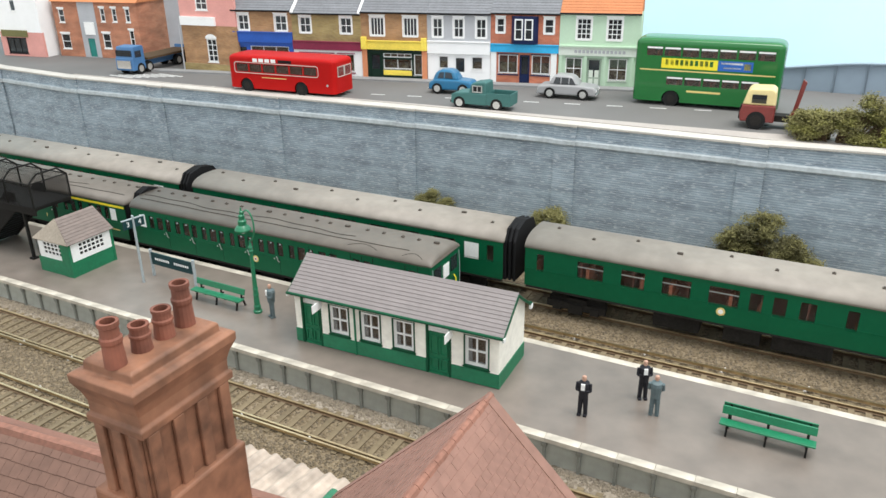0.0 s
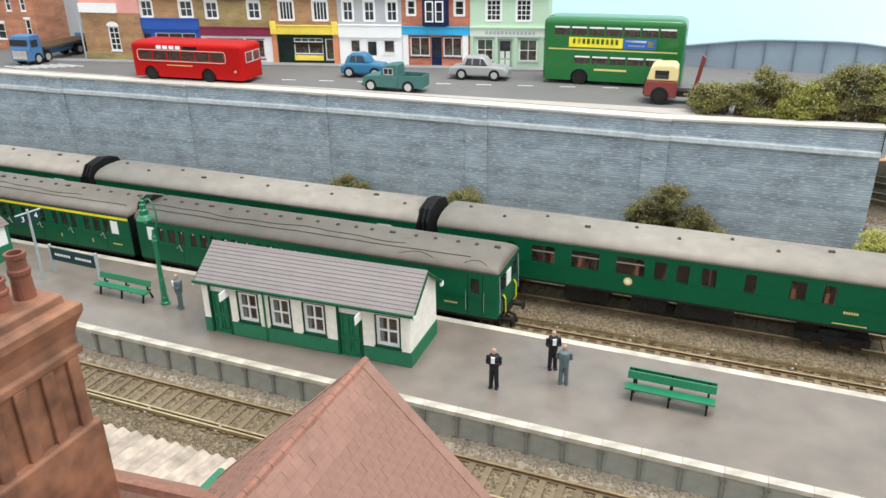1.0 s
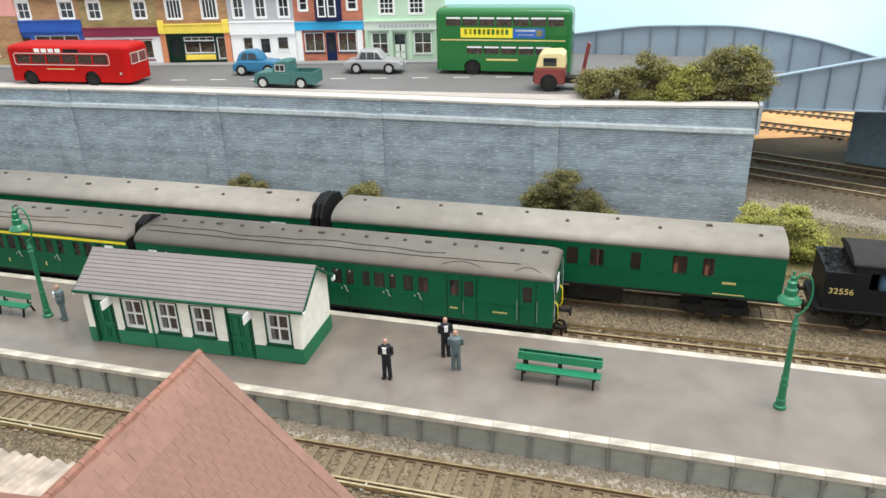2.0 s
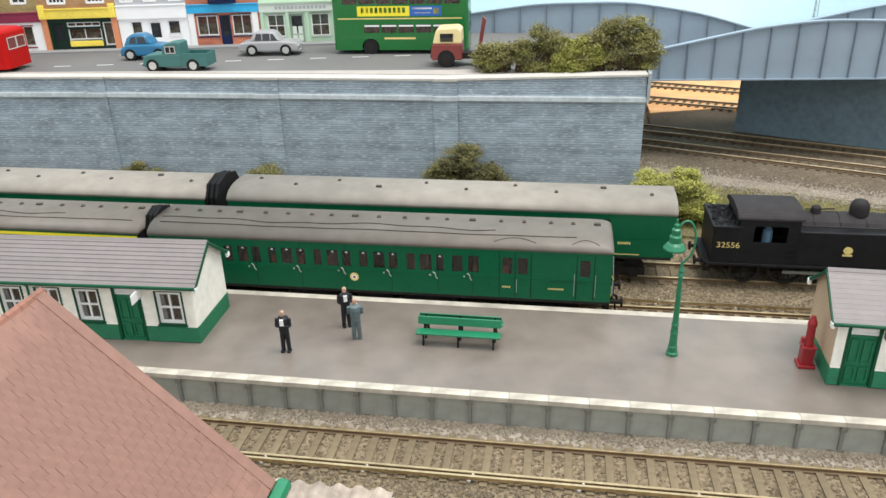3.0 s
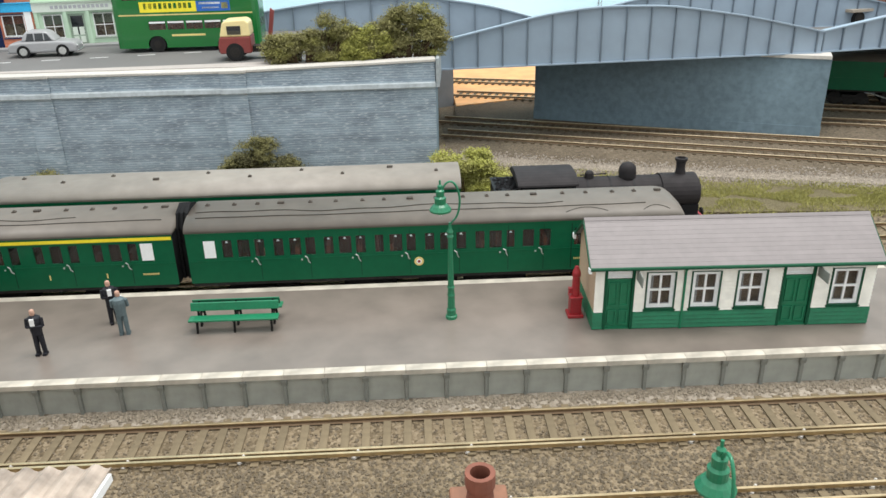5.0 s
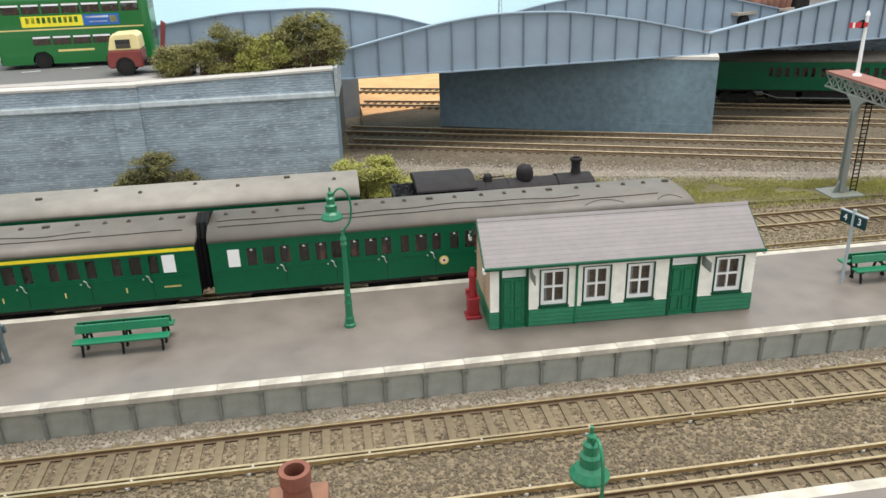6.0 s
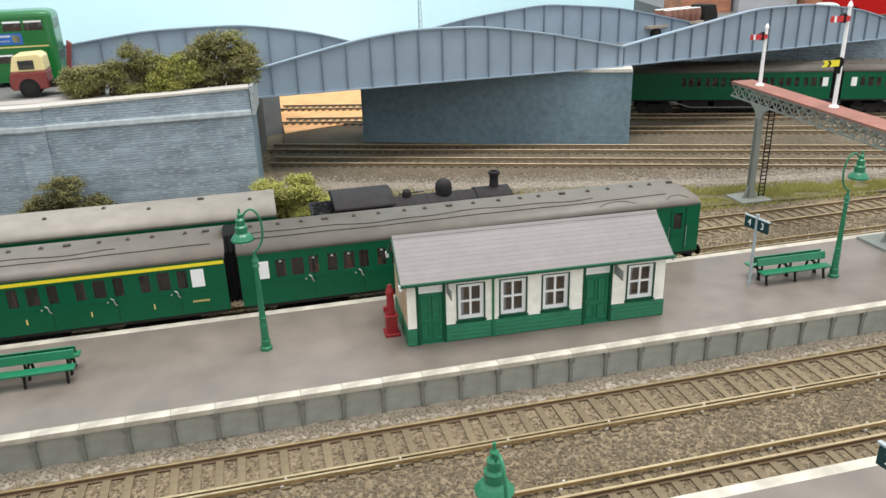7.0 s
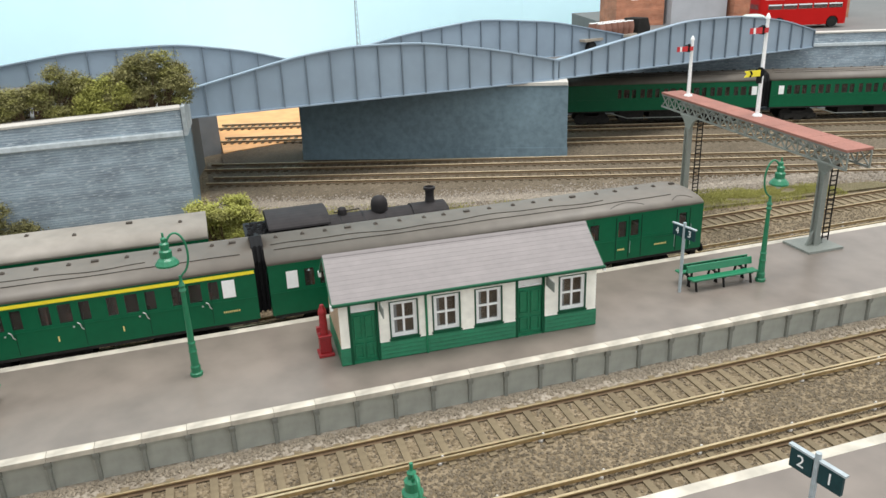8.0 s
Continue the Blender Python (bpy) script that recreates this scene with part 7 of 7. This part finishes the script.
for py, base in ((0, 0.0), (120, -14.0)):
    px = gant(py) * 0.3
    b = bmesh.new()
    box(b, px - 11, py - 9, base - 0.3 if py else 0, px + 11, py + 10, base + 1.2)
    g = part("base_plate", b, M["gantrygrey"], ga)
    b = bmesh.new()
    for s in (-1, 1):
        box(b, px - 1.6, py + s * 1.8 - 0.4, base + 1, px + 1.6, py + s * 1.8 + 0.4, 40)
    box(b, px - 0.4, py - 1.4, base + 1, px + 0.4, py + 1.4, 40)
    ext(b, [(py - 2.2, 36), (py + 2.2, 36), (py + 3.0, 41), (py + 5.2, 44.6), (py + 9.5, 47.5), (py - 9.5, 47.5), (py - 5.2, 44.6), (py - 3.0, 41)], "x", px - 0.8, px + 0.8)
    for s in (-1, 1):
        ext(b, [(px + s * 1.6, base + 1), (px + s * 5.5, base + 1), (px + s * 1.6, base + 9)], "y", py - 0.5, py + 0.5)
    part("post", b, M["gantrygrey"], ga)
for side in (0, 1):
    b = bmesh.new()
    y0, y1 = -22, 158
    for z in (47.5, 55.5):
        path_tube(b, [(gant(y0) - 7 + side * 14, y0, z), (gant(y1) - 7 + side * 14, y1, z)], 0.7, 4)
    n = 20
    for i in range(n):
        ya, yb = y0 + (y1 - y0) * i / n, y0 + (y1 - y0) * (i + 1) / n
        xa, xb = gant(ya) - 7 + side * 14, gant(yb) - 7 + side * 14
        path_tube(b, [(xa, ya, 47.5), (xb, yb, 55.5)], 0.45, 4)
        path_tube(b, [(xb, yb, 47.5), (xa, ya, 55.5)], 0.45, 4)
        path_tube(b, [(xa, ya, 47.5), (xa, ya, 55.5)], 0.45, 4)
    part("lattice_girder", b, M["gantrygrey"], ga)
for i in range(12):
    b = bmesh.new()
    ya, yb = -22 + 15 * i + 0.1, -22 + 15 * (i + 1) - 0.1
    ext(b, [(gant(ya) - 8, ya), (gant(ya) + 8, ya), (gant(yb) + 8, yb), (gant(yb) - 8, yb)], "z", 56, 57.2)
    part("walkway_board", b, M["gantryred"], ga)


def signal(y, x, h, arms):
    b = bmesh.new()
    tube(b, (x, y, 57), (x, y, 57 + h), 1.25, 0.95, 10)
    tube(b, (x, y, 57.2), (x, y, 58.2), 2.8, 2.4, 12)
    lathe(b, [(1.4, 57 + h), (1.2, 58.2 + h), (0.3, 60 + h)], x, y, 0, 10)
    p = part("signal_post", b, M["white"], ga, "white signal post")
    for z, m, k in arms:
        b = bmesh.new()
        box(b, x - 12, y - 1.6, z - 1.6, x - 4.2, y - 1.1, z + 1.6)
        box(b, x - 2.5, y - 1.6, z - 1.3, x, y - 1.1, z + 1.3)
        a = part("signal_arm", b, m, p, "signal arm")
        b = bmesh.new()
        box(b, x - 10, y - 1.7, z - 1.6, x - 8.6, y - 1.58, z + 1.6)
        part("arm_stripe", b, M["white"] if k else M["black"], a)
        b = bmesh.new()
        tube(b, (x - 3.2, y - 1.2, z), (x - 3.2, y + 1.2, z), 2.3, 2.3, 14)
        box(b, x - 1.0, y + 1, z - 2, x + 1.4, y + 3.5, z + 2.4)
        part("spectacle", b, M["black"], a)


signal(137, 13, 36, [(57 + 31, M["red"], True)])
signal(63, 8, 54, [(57 + 48, M["red"], True)])
b = bmesh.new()
ext(b, [(-5.5, 80.2), (5.0, 80.2), (5.0, 83.6), (-5.5, 83.6), (-4.0, 81.9)], "y", 60.6, 61.2)
arm = part("distant_arm", b, M["yellow"], ga, "yellow fishtail signal arm")
b = bmesh.new()
ext(b, [(-2.6, 80.2), (-1.4, 80.2), (-0.2, 81.9), (-1.4, 83.6), (-2.6, 83.6), (-1.4, 81.9)], "y", 60.4, 60.58)
part("chevron", b, M["black"], arm)
b = bmesh.new()
tube(b, (5.6, 61.4, 82), (5.6, 62.8, 82), 3.0, 3.0, 16)
box(b, 4.2, 61.5, 76, 7.2, 62.6, 82)
part("spectacle", b, M["black"], arm)
for lx, ly, z0, h in ((11, 4, 0.0, 47), (12, 120, -14, 60)):
    b = bmesh.new()
    for s in (-1, 1):
        tube(b, (lx + s * 2, ly, z0), (lx + s * 2, ly, z0 + h), 0.4, 0.4, 5)
    zz = z0 + 2
    while zz < z0 + h:
        box(b, lx - 2, ly - 0.3, zz, lx + 2, ly + 0.3, zz + 0.5)
        zz += 2.6
    part("ladder", b, M["iron"], ga)

# ---- near station building ----
nbuild = thing("station_house", 0, 0, 0, 0, "terracotta tiled station house with a tall chimney", "house")
AP, EV = Vector((-46.6, 0, 127.6)), (36.0, 36.3)
GY0, GY1 = -120.0, 107.0
slope = Vector((EV[0], 0, -EV[1])).normalized()
SL = math.hypot(*EV)
b = bmesh.new()
ext(b, [(AP.x - EV[0], AP.z - EV[1] - 1), (AP.x + EV[0], AP.z - EV[1] - 1), (AP.x, AP.z - 1)], "y", GY0, GY1 - 0.6)
part("roof_core", b, M["ridge"], nbuild)
b = bmesh.new()
box(b, AP.x - EV[0] + 3, GY0, 15, AP.x + EV[0] - 3, GY1 - 5, AP.z - EV[1] - 1)
part("gable_wall", b, BR["orange"], nbuild)
TW, TC = 2.25, 1.75
vs, fs, near = [], [], []
rnd = random.Random(9)
tile_me = None
b = bmesh.new()
box(b, -TC * 1.15, -TW / 2 + 0.015, 0.0, TC * 0.05, TW / 2 - 0.015, 0.26)
tile_me = mesh_of("roof_tile", b, M["tile"])
rows_n = int(SL / TC)
count = 0
for side in (1, -1):
    for r in range(rows_n):
        d = SL - r * TC
        yy = GY1 - TW / 2 + (0.5 * TW if r % 2 else 0)
        while yy > -30:
            yy -= TW
            m = Matrix(((side * slope.x, 0, side * slope.x * 0 + EV[1] / SL * side, 0), (0, 1, 0, 0), (slope.z, 0, EV[0] / SL, 0), (0, 0, 0, 1)))
            c = Vector((AP.x + side * slope.x * d, yy, AP.z + slope.z * d)) + Vector((side * EV[1] / SL, 0, EV[0] / SL)) * rnd.uniform(0.0, 0.06)
            tilt = pose(0, 0, 0, rnd.uniform(-.8, .8), 3.2 + rnd.uniform(-.5, .5), 0)
            if side == 1 and 76 < yy < GY1 - 1 and 8 < d < 43 and count < 300:
                ob = new("roof_tile", tile_me)
                ob.parent = nbuild
                ob.matrix_basis = Matrix.Translation(c * MM) @ m @ tilt
                count += 1
            else:
                k = len(vs)
                mt = m @ tilt
                for v in tile_me.vertices:
                    vs.append(c * MM + mt @ v.co)
                for p in tile_me.polygons:
                    fs.append([k + i for i in (p.vertices if side == 1 else list(p.vertices)[::-1])])
me = bpy.data.meshes.new("roof_tiles")
me.from_pydata([tuple(v) for v in vs], [], fs)
me.materials.append(M["tile"])
ob = new("roof_tiles", me)
ob.parent = nbuild
tagged(ob, kind="stuff")
y = GY1
b = bmesh.new()
while y > -30:
    ext(b, [(AP.x - 1.0, 126.9), (AP.x - 0.55, 127.9), (AP.x, 128.2), (AP.x + 0.55, 127.9), (AP.x + 1.0, 126.9)], "y", y - 3.05, y - 0.05)
    y -= 3.1
part("ridge_tile", b, M["ridge"], nbuild)
b = bmesh.new()
for s in (-1, 1):
    tube(b, (AP.x + s * (EV[0] + 1.4), GY0, AP.z - EV[1] - 1.2), (AP.x + s * (EV[0] + 1.4), GY1 + 0.5, AP.z - EV[1] - 1.2), 1.5, 1.5, 10)
part("gutter", b, M["lampgreen"], nbuild, "green gutter")
b = bmesh.new()
ux, uz = EV[1] / SL, EV[0] / SL
ext(b, [(AP.x - EV[0] - 0.4, AP.z - EV[1] - 0.4), (AP.x, AP.z - 0.5), (AP.x + EV[0] + 0.4, AP.z - EV[1] - 0.4), (AP.x + EV[0] + ux * 0.5, AP.z - EV[1] + uz * 0.5), (AP.x, AP.z + 0.7), (AP.x - EV[0] - ux * 0.5, AP.z - EV[1] + uz * 0.5)], "y", GY1 - 2.6, GY1 - 0.3)
part("verge", b, M["tile"], nbuild)
# main roof with ridge along x, tiled in courses
mr = thing("main_roof", 0, 0, 0, 0, "", "")
mr.parent = nbuild
mr.matrix_basis = pose(-52 * MM, 82.5 * MM, -3 * MM, 0, 0, 5.5)
b = bmesh.new()
ext(b, [(-70, 58), (0, 114), (24, 92)], "x", -280, 0)
part("roof_core", b, M["ridge"], mr)
for i in range(30):
    ya, yb = -i * 2.2 - 2.4, -i * 2.2
    za, zb = 114.1 + ya * 0.8, 114.1 + yb * 0.8
    b = bmesh.new()
    x = -150.0 + (1.2 if i % 2 else 0.0)
    ext(b, [(ya, za), (yb, zb - 0.1), (yb, zb + 0.2), (ya, za + 0.45)], "x", -280, x)
    while x < -0.1:
        d = random.uniform(-0.08, 0.08)
        ext(b, [(ya + d, za), (yb, zb - 0.1), (yb, zb + 0.2), (ya + d, za + 0.45 + d)], "x", x + 0.03, min(x + 2.4, 0.0) - 0.03)
        x += 2.4
    tagged(part("tile_course", b, M["tiledark"], mr), kind="stuff")
b = bmesh.new()
ext(b, [(-1.3, 113.2), (-0.7, 114.7), (0.7, 114.7), (1.3, 113.0)], "x", -280, 0)
part("ridge_capping", b, M["ridge"], mr)
# chimney stack
cx0, cx1, cy0, cy1 = -84.4, -75.2, 56.0, 72.2
b = bmesh.new()
box(b, cx0, cy0, 60, cx1, cy1, 144)
part("chimney_shaft", b, M["terracotta"], nbuild)
for i in range(4):
    b = bmesh.new()
    box(b, cx1, cy0 + 0.3 + i * 4.55, 131, cx1 + 0.7, cy0 + 2.3 + i * 4.55, 142.8)
    part("shaft_rib", b, M["terracotta"], nbuild, bevel=0.2)
for i in range(3):
    b = bmesh.new()
    box(b, cx0 + 0.3 + i * 3.4, cy0 - 0.7, 131, cx0 + 2.1 + i * 3.4, cy0, 142.8)
    part("shaft_rib", b, M["terracotta"], nbuild, bevel=0.2)
b = bmesh.new()
steps = [(0.2, 142.6), (0.75, 142.8), (0.8, 144.0), (0.35, 144.4), (0.4, 146.2), (0.8, 147.6), (1.6, 149.3), (1.65, 150.6), (0.9, 150.9), (0.1, 151.0), (0.0, 152.3), (-0.4, 152.6)]
loops = [[b.verts.new((x_ * MM, y_ * MM, z_ * MM)) for x_, y_ in ((cx0 - g, cy0 - g), (cx1 + g, cy0 - g), (cx1 + g, cy1 + g), (cx0 - g, cy1 + g))] for g, z_ in steps]
for p, q in zip(loops, loops[1:]):
    for k in range(4):
        b.faces.new((p[k], p[(k + 1) % 4], q[(k + 1) % 4], q[k]))
b.faces.new(loops[0][::-1])
b.faces.new(loops[-1])
part("cornice", b, M["terracotta"], nbuild, bevel=0.18)
b = bmesh.new()
box(b, cx0 - 1.6, cy0 - 1.6, 60, cx1 + 1.6, cy1 + 0.6, 131.4)
part("shaft_base", b, M["terracotta"], nbuild, bevel=0.4)
for py, ph_ in ((57.0, 6.6), (61.5, 4.0), (65.6, 4.5), (69.5, 6.8)):
    b = bmesh.new()
    lathe(b, [(1.5, 0), (1.35, ph_ * 0.5), (1.5, ph_ * 0.56), (1.5, ph_ * 0.64), (1.3, ph_ * 0.68), (1.25, ph_ * 0.88), (1.42, ph_ * 0.9), (1.42, ph_), (1.0, ph_), (0.9, ph_ * 0.4)], -79.0, py, 152.5, 16)
    part("chimney_pot", b, M["terrad"], nbuild)
# corrugated platform canopy
cs = thing("corrugated_canopy", 0, 0, PZ, 0, "weathered pale corrugated sheet canopy over the near platform", "canopy")
b = bmesh.new()
pitch = 5.2
n = int(172 / (pitch / 6))
top, bot = [], []
for i in range(n + 1):
    x = -172 + i * pitch / 6
    z = 0.75 * math.sin(2 * math.pi * x / pitch)
    for yy, zz, dst in ((150.0, 36.6, 0), (86.0, 44.0, 1)):
        top.append(b.verts.new((x * MM, yy * MM, (zz + z) * MM)))
        bot.append(b.verts.new((x * MM, yy * MM, (zz + z - 0.5) * MM)))
for i in range(n):
    a, c = 2 * i, 2 * i + 2
    b.faces.new((top[a], top[a + 1], top[c + 1], top[c]))
    b.faces.new((bot[a], bot[c], bot[c + 1], bot[a + 1]))
    b.faces.new((top[a], top[c], bot[c], bot[a]))
part("sheet", b, M["corr"], cs)
b = bmesh.new()
ext(b, [(86, 40), (148, 34), (148, 36), (86, 43.4)], "x", -1.5, 0.2)
part("valance", b, M["white"], cs)
for xx in (-150, -80, -6):
    b = bmesh.new()
    box(b, xx - 1, 100, 0, xx + 1, 102, 41.2)
    part("post", b, M["white"], cs)
# lone chimney pot of the next roof
lp = thing("chimney", 77, 70.6, PZ, 0, "terracotta chimney pot on a brick stack", "chimney")
b = bmesh.new()
box(b, -3.2, -6, 0, 3.2, 3.2, 91.8)
part("chimney_shaft", b, M["terracotta"], lp, bevel=0.3)
b = bmesh.new()
lathe(b, [(1.6, 91.8), (1.4, 94), (1.65, 94.6), (1.65, 96.2), (1.1, 96.2), (1.0, 92.5)], 0, 0, 0, 16)
part("chimney_pot", b, M["terrad"], lp)

# ---- bushes ----
OLIVE, BRIGHT, YELLOW = M["leafd"], M["leafb"], M["leafy"]


def lumps(outline, depth, count, r0, r1, seed):
    """Small overlapping lumps that fill the space under an outline of (x, height)."""
    rnd = random.Random(seed)
    xs, hs = [p[0] for p in outline], [p[1] for p in outline]
    out = []
    for _ in range(count):
        x = rnd.uniform(xs[0], xs[-1])
        h = float(np.interp(x, xs, hs))
        r = rnd.uniform(r0, r1)
        out.append((x, rnd.uniform(-depth, depth), max(r * 0.5, h * rnd.random() ** 0.55 - r * 0.6), r * rnd.uniform(0.9, 1.4), r, r * rnd.uniform(0.7, 1.0)))
    return out


bush("bush", 0, 521, RZ, lumps([(-22, 7), (-16, 18), (-2, 21), (6, 23), (14, 29), (24, 31), (32, 25), (38, 17)], 6, 62, 3.5, 6.5, 1), 70000, 0.95, (OLIVE, YELLOW, OLIVE), "ragged olive and yellow-green bush beside the lorry", 1)
bush("bush", 36, 517, RZ + 1, lumps([(-6, 8), (2, 18), (12, 21), (20, 16), (24, 8)], 5, 30, 3.5, 6, 7), 34000, 0.95, (BRIGHT,), "bright yellow-green bush on the wall top", 7)
bush("bush", 68, 521, RZ + 1.5, lumps([(-22, 14), (-12, 27), (0, 33), (10, 35), (18, 30), (25, 14)], 7, 70, 4, 7, 8), 76000, 0.95, (OLIVE, YELLOW, OLIVE, OLIVE), "tall olive bush at the bridge end of the wall", 8)
bush("bush", -29, 485, 0.5, lumps([(-26, 15), (-16, 27), (-5, 37), (3, 38), (13, 30), (24, 21), (36, 9)], 5, 80, 4, 7, 2), 70000, 0.9, (OLIVE, M["leafdk"], OLIVE), "olive green bush growing against the wall", 2)
bush("bush", 102, 462, 0.5, lumps([(-18, 22), (-9, 35), (0, 38), (10, 32), (20, 22), (28, 10)], 9, 62, 4, 7.5, 3), 70000, 0.95, (BRIGHT, YELLOW, BRIGHT), "yellow-green bush at the end of the wall", 3)
bush("bush", -262, 487, 0.5, lumps([(-14, 12), (-6, 19), (3, 21), (12, 12)], 4, 18, 3, 5, 4), 18000, 0.9, (OLIVE,), "small olive bush at the wall foot", 4)
bush("bush", -168, 488, 0.5, lumps([(-12, 10), (-4, 20), (4, 19), (12, 10)], 4, 20, 3, 5.5, 5), 15000, 0.9, (OLIVE,), "small olive bush beside a pilaster", 5)

# ---- what moves ----
def motions():
    stops = [(0.0, -174.0), (0.5, -131.0), (1.0, -89.0), (1.5, -49.0), (2.0, -10.5), (2.5, 26.5), (3.0, 61.5), (3.5, 95.5), (4.0, 128.5), (4.5, 161.0), (5.0, 191.5), (5.5, 221.0), (6.0, 248.5), (6.5, 274.0), (7.0, 297.5), (7.5, 320.0), (8.0, 339.5)]
    walk(emu, [(t, pose(x * MM, 0.3355, 0)) for t, x in stops])


motions()
